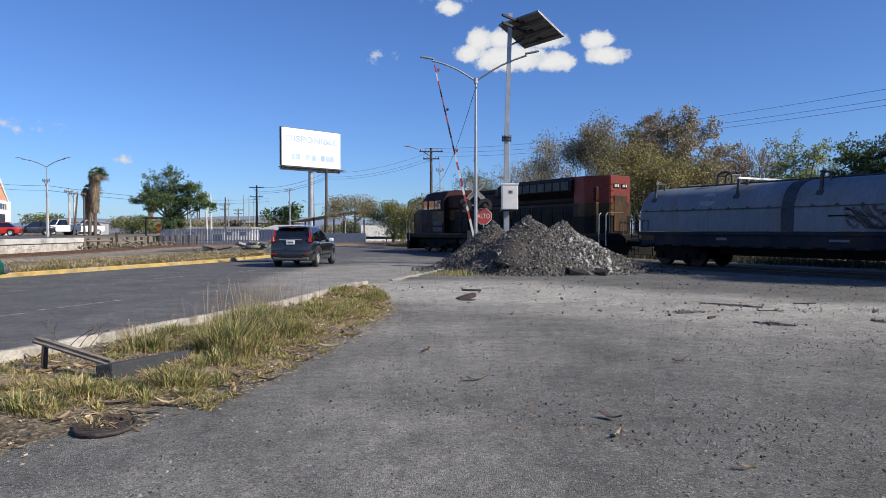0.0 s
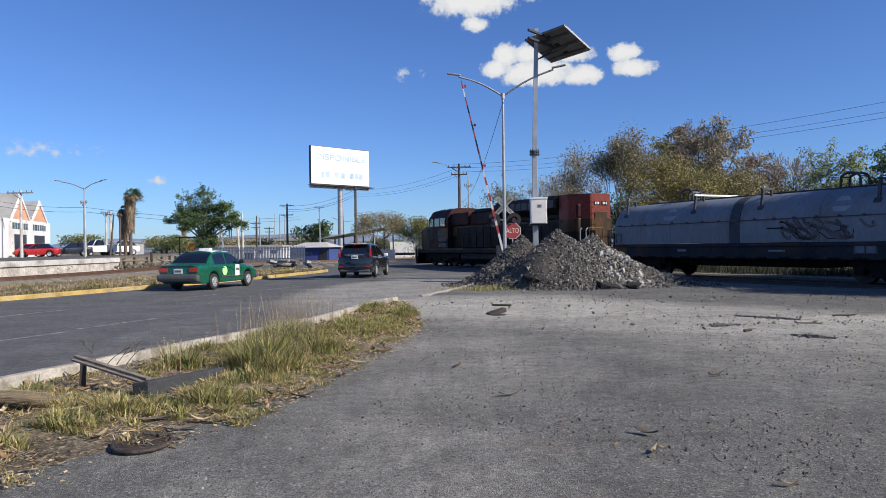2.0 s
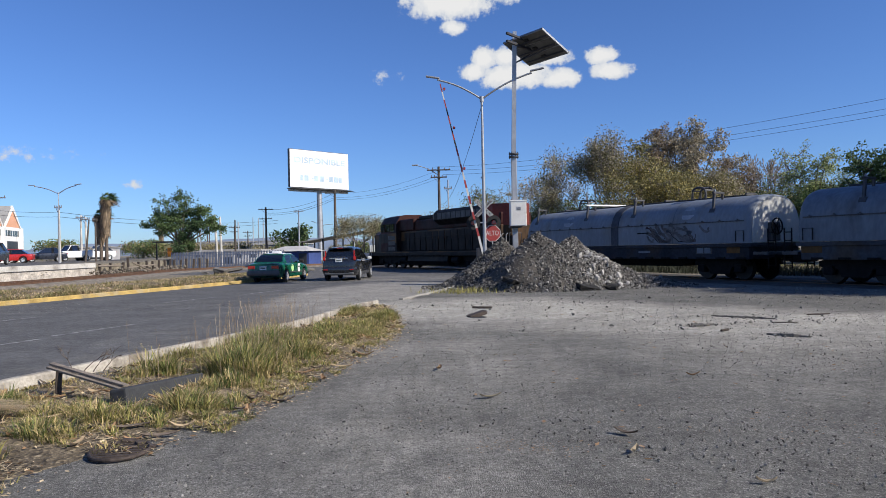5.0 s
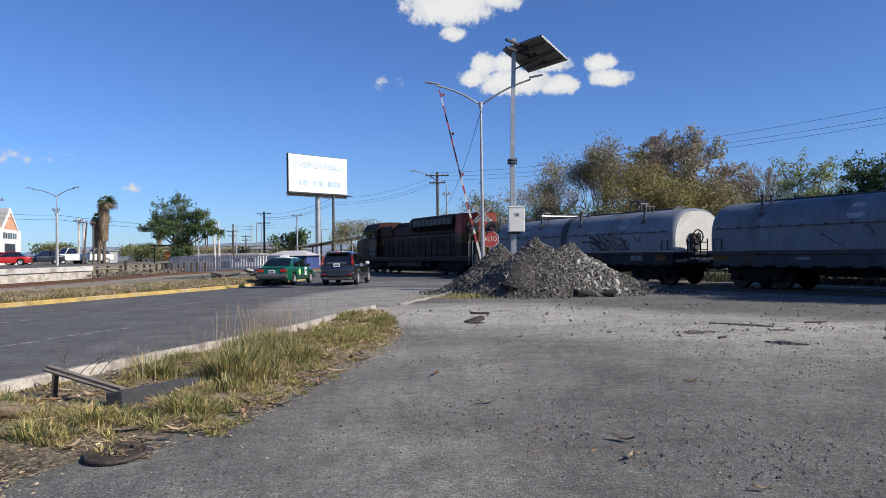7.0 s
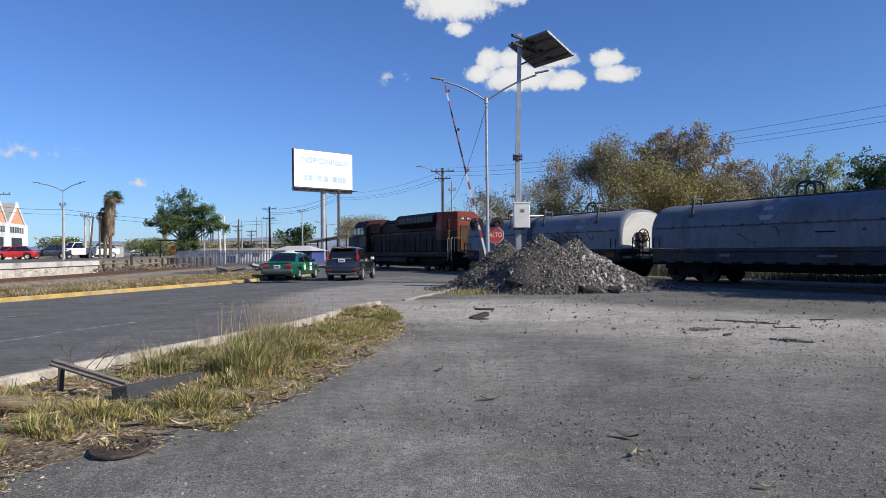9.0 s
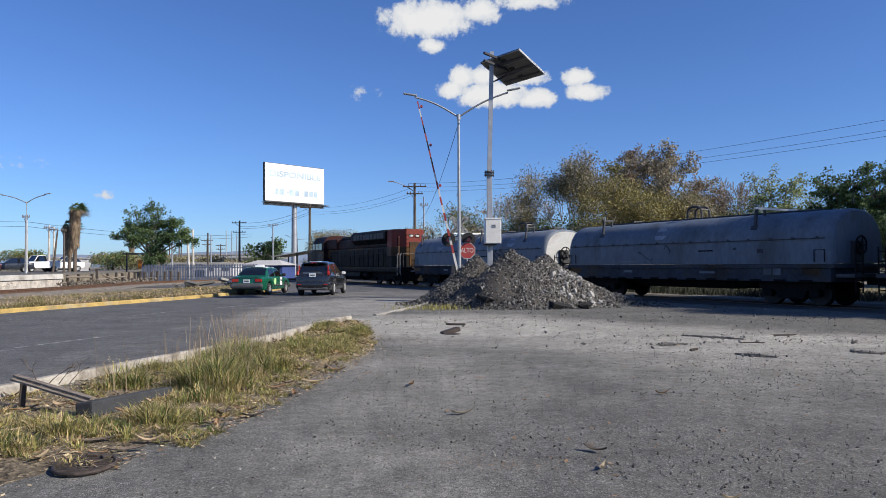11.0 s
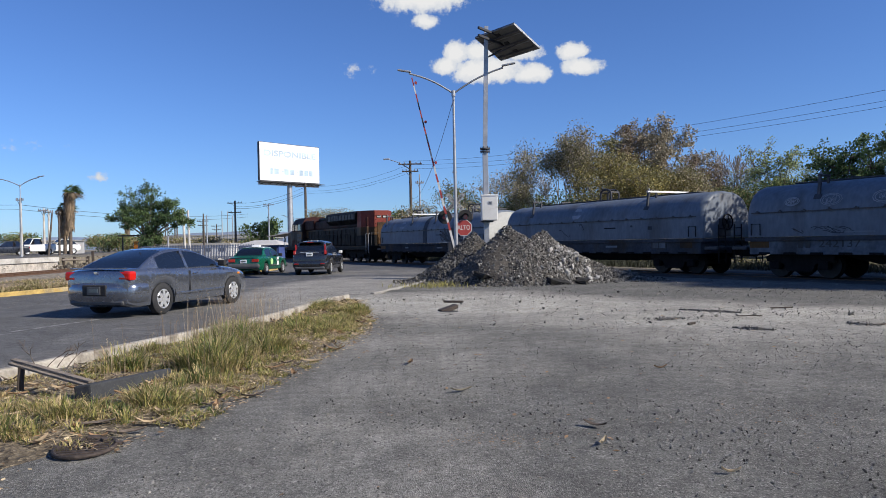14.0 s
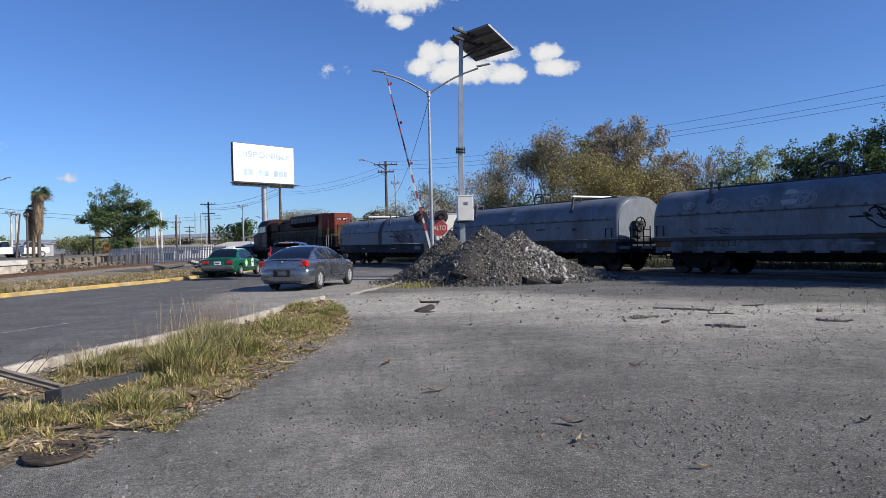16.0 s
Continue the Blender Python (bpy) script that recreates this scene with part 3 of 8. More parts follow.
    for i, p in enumerate(MEDIAN[:-10]):
        rings.append([Vector((p.x - 0.07 - w * k / 6, p.y + 0.25 * w * k / 6, 0.11 + 0.10 * math.sin(k / 6 * 3.1) + 0.04 * noise.noise(Vector((p.x, p.y, k))) - (0.14 if k == 6 else 0))) for k in range(7) for w in (6.0,)])
    loft(bm, rings, closed=False, caps=False)
    bmesh.ops.recalc_face_normals(bm, faces=bm.faces)
    if sum(f.normal.z for f in bm.faces) < 0:
        bmesh.ops.reverse_faces(bm, faces=bm.faces)
    tagged(part("median_strip", bm, M["verge"], kind="structure", smooth=True), "weedy soil strip behind the yellow kerb", "verge")


build_ground()


def rails(name, line, label):
    for side in (-0.72, 0.72):
        bm = bmesh.new()
        sweep(bm, line, [(side - 0.07, -0.06), (side - 0.07, -0.035), (side - 0.02, -0.02), (side - 0.02, 0.04), (side - 0.036, 0.05), (side - 0.036, 0.075), (side + 0.036, 0.075), (side + 0.036, 0.05), (side + 0.02, 0.04), (side + 0.02, -0.02), (side + 0.07, -0.035), (side + 0.07, -0.06)])
        tagged(part(name, bm, M["rail"], kind="structure"), label, "rail")


def build_tracks():
    main = [TRACK_P + TRACK_U * s for s in range(-60, 90, 3)]
    base = [p + Vector((0, 0, -0.045)) for p in main]
    rails("rail", base, "steel rail of the main line, set in the ground")
    # wide bed strip whose dark colour deepens the shadow under the train
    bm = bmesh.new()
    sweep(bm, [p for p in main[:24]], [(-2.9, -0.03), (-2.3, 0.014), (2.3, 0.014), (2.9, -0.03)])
    tagged(part("ballast_bed", bm, M["shadowed_bed"], kind="structure"), "crushed-stone track bed, coloured dark for the train's shadow", "ballast")
    # the disused spur that curves away behind the median
    spur = smooth_path([(-34, -10), (-28, 12), (-24.2, 27), (-22.6, 36), (-22.6, 46), (-23.0, 56), (-20.5, 63), (-15, 68), (-4, 74)], 1.0)
    rails("spur_rail", [p + Vector((0, 0, 0.18)) for p in spur], "rusty rail of the curving spur track")
    bm = bmesh.new()
    sweep(bm, spur, [(-1.9, -0.05), (-1.3, 0.12), (1.3, 0.12), (1.9, -0.05)])
    tagged(part("spur_bed", bm, M["ballast"], kind="structure"), "pale stony bed under the spur track", "ballast")


build_tracks()


# ---- the train: along local y (forward), x to its right, rail level z = 0 ----
WHEELSETS = []


def wheelset(parent, y, r, x=0.0):
    w = new("wheelset")
    w.parent = parent
    w.location = (0, y, r)
    for side in (-1, 1):
        bm = bmesh.new()
        tube(bm, (side * 0.70, 0, 0), (side * 0.80, 0, 0), r - 0.02, r - 0.03, 28)
        tube(bm, (side * 0.66, 0, 0), (side * 0.70, 0, 0), r + 0.02, r, 28)
        tube(bm, (side * 0.80, 0, 0), (side * 0.84, 0, 0), r * 0.35, r * 0.3, 16)
        part("wheel", bm, M["truck"], w)
        bm = bmesh.new()
        tube(bm, (side * 0.80, 0, 0), (side * 0.806, 0, 0), r - 0.03, r - 0.03, 28)
        bmesh.ops.delete(bm, geom=[f for f in bm.faces if abs(f.normal.x) > 0.9 and f.calc_center_median().x * side < 0.8], context="FACES_ONLY")
        part("rim", bm, M["tread"] if side < 0 else M["truck"], w)
    bm = bmesh.new()
    tube(bm, (-0.7, 0, 0), (0.7, 0, 0), 0.08, 0.08, 10)
    part("axle", bm, M["truck"], w)
    WHEELSETS.append((w, parent, Vector((0, y, r)), r))
    return w


def bogie(parent, y, axles, r, half):
    for side in (-1, 1):
        bm = bmesh.new()
        prof = [(-half - 0.35, r + 0.12), (-half - 0.35, r + 0.3), (-half, r + 0.42), (half, r + 0.42), (half + 0.35, r + 0.3), (half + 0.35, r + 0.12), (half - 0.3, r + 0.05), (0.45, r - 0.22), (-0.45, r - 0.22), (-half + 0.3, r + 0.05)]
        loft(bm, [[Vector((side * (0.92 + k), y + a, b)) for a, b in prof] for k in (0.0, 0.16)])
        for a in axles:
            box(bm, (side * 1.06, y + a, r), (0.18, 0.34, 0.3), bevel=0.04)
        for a in (-0.14, 0.0, 0.14):
            tube(bm, (side * 1.02, y + a, r - 0.14), (side * 1.02, y + a, r + 0.3), 0.06, 0.06, 8)
        bmesh.ops.recalc_face_normals(bm, faces=bm.faces)
        part("side_frame", bm, M["truck"], parent)
    for a in axles:
        wheelset(parent, y + a, r)


def hood_section(y, w, z0, zt, k=1.0):
    half = [(1.0, 0.0), (1.0, 0.36), (0.975, 0.52), (0.90, 0.68), (0.77, 0.82), (0.58, 0.92), (0.33, 0.98), (0.0, 1.0)]
    pts = [(-a, b) for a, b in half] + [(a, b) for a, b in reversed(half[:-1])]
    return [Vector((a * w * k, y, z0 + (zt - z0) * (b if b == 0 else b - (1 - k) * 0.5))) for a, b in pts]


def hood_shell(y0, y1, w, z0, zt):
    bm = bmesh.new()
    ys = [(y0, 0.90), (y0 + 0.05, 0.95), (y0 + 0.14, 0.985), (y0 + 0.28, 1.0)]
    n = max(2, int((y1 - y0) / 1.2))
    ys += [(y0 + 0.28 + (y1 - y0 - 0.56) * i / n, 1.0) for i in range(1, n)]
    ys += [(y1 - 0.28, 1.0), (y1 - 0.14, 0.985), (y1 - 0.05, 0.95), (y1, 0.90)]
    loft(bm, [hood_section(y, w, z0, zt, k) for y, k in ys])
    bmesh.ops.recalc_face_normals(bm, faces=bm.faces)
    return bm


def coil_car(length, label, split=False, number=None, brackets=(), patches=True, skin="hood_blue"):
    """A covered coil car; y = 0 is the front end of its hood."""
    e = anchor("coil_car", label, "freight car", group="cars of the train")
    L = length
    Z0, ZT, W = 1.44, 3.30, 1.50
    if split:
        mid = -L * 0.495
        part("hood", hood_shell(-L, mid + 0.02, W, Z0, ZT), M[skin], e, smooth=True)
        part("hood", hood_shell(mid + 0.02, 0, W, Z0, ZT), M[skin], e, smooth=True)
        bm = bmesh.new()
        loft(bm, [hood_section(mid - 0.22, W + 0.02, Z0, ZT + 0.02), hood_section(mid + 0.24, W + 0.02, Z0, ZT + 0.02)])
        part("joint_band", bm, M["sill"], e, "dark flexible joint between the hoods", smooth=True)
    else:
        mid = -L * 0.5
        part("hood", hood_shell(-L, 0, W, Z0, ZT), M["hood_blue"], e, smooth=True)
    # side rib with latches, and vertical seams
    for side in (-1, 1):
        bm = bmesh.new()
        box(bm, (side * (W + 0.004), -L / 2, 2.28), (0.03, L - 0.5, 0.035))
        part("side_rib", bm, M["dark_steel"], e)
        n = int(L / 0.82)
        for i in range(n):
            bm = bmesh.new()
            y = -0.5 - i * (L - 1.0) / (n - 1)
            box(bm, (side * (W + 0.015), y, 2.29), (0.05, 0.15, 0.06), bevel=0.012)
            box(bm, (side * (W + 0.02), y, 2.33), (0.03, 0.05, 0.05))
            part("latch", bm, M["dark_steel"], e)
        for fr in (0.26, 0.74):
            bm = bmesh.new()
            loft(bm, [[p + Vector((0, dy, 0)) for p in hood_section(-L * fr, W + 0.006, Z0, ZT + 0.006)] for dy in (-0.025, 0.025)], caps=False)
            if side < 0:
                part("hood_seam", bm, M["hood_blue"], e, smooth=True)
            else:
                bm.free()
    # lifting brackets on top with a beam between
    for idx, y in enumerate(brackets):
        for side in (-1, 1):
            bm = bmesh.new()
            box(bm, (side * 1.22, y, 3.08), (0.075, 0.10, 0.72), rot=(0, side * -9, 0), bevel=0.01)
            box(bm, (side * 1.31, y, 2.74), (0.06, 0.26, 0.18), rot=(0, side * -32, 0), bevel=0.01)
            part("bracket_post", bm, M["dark_steel"], e)
            bm = bmesh.new()
            box(bm, (side * 0.72, y, 3.28), (0.06, 0.08, 0.34), bevel=0.01)
            part("bracket_strut", bm, M["dark_steel"], e)
        # most carry a short bar on either side, one a whole pale beam
        for x, w in ((0, 2.5),) if idx == 1 and not number else ((-0.95, 0.62), (0.95, 0.62)):
            bm = bmesh.new()
            box(bm, (x, y, 3.45), (w, 0.09, 0.075), bevel=0.01)
            part("bracket_beam", bm, M["white_steel"] if idx == 1 and not number else M["dark_steel"], e)
        bm = bmesh.new()
        loft(bm, [[Vector((-1.16 + dx, y - 0.05, 3.48)), Vector((-1.16 + dx, y + 0.05, 3.48)), Vector((-1.16 + dx, y, 3.60))] for dx in (0, 0.05)])
        part("locating_cone", bm, M["hood_pale"], e)
    # running board along the roof, with a low rail
    bm = bmesh.new()
    box(bm, (0.0, -L / 2, ZT + 0.02), (0.5, L - 2.2, 0.05), bevel=0.015)
    part("roof_walk", bm, M["dark_steel"], e)
    # lifting loops
    for y in ((-L * 0.24, -L * 0.76) if split else (-L * 0.5,)):
        for dx in (-0.24, 0.24):
            bm = bmesh.new()
            arch = [Vector((dx, y + 0.36 * math.cos(a), 3.3 + (0.3 if math.sin(a) > 0 else 0) + 0.22 * math.sin(a))) for a in [math.pi * k / 8 for k in range(9)]]
            arch = [Vector((dx, y + 0.36, 3.25))] + arch + [Vector((dx, y - 0.36, 3.25))]
            pipe(bm, arch, 0.045, 8)
            part("lifting_loop", bm, M["dark_steel"], e, smooth=True)
        for k in range(1, 8, 2):
            bm = bmesh.new()
            a = math.pi * k / 8
            box(bm, (0, y + 0.36 * math.cos(a), 3.6 + 0.22 * math.sin(a)), (0.48, 0.05, 0.03), rot=(math.degrees(a) - 90, 0, 0))
            part("loop_slat", bm, M["dark_steel"], e)
    # frame
    bm = bmesh.new()
    box(bm, (0, -L / 2, 1.36), (2.98, L + 0.1, 0.14), bevel=0.02)
    part("top_chord", bm, M["sill_dark"] if split else M["sill"], e)
    bm = bmesh.new()
    box(bm, (0, -L / 2, 1.06), (2.86, L - 0.2, 0.46), bevel=0.02)
    part("side_sill", bm, M["sill_dark"] if split else M["sill_grey"] if number else M["sill"], e)
    for side in (-1, 1):
        for i in range(int(L / 0.95)):
            bm = bmesh.new()
            box(bm, (side * 1.445, -0.7 - i * 0.95, 0.87), (0.05, 0.42, 0.07))
            part("stake_pocket", bm, M["truck"], e)
    bm = bmesh.new()
    loft(bm, [[Vector((x, y, z)) for x, z in ((-0.75, 0.86), (0.75, 0.86), (0.6, zb), (-0.6, zb))] for y, zb in ((-2.9, 0.8), (-4.2, 0.5), (-L + 4.2, 0.5), (-L + 2.9, 0.8))])
    bmesh.ops.recalc_face_normals(bm, faces=bm.faces)
    part("centre_beam", bm, M["truck"], e)
    for y, s in ((0.0, 1), (-L, -1)):
        bm = bmesh.new()
        box(bm, (0, y + s * 0.35, 1.05), (2.8, 0.6, 0.12), bevel=0.02)
        part("end_platform", bm, M["dark_steel"], e)
        bm = bmesh.new()
        box(bm, (0, y + s * 0.75, 0.88), (0.28, 0.9, 0.28), bevel=0.04)
        box(bm, (0, y + s * 1.1, 0.88), (0.36, 0.34, 0.36), bevel=0.05)
        part("coupler", bm, M["truck"], e)
        for side in (-1, 1):
            bm = bmesh.new()
            for k in range(5):
                tube(bm, (side * 1.30, y + s * 0.62, 0.6 + k * 0.3), (side * 0.9, y + s * 0.62, 0.6 + k * 0.3), 0.02, 0.02, 6)
            for x in (1.30, 0.9):
                tube(bm, (side * x, y + s * 0.62, 0.5), (side * x, y + s * 0.62, 1.95), 0.025, 0.025, 6)
            part("ladder", bm, M["truck"], e)
            bm = bmesh.new()
            pipe(bm, [Vector((side * 1.53, y - s * (0.25 + a), z)) for a, z in ((0, 1.5), (0, 1.9), (0.35, 1.9), (0.35, 1.5))], 0.018, 6)
            part("grab_iron", bm, M["truck"], e)
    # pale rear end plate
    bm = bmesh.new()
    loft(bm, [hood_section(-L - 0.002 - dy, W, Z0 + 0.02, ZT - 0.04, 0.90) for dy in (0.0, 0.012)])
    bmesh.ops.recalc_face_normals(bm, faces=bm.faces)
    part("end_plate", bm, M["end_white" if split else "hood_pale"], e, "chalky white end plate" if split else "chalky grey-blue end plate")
    # brake wheel on the rear end
    bm = bmesh.new()
    c = Vector((-0.25, -L - 0.22, 2.05))
    ringpts = [c + Vector((0.30 * math.cos(a), 0, 0.30 * math.sin(a))) for a in [6.28319 * k / 16 for k in range(17)]]
    pipe(bm, ringpts, 0.03, 6)
    for k in range(5):
        a = 6.28319 * k / 5
        tube(bm, c, c + Vector((0.3 * math.cos(a), 0, 0.3 * math.sin(a))), 0.02, 0.02, 6)
    tube(bm, c, c + Vector((0, 0.3, 0)), 0.06, 0.06, 10)
    part("brake_wheel", bm, M["truck"], e)
    bm = bmesh.new()
    box(bm, (-0.25, -L - 0.08, 1.85), (0.5, 0.2, 0.7), bevel=0.03)
    part("brake_gear_box", bm, M["dark_steel"], e)
    # markings on the side towards the road
    for y, w, h, z, key in ((-0.5, 0.75, 0.22, 1.17, "loco_yellow"), (-L + 0.8, 0.6, 0.22, 1.17, "loco_yellow"), (-L + 2.2, 0.8, 0.34, 1.2, "sign_letter"), (-L * 0.3, 0.5, 0.1, 1.15, "hood_blue"), (-L * 0.62, 0.7, 0.08, 1.13, "hood_blue")):
        bm = bmesh.new()
        box(bm, (-1.435, y, z), (0.01, w, h))
        part("sill_mark", bm, M[key], e)
    for k in range(2):
        bm = bmesh.new()
        box(bm, (-1.442, -L + 2.02 + k * 0.36, 1.2), (0.008, 0.3, 0.28))
        part("sill_mark_panel", bm, M["hood_blue"], e)
    if patches:
        spots = ((-L * 0.25, 0.42), (-L * 0.79, 0.36)) if split else ((-L * 0.44, 0.34),)
        for y, r in spots:
            # a rounded worn spot that follows the hood's shoulder
            bm = bmesh.new()
            rows = []
            for k in range(7):
                a = k / 6
                x, z = -(W + 0.01) * (0.985 - 0.20 * a), Z0 + (ZT - Z0) * (0.53 + 0.28 * a) + 0.012
                half = r * math.sin(math.pi * (0.12 + 0.76 * a)) ** 0.6 * (1.0 if a < 0.6 else 0.8)
                rows.append([Vector((x, y - half, z)), Vector((x, y + half * 0.9, z))])
            loft(bm, rows, closed=False, caps=False)
            part("worn_spot", bm, M["spot"], e, "pale chalky worn spot")
        for y, w, h, z, key in ((-L * 0.62, 0.7, 0.05, 1.95, "loco_black"), (-L * 0.31, 0.9, 0.05, 1.56, "hood_pale"), (-L * 0.80, 0.22, 0.14, 1.9, "sill"), (-L * 0.72, 0.12, 0.08, 2.0, "sill")):
            bm = bmesh.new()
            box(bm, (-(W + 0.006), y, z), (0.01, w, h))
            part("hood_mark", bm, M[key], e)
    if number:
        text_mesh("number", number, 0.34, M["sign_letter"], e, pose(-1.437, -3.35, 1.18, 90, 0, -90), width=1.35)
        for y in (-2.05, -2.3):
            bm = bmesh.new()
            box(bm, (-1.437, y, 1.18), (0.008, 0.17, 0.26))
            part("letter_bar", bm, M["sign_letter"], e)
    bogie(e, -1.75, (-0.88, 0.88), 0.46, 0.88)
    bogie(e, -L + 1.75, (-0.88, 0.88), 0.46, 0.88)
    return e


def graffiti(parent, strokes, material, wdt=0.035):
    """Thin painted scrawls on the hood's flat lower side: strokes of (y, z)."""
    for st in strokes:
        bm = bmesh.new()
        P = [Vector((-1.507, a, b)) for a, b in st]
        rows = []
        for k, p in enumerate(P):
            t = P[min(k + 1, len(P) - 1)] - P[max(k - 1, 0)]
            t = t.normalized() if t.length > 1e-6 else Vector((0, 1, 0))
            n = Vector((0, -t.z, t.y)) * wdt / 2
            rows.append((bm.verts.new(p - n), bm.verts.new(p + n)))
        for a, b in zip(rows, rows[1:]):
            bm.faces.new((a[0], b[0], b[1], a[1]))
        part("graffiti_stroke", bm, material, parent)


def locomotive():
    """A six-axle diesel; y = 0 is its rear end, the cab leads."""
    e = anchor("locomotive", "sooty black, red and yellow diesel locomotive pulling the train", "locomotive")
    L = 21.7
    def slab(name, y0, y1, w, z0, z1, key, bev=0.06, lab=""):
        bm = bmesh.new()
        box(bm, (0, (y0 + y1) / 2, (z0 + z1) / 2), (w, y1 - y0, z1 - z0), bevel=bev)
        return part(name, bm, M[key], e, lab)
    slab("frame", 0.0, L, 3.0, 0.98, 1.32, "loco_black", 0.04)
    slab("frame_stripe", 0.4, L - 0.5, 3.016, 1.22, 1.30, "loco_yellow", 0.004, "thin worn yellow stripe")
    slab("hood_lower", 1.2, 15.8, 2.2, 1.32, 2.15, "loco_black")
    slab("hood_stripe", 1.18, 15.8, 2.24, 2.15, 2.85, "loco_yellow", 0.05, "sooty yellow band along the hood")
    slab("hood_upper", 1.2, 15.8, 2.2, 2.85, 3.62, "loco_red_shaded", 0.12)
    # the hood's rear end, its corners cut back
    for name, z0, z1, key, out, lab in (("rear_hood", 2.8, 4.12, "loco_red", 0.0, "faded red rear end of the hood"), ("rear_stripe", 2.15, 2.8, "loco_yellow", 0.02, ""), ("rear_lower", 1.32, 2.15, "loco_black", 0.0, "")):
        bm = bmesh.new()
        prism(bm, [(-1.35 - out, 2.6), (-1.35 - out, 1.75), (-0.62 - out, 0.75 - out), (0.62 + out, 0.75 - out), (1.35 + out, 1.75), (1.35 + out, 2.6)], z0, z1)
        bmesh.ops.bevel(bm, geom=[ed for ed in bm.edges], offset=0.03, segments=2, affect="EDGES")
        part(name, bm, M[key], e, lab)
    # flared radiator
    bm = bmesh.new()
    sec = [(-1.1, 3.1), (-1.52, 3.45), (-1.52, 3.95), (-1.3, 4.14), (1.3, 4.14), (1.52, 3.95), (1.52, 3.45), (1.1, 3.1)]
    loft(bm, [[Vector((x, y, z)) for x, z in sec] for y in (2.6, 9.2)])
    loft(bm, [[Vector((x, 9.2, z)) for x, z in sec], [Vector((x * 0.74, 10.2, 3.3 + (z - 3.1) * 0.55)) for x, z in sec]])
    bmesh.ops.recalc_face_normals(bm, faces=bm.faces)
    part("radiator", bm, M["loco_black"], e, "sooty flared radiator section")
    for k in range(9):
        for s in (-1, 1):
            bm = bmesh.new()
            box(bm, (s * 1.528, 3.1 + k * 0.66, 3.7), (0.02, 0.55, 0.42))
            part("radiator_grille", bm, M["dark_steel"], e)
    for y in (3.8, 5.6, 7.4):
        bm = bmesh.new()
        tube(bm, (0, y, 4.14), (0, y, 4.2), 0.7, 0.68, 24)
        part("roof_fan", bm, M["dark_steel"], e)
    slab("exhaust_hump", 10.6, 13.2, 1.6, 3.6, 3.95, "loco_black", 0.15)
    slab("dynamic_brake", 13.2, 15.8, 2.5, 2.9, 3.78, "loco_red_shaded", 0.1)
    # engine-room doors
    for k in range(13):
        for s in (-1, 1):
            bm = bmesh.new()
            box(bm, (s * 1.125, 3.1 + k * 0.96, 2.05), (0.05, 0.84, 1.35), bevel=0.012)
            part("hood_door", bm, M["loco_black"], e)
    # cab and nose
    bm = bmesh.new()
    csec = [(-1.5, 1.32), (-1.5, 3.5), (-1.15, 4.05), (-0.6, 4.18), (0.6, 4.18), (1.15, 4.05), (1.5, 3.5), (1.5, 1.32)]
    loft(bm, [[Vector((x, 15.8, z)) for x, z in csec], [Vector((x, 18.6, z)) for x, z in csec], [Vector((x * 0.99, 19.0, min(z, 4.0))) for x, z in csec]])
    bmesh.ops.recalc_face_normals(bm, faces=bm.faces)
    part("cab", bm, M["loco_red_shaded"], e)
    slab("cab_stripe", 15.82, 19.0, 3.03, 2.0, 2.75, "loco_yellow", 0.02)
    bm = bmesh.new()
    nsec = [(-1.5, 1.32), (-1.5, 2.75), (-1.1, 3.05), (1.1, 3.05), (1.5, 2.75), (1.5, 1.32)]
    loft(bm, [[Vector((x, 19.0, z)) for x, z in nsec], [Vector((x * 0.98, 20.4, z - 0.08 if z > 2 else z)) for x, z in nsec], [Vector((x * 0.62, 21.2, z - 0.3 if z > 2 else z)) for x, z in nsec]])
    bmesh.ops.recalc_face_normals(bm, faces=bm.faces)
    part("nose", bm, M["loco_yellow"], e, "sooty yellow nose")
    for s in (-1, 1):
        for y, w in ((16.6, 0.75), (17.5, 0.8), (18.45, 0.6)):
            bm = bmesh.new()
            box(bm, (s * 1.50, y, 3.2), (0.05, w + 0.08, 0.68), bevel=0.01)
            f = part("window_frame", bm, M["loco_black"], e)
            bm = bmesh.new()
            box(bm, (s * 1.53, y, 3.2), (0.012, w, 0.58))
            part("pane", bm, M["glass"], f)
        for k in range(3):
            bm = bmesh.new()
            box(bm, (s * 1.515, 16.7, 1.55 + k * 0.42), (0.04, 1.3, 0.3), bevel=0.01)
            part("cab_grille", bm, M["dark_steel"], e)
        bm = bmesh.new()
        box(bm, (s * 0.55, 19.02, 3.45), (0.85, 0.04, 0.6))
        part("windshield", bm, M["glass"], e)
        # walkway rail
        bm = bmesh.new()
        pts = [Vector((s * 1.45, y, 2.35)) for y in np.linspace(2.7, 15.6, 9)]
        pipe(bm, pts, 0.02, 6)
        for p in pts:
            tube(bm, (p.x, p.y, 1.3), p, 0.02, 0.02, 6)
        part("handrail", bm, M["loco_black"], e)
        # end steps and their rails
        for y in (0.25, 21.3):
            bm = bmesh.new()
            for k in range(4):
                box(bm, (s * 1.3, y, 0.35 + k * 0.26), (0.4, 0.3, 0.04))
            for dy in (-0.17, 0.17):
                box(bm, (s * 1.48, y + dy, 0.75), (0.03, 0.04, 1.0))
            part("steps", bm, M["truck"], e)
            bm = bmesh.new()
            for dy in (-0.2, 0.28):
                pipe(bm, [Vector((s * 1.5, y + dy, 0.75)), Vector((s * 1.5, y + dy, 2.2)), Vector((s * 1.38, y + dy, 2.3))], 0.022, 6)
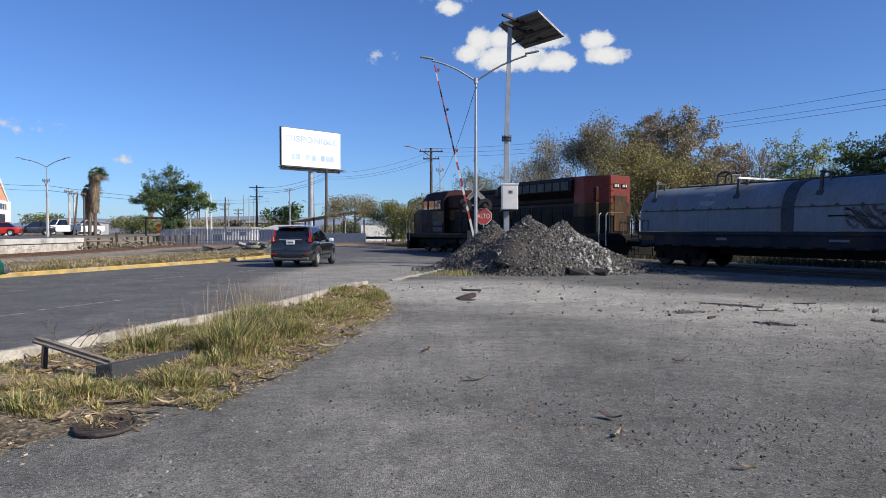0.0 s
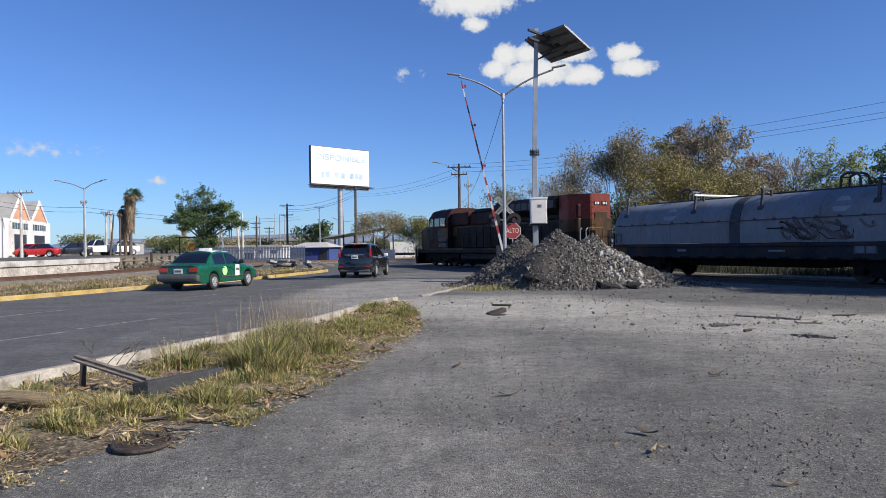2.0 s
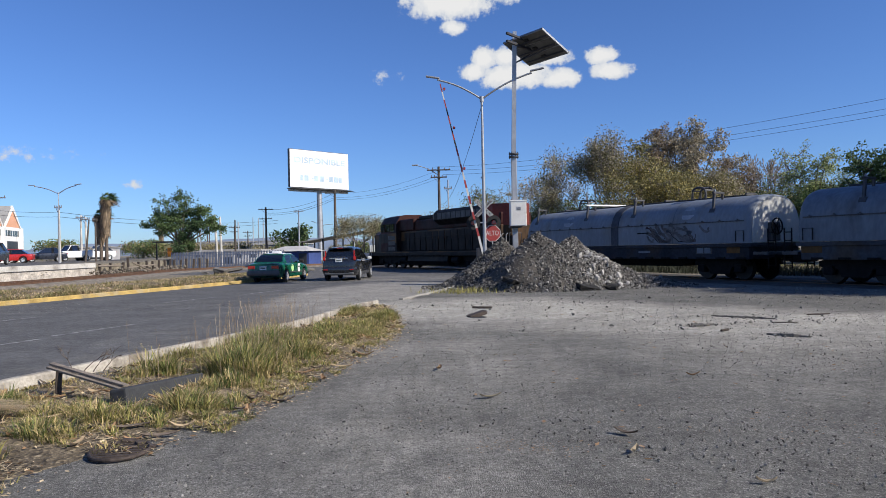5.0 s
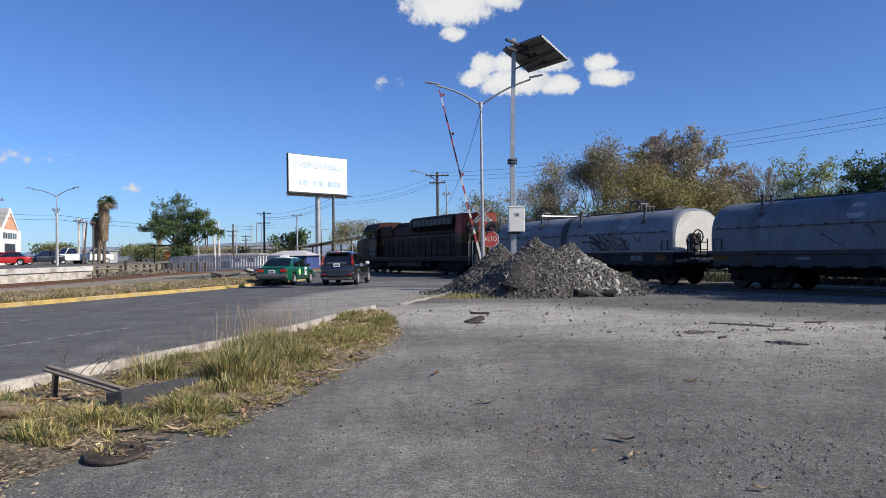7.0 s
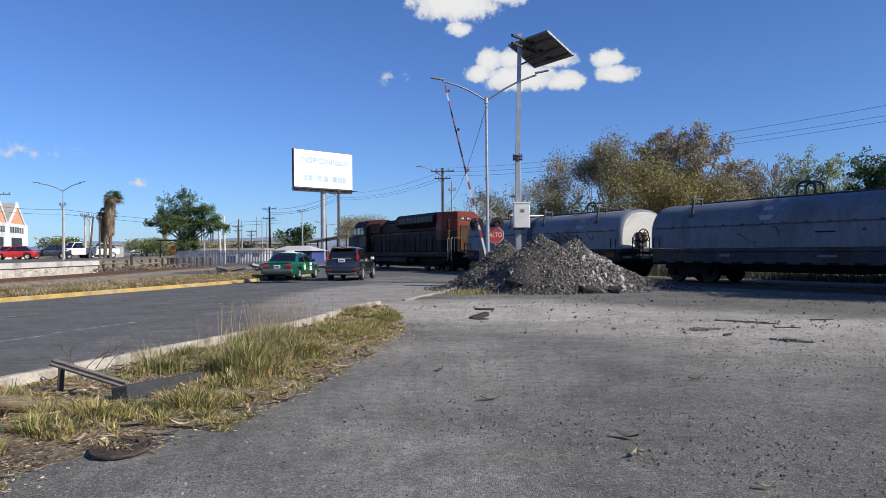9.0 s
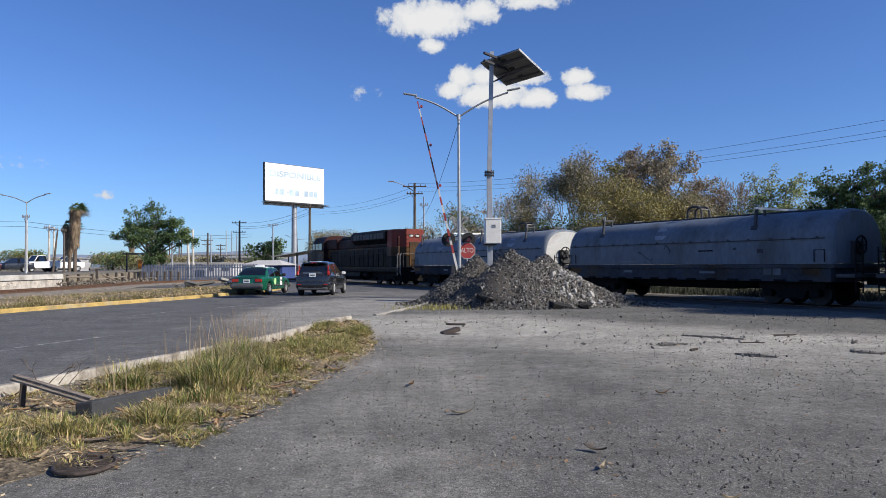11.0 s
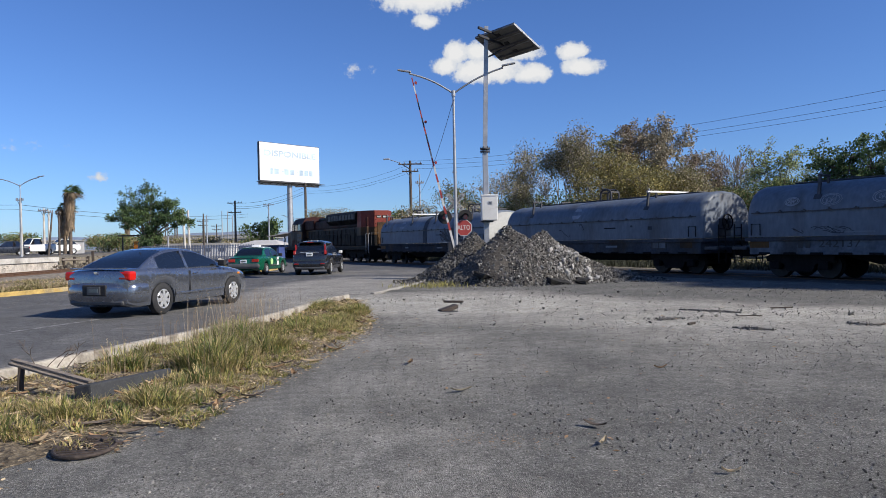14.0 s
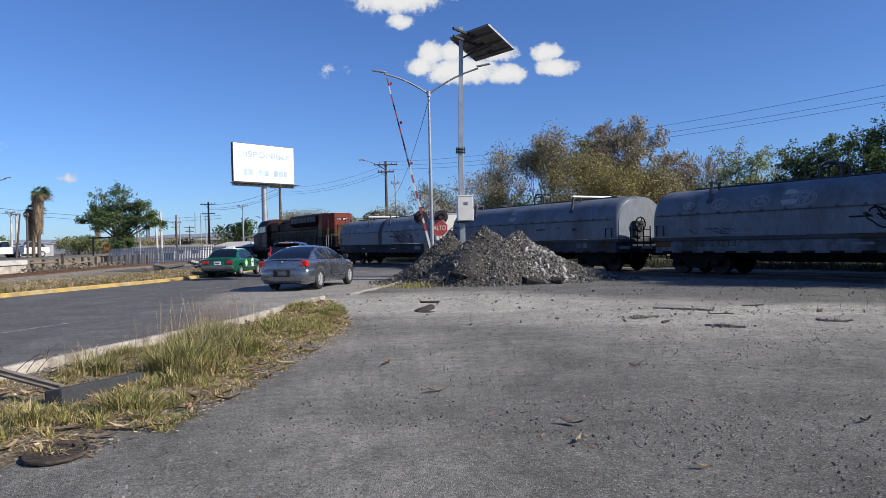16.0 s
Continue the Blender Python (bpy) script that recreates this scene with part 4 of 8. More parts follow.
            part("step_rail", bm, M["galv"], e, "grey steel grab rail")
        # numbers on the rear end
        bm = bmesh.new()
        box(bm, (s * 0.25, 0.735, 3.62), (0.36, 0.03, 0.22), bevel=0.01)
        nb = part("number_board", bm, M["loco_black"], e)
        for k in (-1, 0, 1):
            bm = bmesh.new()
            box(bm, (s * 0.25 + k * 0.10, 0.715, 3.62), (0.055, 0.012, 0.13))
            part("number_bar", bm, M["sign_white"], nb)
        bm = bmesh.new()
        for dx in (0.35, 1.2):
            tube(bm, (s * dx, 0.15, 1.3), (s * dx, 0.15, 2.3), 0.02, 0.02, 6)
        tube(bm, (s * 0.35, 0.15, 2.3), (s * 1.2, 0.15, 2.3), 0.02, 0.02, 6)
        part("end_rail", bm, M["dark_steel"], e)
    bm = bmesh.new()
    box(bm, (0, 0.72, 2.3), (0.8, 0.04, 1.75), bevel=0.02)
    part("end_door", bm, M["loco_yellow"], e)
    for k in range(6):
        bm = bmesh.new()
        tube(bm, (-0.60, 0.70, 2.2 + k * 0.3), (-0.44, 0.70, 2.2 + k * 0.3), 0.018, 0.018, 6)
        part("ladder_rung", bm, M["loco_yellow"], e)
    # tank, couplers, snow plough
    bm = bmesh.new()
    tank = [(-1.35, 0.95), (-1.4, 0.6), (-1.1, 0.28), (1.1, 0.28), (1.4, 0.6), (1.35, 0.95)]
    loft(bm, [[Vector((x, y, z)) for x, z in tank] for y in (7.6, 14.0)])
    bmesh.ops.recalc_face_normals(bm, faces=bm.faces)
    part("fuel_tank", bm, M["loco_black"], e)
    bm = bmesh.new()
    box(bm, (0, -0.45, 0.88), (0.3, 0.95, 0.3), bevel=0.05)
    part("coupler", bm, M["truck"], e)
    bm = bmesh.new()
    box(bm, (0, L + 0.4, 0.88), (0.3, 0.85, 0.3), bevel=0.05)
    part("coupler", bm, M["truck"], e)
    bm = bmesh.new()
    loft(bm, [[Vector((x, y, z)) for x, z in ((-1.4, 0.14), (1.4, 0.14), (1.4, 0.98), (-1.4, 0.98))] for y in (L - 0.25, L)])
    part("pilot_plate", bm, M["loco_black"], e)
    bm = bmesh.new()
    box(bm, (0, 0.1, 0.7), (2.8, 0.14, 0.8), bevel=0.03)
    part("rear_pilot", bm, M["loco_black"], e)
    # added block that closes the bright gap below the frame with darkness
    slab("underframe", 0.6, L - 0.6, 1.7, 0.3, 1.0, "truck", 0.05)
    for s in (-1, 1):
        for y, w in ((6.6, 0.9), (14.9, 1.1)):
            bm = bmesh.new()
            tube(bm, (s * 1.2, y - w / 2, 0.72), (s * 1.2, y + w / 2, 0.72), 0.22, 0.22, 14)
            part("air_reservoir", bm, M["truck"], e)
    for y in (3.6, 17.9):
        bogie(e, y, (-1.7, 0.0, 1.7), 0.52, 1.9)
    return e


LOCO = locomotive()
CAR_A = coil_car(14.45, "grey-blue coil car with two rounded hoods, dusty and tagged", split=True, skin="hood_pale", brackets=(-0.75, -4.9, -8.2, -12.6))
def scrawl(seed, y0, y1, z0, z1, n):
    """Looping paint strokes that form no letters."""
    rng = random.Random(seed)
    out = []
    for k in range(n):
        c, d, w, h = rng.uniform(y0, y1), rng.uniform(z0 + 0.1, z1 - 0.1), rng.uniform(0.12, 0.5), rng.uniform(0.08, (z1 - z0) / 2)
        a0, turn = rng.uniform(0, 6.28), rng.uniform(2.0, 5.5)
        st = [(c + w * math.cos(a0 + turn * i / 9) * (1 + 0.2 * math.sin(3 * i)), min(z1, max(z0, d + h * math.sin((a0 + turn * i / 9) * 1.3)))) for i in range(10)]
        out.append(st)
    return out


graffiti(CAR_A, scrawl(3, -12.4, -9.0, 1.55, 2.22, 15), M["scrawl"], 0.10)
graffiti(CAR_A, scrawl(4, -12.2, -9.4, 1.55, 2.22, 7), M["loco_red_shaded"], 0.03)
CAR_B = coil_car(13.06, "grey-blue coil car with one long rounded hood, dirt-streaked", brackets=(-2.2, -10.1))
CAR_C = coil_car(13.06, "grey-blue coil car with white scrawls and a black number", number="242137", brackets=(-2.6, -10.4))
# four pale ovals with scribbles in them, on the shoulder of the hood
for j in range(4):
    y, r = -1.75 - j * 1.5 + (0.15 if j == 1 else 0), 0.26 + 0.05 * (j % 2) + 0.05 * j
    rng = random.Random(60 + j)
    loops = [[(y + r * k * math.cos(a), 2.62 + 0.55 * r * k * math.sin(a)) for a in [0.5236 * i for i in range(13)]] for k in (1.0, 0.8)]
    loops += [[(y + r * 0.6 * (i / 5 - 0.8) + rng.uniform(-0.03, 0.03), 2.62 + rng.uniform(-0.4, 0.4) * r) for i in range(9)] for _ in range(3)]
    for st in loops:
        bm = bmesh.new()
        P = [Vector((-1.50 + max(0.0, b - 2.40) * 0.42 - 0.012, a, b)) for a, b in st]
        rows = []
        for k, p in enumerate(P):
            d = P[min(k + 1, len(P) - 1)] - P[max(k - 1, 0)]
            n = Vector((0, -d.z, d.y)).normalized() * 0.012
            rows.append((bm.verts.new(p - n + Vector((-0.42 * n.z, 0, 0))), bm.verts.new(p + n + Vector((0.42 * n.z, 0, 0)))))
        for a, b in zip(rows, rows[1:]):
            bm.faces.new((a[0], b[0], b[1], a[1]))
        part("graffiti_stroke", bm, M["spot"], CAR_C)
graffiti(CAR_C, scrawl(31, -3.6, -1.9, 1.52, 1.75, 6), M["sill"], 0.025)
graffiti(CAR_C, scrawl(6, -10.4, -8.2, 1.6, 2.25, 8), M["loco_black"], 0.05)
graffiti(CAR_B, scrawl(8, -6.5, -5.0, 1.6, 2.2, 3), M["sill"], 0.03)
CAR_D = coil_car(13.06, "grey-blue coil car with a long rounded hood", brackets=(-2.2, -10.1))
TRAIN = [(LOCO, 4.5), (CAR_A, 2.47), (CAR_B, -13.88), (CAR_C, -28.88), (CAR_D, -44.2)]
TRAIN_ROLL = [(0, 0.0), (2, 3.72), (4, 7.42), (6, 11.1), (8, 14.7), (9.5, 17.32), (11, 19.9), (12.5, 22.45), (14, 24.9), (15, 26.45), (16, 27.95)]


# ---- road vehicles: forward is local y, origin under the middle of the rear axle ----
def ride(rows, t):
    return float(np.interp(t, [r[0] for r in rows], [r[1] for r in rows]))


def arch(y, axle, r, low):
    d = abs(y - axle)
    return low if d >= r else max(low, 0.31 + math.sqrt(max(0, r * r - d * d)) * 0.93)


def eased(S, k, y, soft):
    """Station column k at y, rounded over a short length."""
    ys = np.linspace(y - soft, y + soft, 9)
    lo, hi = S[0, 0], S[-1, 0]
    return float(np.interp(np.clip(ys, lo, hi), S[:, 0], S[:, k]).mean())


def car_shell(stations, wb, low, width, arch_r, soft=0.16):
    """Lower body from (y, half width, shoulder height, top height) stations, with wheel arches."""
    S = np.array(stations, float)
    ys = sorted(set([round(v, 3) for v in np.arange(S[0, 0], S[-1, 0], 0.14)] + [S[0, 0], S[-1, 0], S[0, 0] + 0.03, S[-1, 0] - 0.03] + [round(a + k * arch_r, 3) for a in (0, wb) for k in (-1.0, -0.985, -0.8, -0.5, 0.0, 0.5, 0.8, 0.985, 1.0)]))
    rings = []
    for y in ys:
        edge = min(soft, y - S[0, 0], S[-1, 0] - y)
        w, sh, top = (eased(S, k, y, max(edge, 0.001)) for k in (1, 2, 3))
        z0 = low + 0.10 * max(0, 1 - (y - S[0, 0]) / 0.25) + 0.06 * max(0, 1 - (S[-1, 0] - y) / 0.3)
        for a in (0, wb):
            z0 = max(z0, arch(y, a, arch_r, low))
            w += 0.028 * math.exp(-((y - a) / (arch_r * 1.05)) ** 4)
        z0 = min(z0, sh - 0.1)
        zs = [z0, z0 + 0.03, z0 + (sh - z0) * 0.35, z0 + (sh - z0) * 0.70, sh - 0.05, sh, sh + (top - sh) * 0.55, top - 0.01, top, top + 0.006]
        xs = [w * 0.90, w * 0.945, w * 0.985, w * 1.0, w * 0.985, w * 0.955, w * 0.89, w * 0.78, w * 0.55, 0.0]
        half = list(zip(xs, zs))
        pts = [(-x, z) for x, z in half] + [(x, z) for x, z in reversed(half[:-1])]
        rings.append([Vector((x, y, z)) for x, z in pts])
    bm = bmesh.new()
    loft(bm, rings)
    bmesh.ops.recalc_face_normals(bm, faces=bm.faces)
    return bm


def cabin_shells(cabin):
    """The upper body between belt and roof, as a painted mesh and a glass mesh."""
    y0, y1, y2, y3, zb, zr, wbelt, wroof = cabin
    prof = np.array([(y0, zb), (y0 + (y1 - y0) * 0.5, zb + (zr - zb) * 0.56), (y1, zr - 0.035), (y1 + (y2 - y1) * 0.45, zr + 0.012), (y2, zr - 0.03), (y2 + (y3 - y2) * 0.5, zb + (zr - zb) * 0.53), (y3, zb)])
    ys = np.unique(np.concatenate([np.linspace(y0, y3, 34), [y1, y2]]))
    def top(y):
        s = min(0.16, y - y0, y3 - y)
        return float(np.interp(np.linspace(y - s, y + s, 9), prof[:, 0], prof[:, 1]).mean())
    rings = []
    for y in ys:
        zt = max(top(y), zb + 0.004)
        f = (zt - zb) / (zr - zb)
        wr = wbelt + (wroof - wbelt) * f
        half = [(wbelt, zb - 0.03), (wbelt, zb), (wbelt + (wr - wbelt) * 0.82, zb + (zt - zb) * 0.86), (wr, zt - 0.02 * f), (wr * 0.93, zt - 0.002), (wr * 0.62, zt + 0.022 * f), (0, zt + 0.03 * f)]
        pts = [(-x, z) for x, z in half] + [(x, z) for x, z in reversed(half[:-1])]
        rings.append([Vector((x, y, z)) for x, z in pts])
    solid, glass = bmesh.new(), bmesh.new()
    span = y3 - y0
    n = len(rings[0])
    for a in range(len(rings) - 1):
        ym = (ys[a] + ys[a + 1]) / 2
        roof = y1 - 0.02 < ym < y2 + 0.02
        for i in range(n - 1):
            side = i in (1, n - 3)
            lip = i in (0, n - 2)
            cant = i in (2, 3, n - 4, n - 5)
            pillar = ym < y0 + span * 0.20 or ym > y3 - span * 0.09 or abs(ym - (y0 + span * 0.53)) < 0.045
            is_glass = (side and not pillar) or (not side and not lip and not cant and not roof)
            if ym < y0 + 0.05 or ym > y3 - 0.05:
                is_glass = False
            bm = glass if is_glass else solid
            k = 0.994 if is_glass else 1.0
            vs = [bm.verts.new(Vector((p.x * k, p.y, p.z - (0.004 if is_glass else 0)))) for p in (rings[a][i], rings[a][i + 1], rings[a + 1][i + 1], rings[a + 1][i])]
            bm.faces.new(vs)
    for bm in (solid, glass):
        bmesh.ops.remove_doubles(bm, verts=bm.verts, dist=0.0005)
        bmesh.ops.recalc_face_normals(bm, faces=bm.faces)
    return solid, glass


def wheel_unit(parent, x, y, r, w, cover, spokes, side):
    e = new("wheel")
    e.parent = parent
    e.location = (x, y, r)
    bm = bmesh.new()
    prof = [(-w / 2, r * 0.64), (-w / 2 * 0.98, r * 0.90), (-w / 2 * 0.7, r), (w / 2 * 0.7, r), (w / 2 * 0.98, r * 0.90), (w / 2, r * 0.64)]
    rows = [[bm.verts.new((a, b * math.cos(t), b * math.sin(t))) for t in [6.28319 * k / 32 for k in range(32)]] for a, b in prof]
    for p, q in zip(rows, rows[1:]):
        for k in range(32):
            bm.faces.new((p[k], p[(k + 1) % 32], q[(k + 1) % 32], q[k]))
    bmesh.ops.recalc_face_normals(bm, faces=bm.faces)
    part("tyre", bm, M["black"], e, smooth=True)
    bm = bmesh.new()
    tube(bm, (-w * 0.3, 0, 0), (w * 0.3, 0, 0), r * 0.66, r * 0.66, 28)
    part("rim_well", bm, M["dark_steel"], e)
    bm = bmesh.new()
    o = side * w * 0.44
    n = 28
    ringa = [[bm.verts.new((o + side * dx, k * r * math.cos(t), k * r * math.sin(t))) for t in [6.28319 * i / n for i in range(n)]] for k, dx in ((0.67, -0.01), (0.60, 0.008), (0.54, 0.0))]
    for p, q in zip(ringa, ringa[1:]):
        for k in range(n):
            bm.faces.new((p[k], p[(k + 1) % n], q[(k + 1) % n], q[k]))
    tube(bm, (o - side * 0.03, 0, 0), (o + side * 0.012, 0, 0), r * 0.19, r * 0.15, 16)
    for k in range(spokes):
        a = 6.28319 * k / spokes
        box(bm, (o, math.cos(a) * r * 0.36, math.sin(a) * r * 0.36), (0.02, r * 0.46, r * (1.7 / spokes)), rot=Euler((a, 0, 0)).to_matrix().to_4x4(), bevel=0.006)
    bmesh.ops.recalc_face_normals(bm, faces=bm.faces)
    part("rim", bm, cover, e)
    return e


CAR_WHEELS = []


def loose_panes(bm):
    """Each unconnected pane of a mesh as a mesh of its own."""
    left, out = set(bm.verts), []
    while left:
        seed = left.pop()
        island, stack = {seed}, [seed]
        while stack:
            for edge in stack.pop().link_edges:
                for v in edge.verts:
                    if v not in island:
                        island.add(v)
                        stack.append(v)
        left -= island
        one, copy = bmesh.new(), {}
        for v in sorted(island, key=lambda v: v.index):
            copy[v] = one.verts.new(v.co)
        for f in bm.faces:
            if f.verts[0] in island:
                one.faces.new([copy[v] for v in f.verts])
        out.append(one)
    bm.free()
    return out


def wrapped_bumper(half, y_side, y_rear, profile):
    """A bumper that bows round the rear corners; profile: (height, inset) from below."""
    bm = bmesh.new()
    rings = []
    for z, inset in profile:
        ring = []
        for k in range(25):
            a = math.pi * (k / 24 - 0.5)
            sx, cy = math.sin(a), math.cos(a)
            ring.append(Vector(((half - inset) * math.copysign(abs(sx) ** 0.5, sx), y_side + (y_rear - y_side + inset) * max(cy, 0.0) ** 0.5, z)))
        rings.append(ring)
    loft(bm, rings, closed=True, caps=True)
    bmesh.ops.recalc_face_normals(bm, faces=bm.faces)
    return bm


def car(kind, label, paint, wb, width, r, low, stations, cabin, lamps, cover, spokes, arch_r, plate, roof_paint=None, lower_key=None, scale=1.0):
    """A car from its body stations and its cabin: (y0 rear base, y1 rear roof, y2 front roof, y3 front base, belt z, roof z, half width at belt, at roof)."""
    e = anchor(kind, label, "car")
    e.scale = (scale, scale, scale)
    part("body", car_shell(stations, wb, low, width, arch_r), paint, e, smooth=True)
    y0, y1, y2, y3, zb, zr, wbelt, wroof = cabin
    solid, glass = cabin_shells(cabin)
    part("cabin", solid, paint, e, smooth=True)
    for pane in loose_panes(glass):
        part("window", pane, M["car_glass"], e, "dark tinted window", smooth=True)
    if roof_paint:
        bm = bmesh.new()
        rows = []
        for t in np.linspace(0.02, 0.98, 9):
            y = y1 + (y2 - y1) * t
            rows.append([Vector((x * wroof * 0.97, y, zr + 0.034 * (1 - abs(x) ** 2.2) + 0.008 - 0.03 * abs(2 * t - 1) ** 2 - (0.035 if abs(x) == 1 else 0))) for x in (-1, -0.9, -0.6, -0.3, 0, 0.3, 0.6, 0.9, 1)])
        loft(bm, rows, closed=False, caps=False)
        bmesh.ops.recalc_face_normals(bm, faces=bm.faces)
        part("roof", bm, roof_paint, e, smooth=True)
    bm = bmesh.new()
    box(bm, (0, (y0 + y3) / 2, zb - 0.02), (wbelt * 1.8, (y3 - y0) * 0.8, 0.02))
    part("interior", bm, M["black"], e)
    ym = y0 + (y3 - y0) * 0.53
    for s in (-1, 1):
        # doors, handles, mirror, sill moulding
        S = np.array(stations)
        for ya, yb in ((0.42, ym - 0.02), (ym + 0.02, wb - 0.42)):
            w = float(np.interp((ya + yb) / 2, S[:, 0], S[:, 1]))
            for y in (ya, yb):
                bm = bmesh.new()
                box(bm, (s * (w * 0.985), y, (zb + low) / 2 + 0.05), (0.022, 0.009, zb - low - 0.25))
                part("door_gap", bm, M["black"], e)
            bm = bmesh.new()
            box(bm, (s * (w * 1.0), ya + 0.18, zb - 0.14), (0.04, 0.17, 0.035), bevel=0.012)
            part("door_handle", bm, M["chrome"] if kind == "sedan" else paint, e)
        bm = bmesh.new()
        box(bm, (s * (width * 1.0), wb / 2, low + 0.22), (0.03, wb - 0.9, 0.05), bevel=0.01)
        part("side_moulding", bm, lower_key or paint, e)
        bm = bmesh.new()
        box(bm, (s * (wbelt + 0.15), y3 - 0.25, zb + 0.07), (0.2, 0.12, 0.15), bevel=0.04)
        # the suv's mirror is coloured white in place of a bright reflection
        part("mirror", bm, M["white_steel"] if kind == "suv" else M["black"], e)
        for y in (0, wb):
            wheel_obj = wheel_unit(e, s * (width - 0.10), y, r, 0.2, cover, spokes, s)
            CAR_WHEELS.append((wheel_obj, e, Vector((s * (width - 0.10), y, r)), r))
    # floor, dark between the wheels
    bm = bmesh.new()
    box(bm, (0, wb / 2, low + 0.16), (width * 1.5, wb + 1.2, 0.22), bevel=0.03)
    part("underbody", bm, M["black"], e)
    rear = stations[0][0]
    for name, c, s, key in lamps:
        bm = bmesh.new()
        box(bm, c, s, bevel=min(s) * (0.46 if "bumper" in name else 0.25))
        part(name, bm, M[key], e)
    bm = bmesh.new()
    box(bm, plate, (0.34, 0.02, 0.17), bevel=0.006)
    pl = part("number_plate", bm, M["bumper"] if kind == "sedan" else M["plate"], e)
    bm = bmesh.new()
    box(bm, (plate[0], plate[1] - 0.012, plate[2]), (0.24, 0.008, 0.07))
    part("plate_bar", bm, M["plate_bar"], pl)
    return e


SUV = car("suv", "dark grey compact sport utility car waiting at the crossing", M["suv_paint"], 2.62, 0.91, 0.34, 0.26,
          [(-0.86, 0.78, 0.92, 0.98), (-0.82, 0.86, 1.0, 1.06), (-0.6, 0.90, 1.02, 1.08), (0.0, 0.91, 1.02, 1.07), (1.2, 0.91, 1.0, 1.04), (2.1, 0.91, 0.98, 1.05), (2.9, 0.89, 0.92, 1.0), (3.35, 0.82, 0.80, 0.88), (3.55, 0.66, 0.62, 0.72)],
          (-0.80, -0.40, 1.25, 2.15, 1.03, 1.68, 0.83, 0.62),
          [("tail_lamp", (-0.775, -0.755, 1.12), (0.12, 0.16, 0.20), "tail_red"), ("tail_lamp", (0.775, -0.755, 1.12), (0.12, 0.16, 0.20), "tail_red"),
           ("tail_lamp_upper", (-0.735, -0.64, 1.34), (0.05, 0.10, 0.34), "tail_red"), ("tail_lamp_upper", (0.735, -0.64, 1.34), (0.05, 0.10, 0.34), "tail_red"),
           ("chrome_bar", (0, -0.87, 1.13), (0.95, 0.03, 0.04), "chrome"), ("lower_bumper", (0, -0.84, 0.36), (1.5, 0.16, 0.14), "bumper"),
           ("reflector", (-0.66, -0.945, 0.56), (0.22, 0.02, 0.05), "tail_red"), ("reflector", (0.66, -0.945, 0.56), (0.22, 0.02, 0.05), "tail_red"), ("spoiler", (0, -0.50, 1.64), (1.2, 0.2, 0.05), "suv_paint"), ("stop_lamp", (0, -0.61, 1.63), (0.3, 0.02, 0.03), "tail_red"), ("wiper", (0.1, -0.80, 1.2), (0.5, 0.02, 0.02), "black")],
          M["alloy"], 5, 0.42, (0, -0.885, 1.02))
TAXI = car("taxi", "green taxi saloon with white roof and grey bumpers", M["taxi_paint"], 2.43, 0.83, 0.29, 0.24,
           [(-0.98, 0.74, 0.80, 0.86), (-0.95, 0.79, 0.88, 0.93), (-0.5, 0.82, 0.90, 0.95), (0.0, 0.83, 0.88, 0.94), (1.0, 0.83, 0.87, 0.91), (2.0, 0.83, 0.85, 0.90), (2.8, 0.80, 0.76, 0.82), (3.15, 0.76, 0.68, 0.74), (3.25, 0.70, 0.5, 0.58)],
           (-0.42, 0.20, 1.35, 2.02, 0.91, 1.38, 0.76, 0.60),
           [("tail_lamp", (-0.60, -0.985, 0.74), (0.34, 0.05, 0.15), "tail_red"), ("tail_lamp", (0.60, -0.985, 0.74), (0.34, 0.05, 0.15), "tail_red"),
            ("rear_bumper", (0, -1.0, 0.46), (1.64, 0.22, 0.26), "bumper"), ("front_bumper", (0, 3.22, 0.42), (1.6, 0.24, 0.26), "bumper"),
            ("roof_sign", (0.0, 0.75, 1.45), (0.44, 0.2, 0.10), "taxi_white"), ("door_decal_white", (0.842, 1.55, 0.66), (0.012, 0.30, 0.42), "taxi_white"), ("decal_bar", (0.85, 1.55, 0.70), (0.01, 0.22, 0.08), "plate_bar"),
            ("headrest", (-0.3, 0.55, 1.05), (0.22, 0.1, 0.2), "bumper"), ("trunk_line", (0, -0.985, 0.87), (1.3, 0.02, 0.015), "black")],
           M["alloy"], 8, 0.36, (0, -0.995, 0.70), roof_paint=M["taxi_white"], lower_key=M["bumper"], scale=1.03)
bm = bmesh.new()
tube(bm, (0.836, 0.66, 0.66), (0.848, 0.66, 0.66), 0.17, 0.17, 24)
part("door_decal_green", bm, M["decal_green"], TAXI, "round light green door emblem")
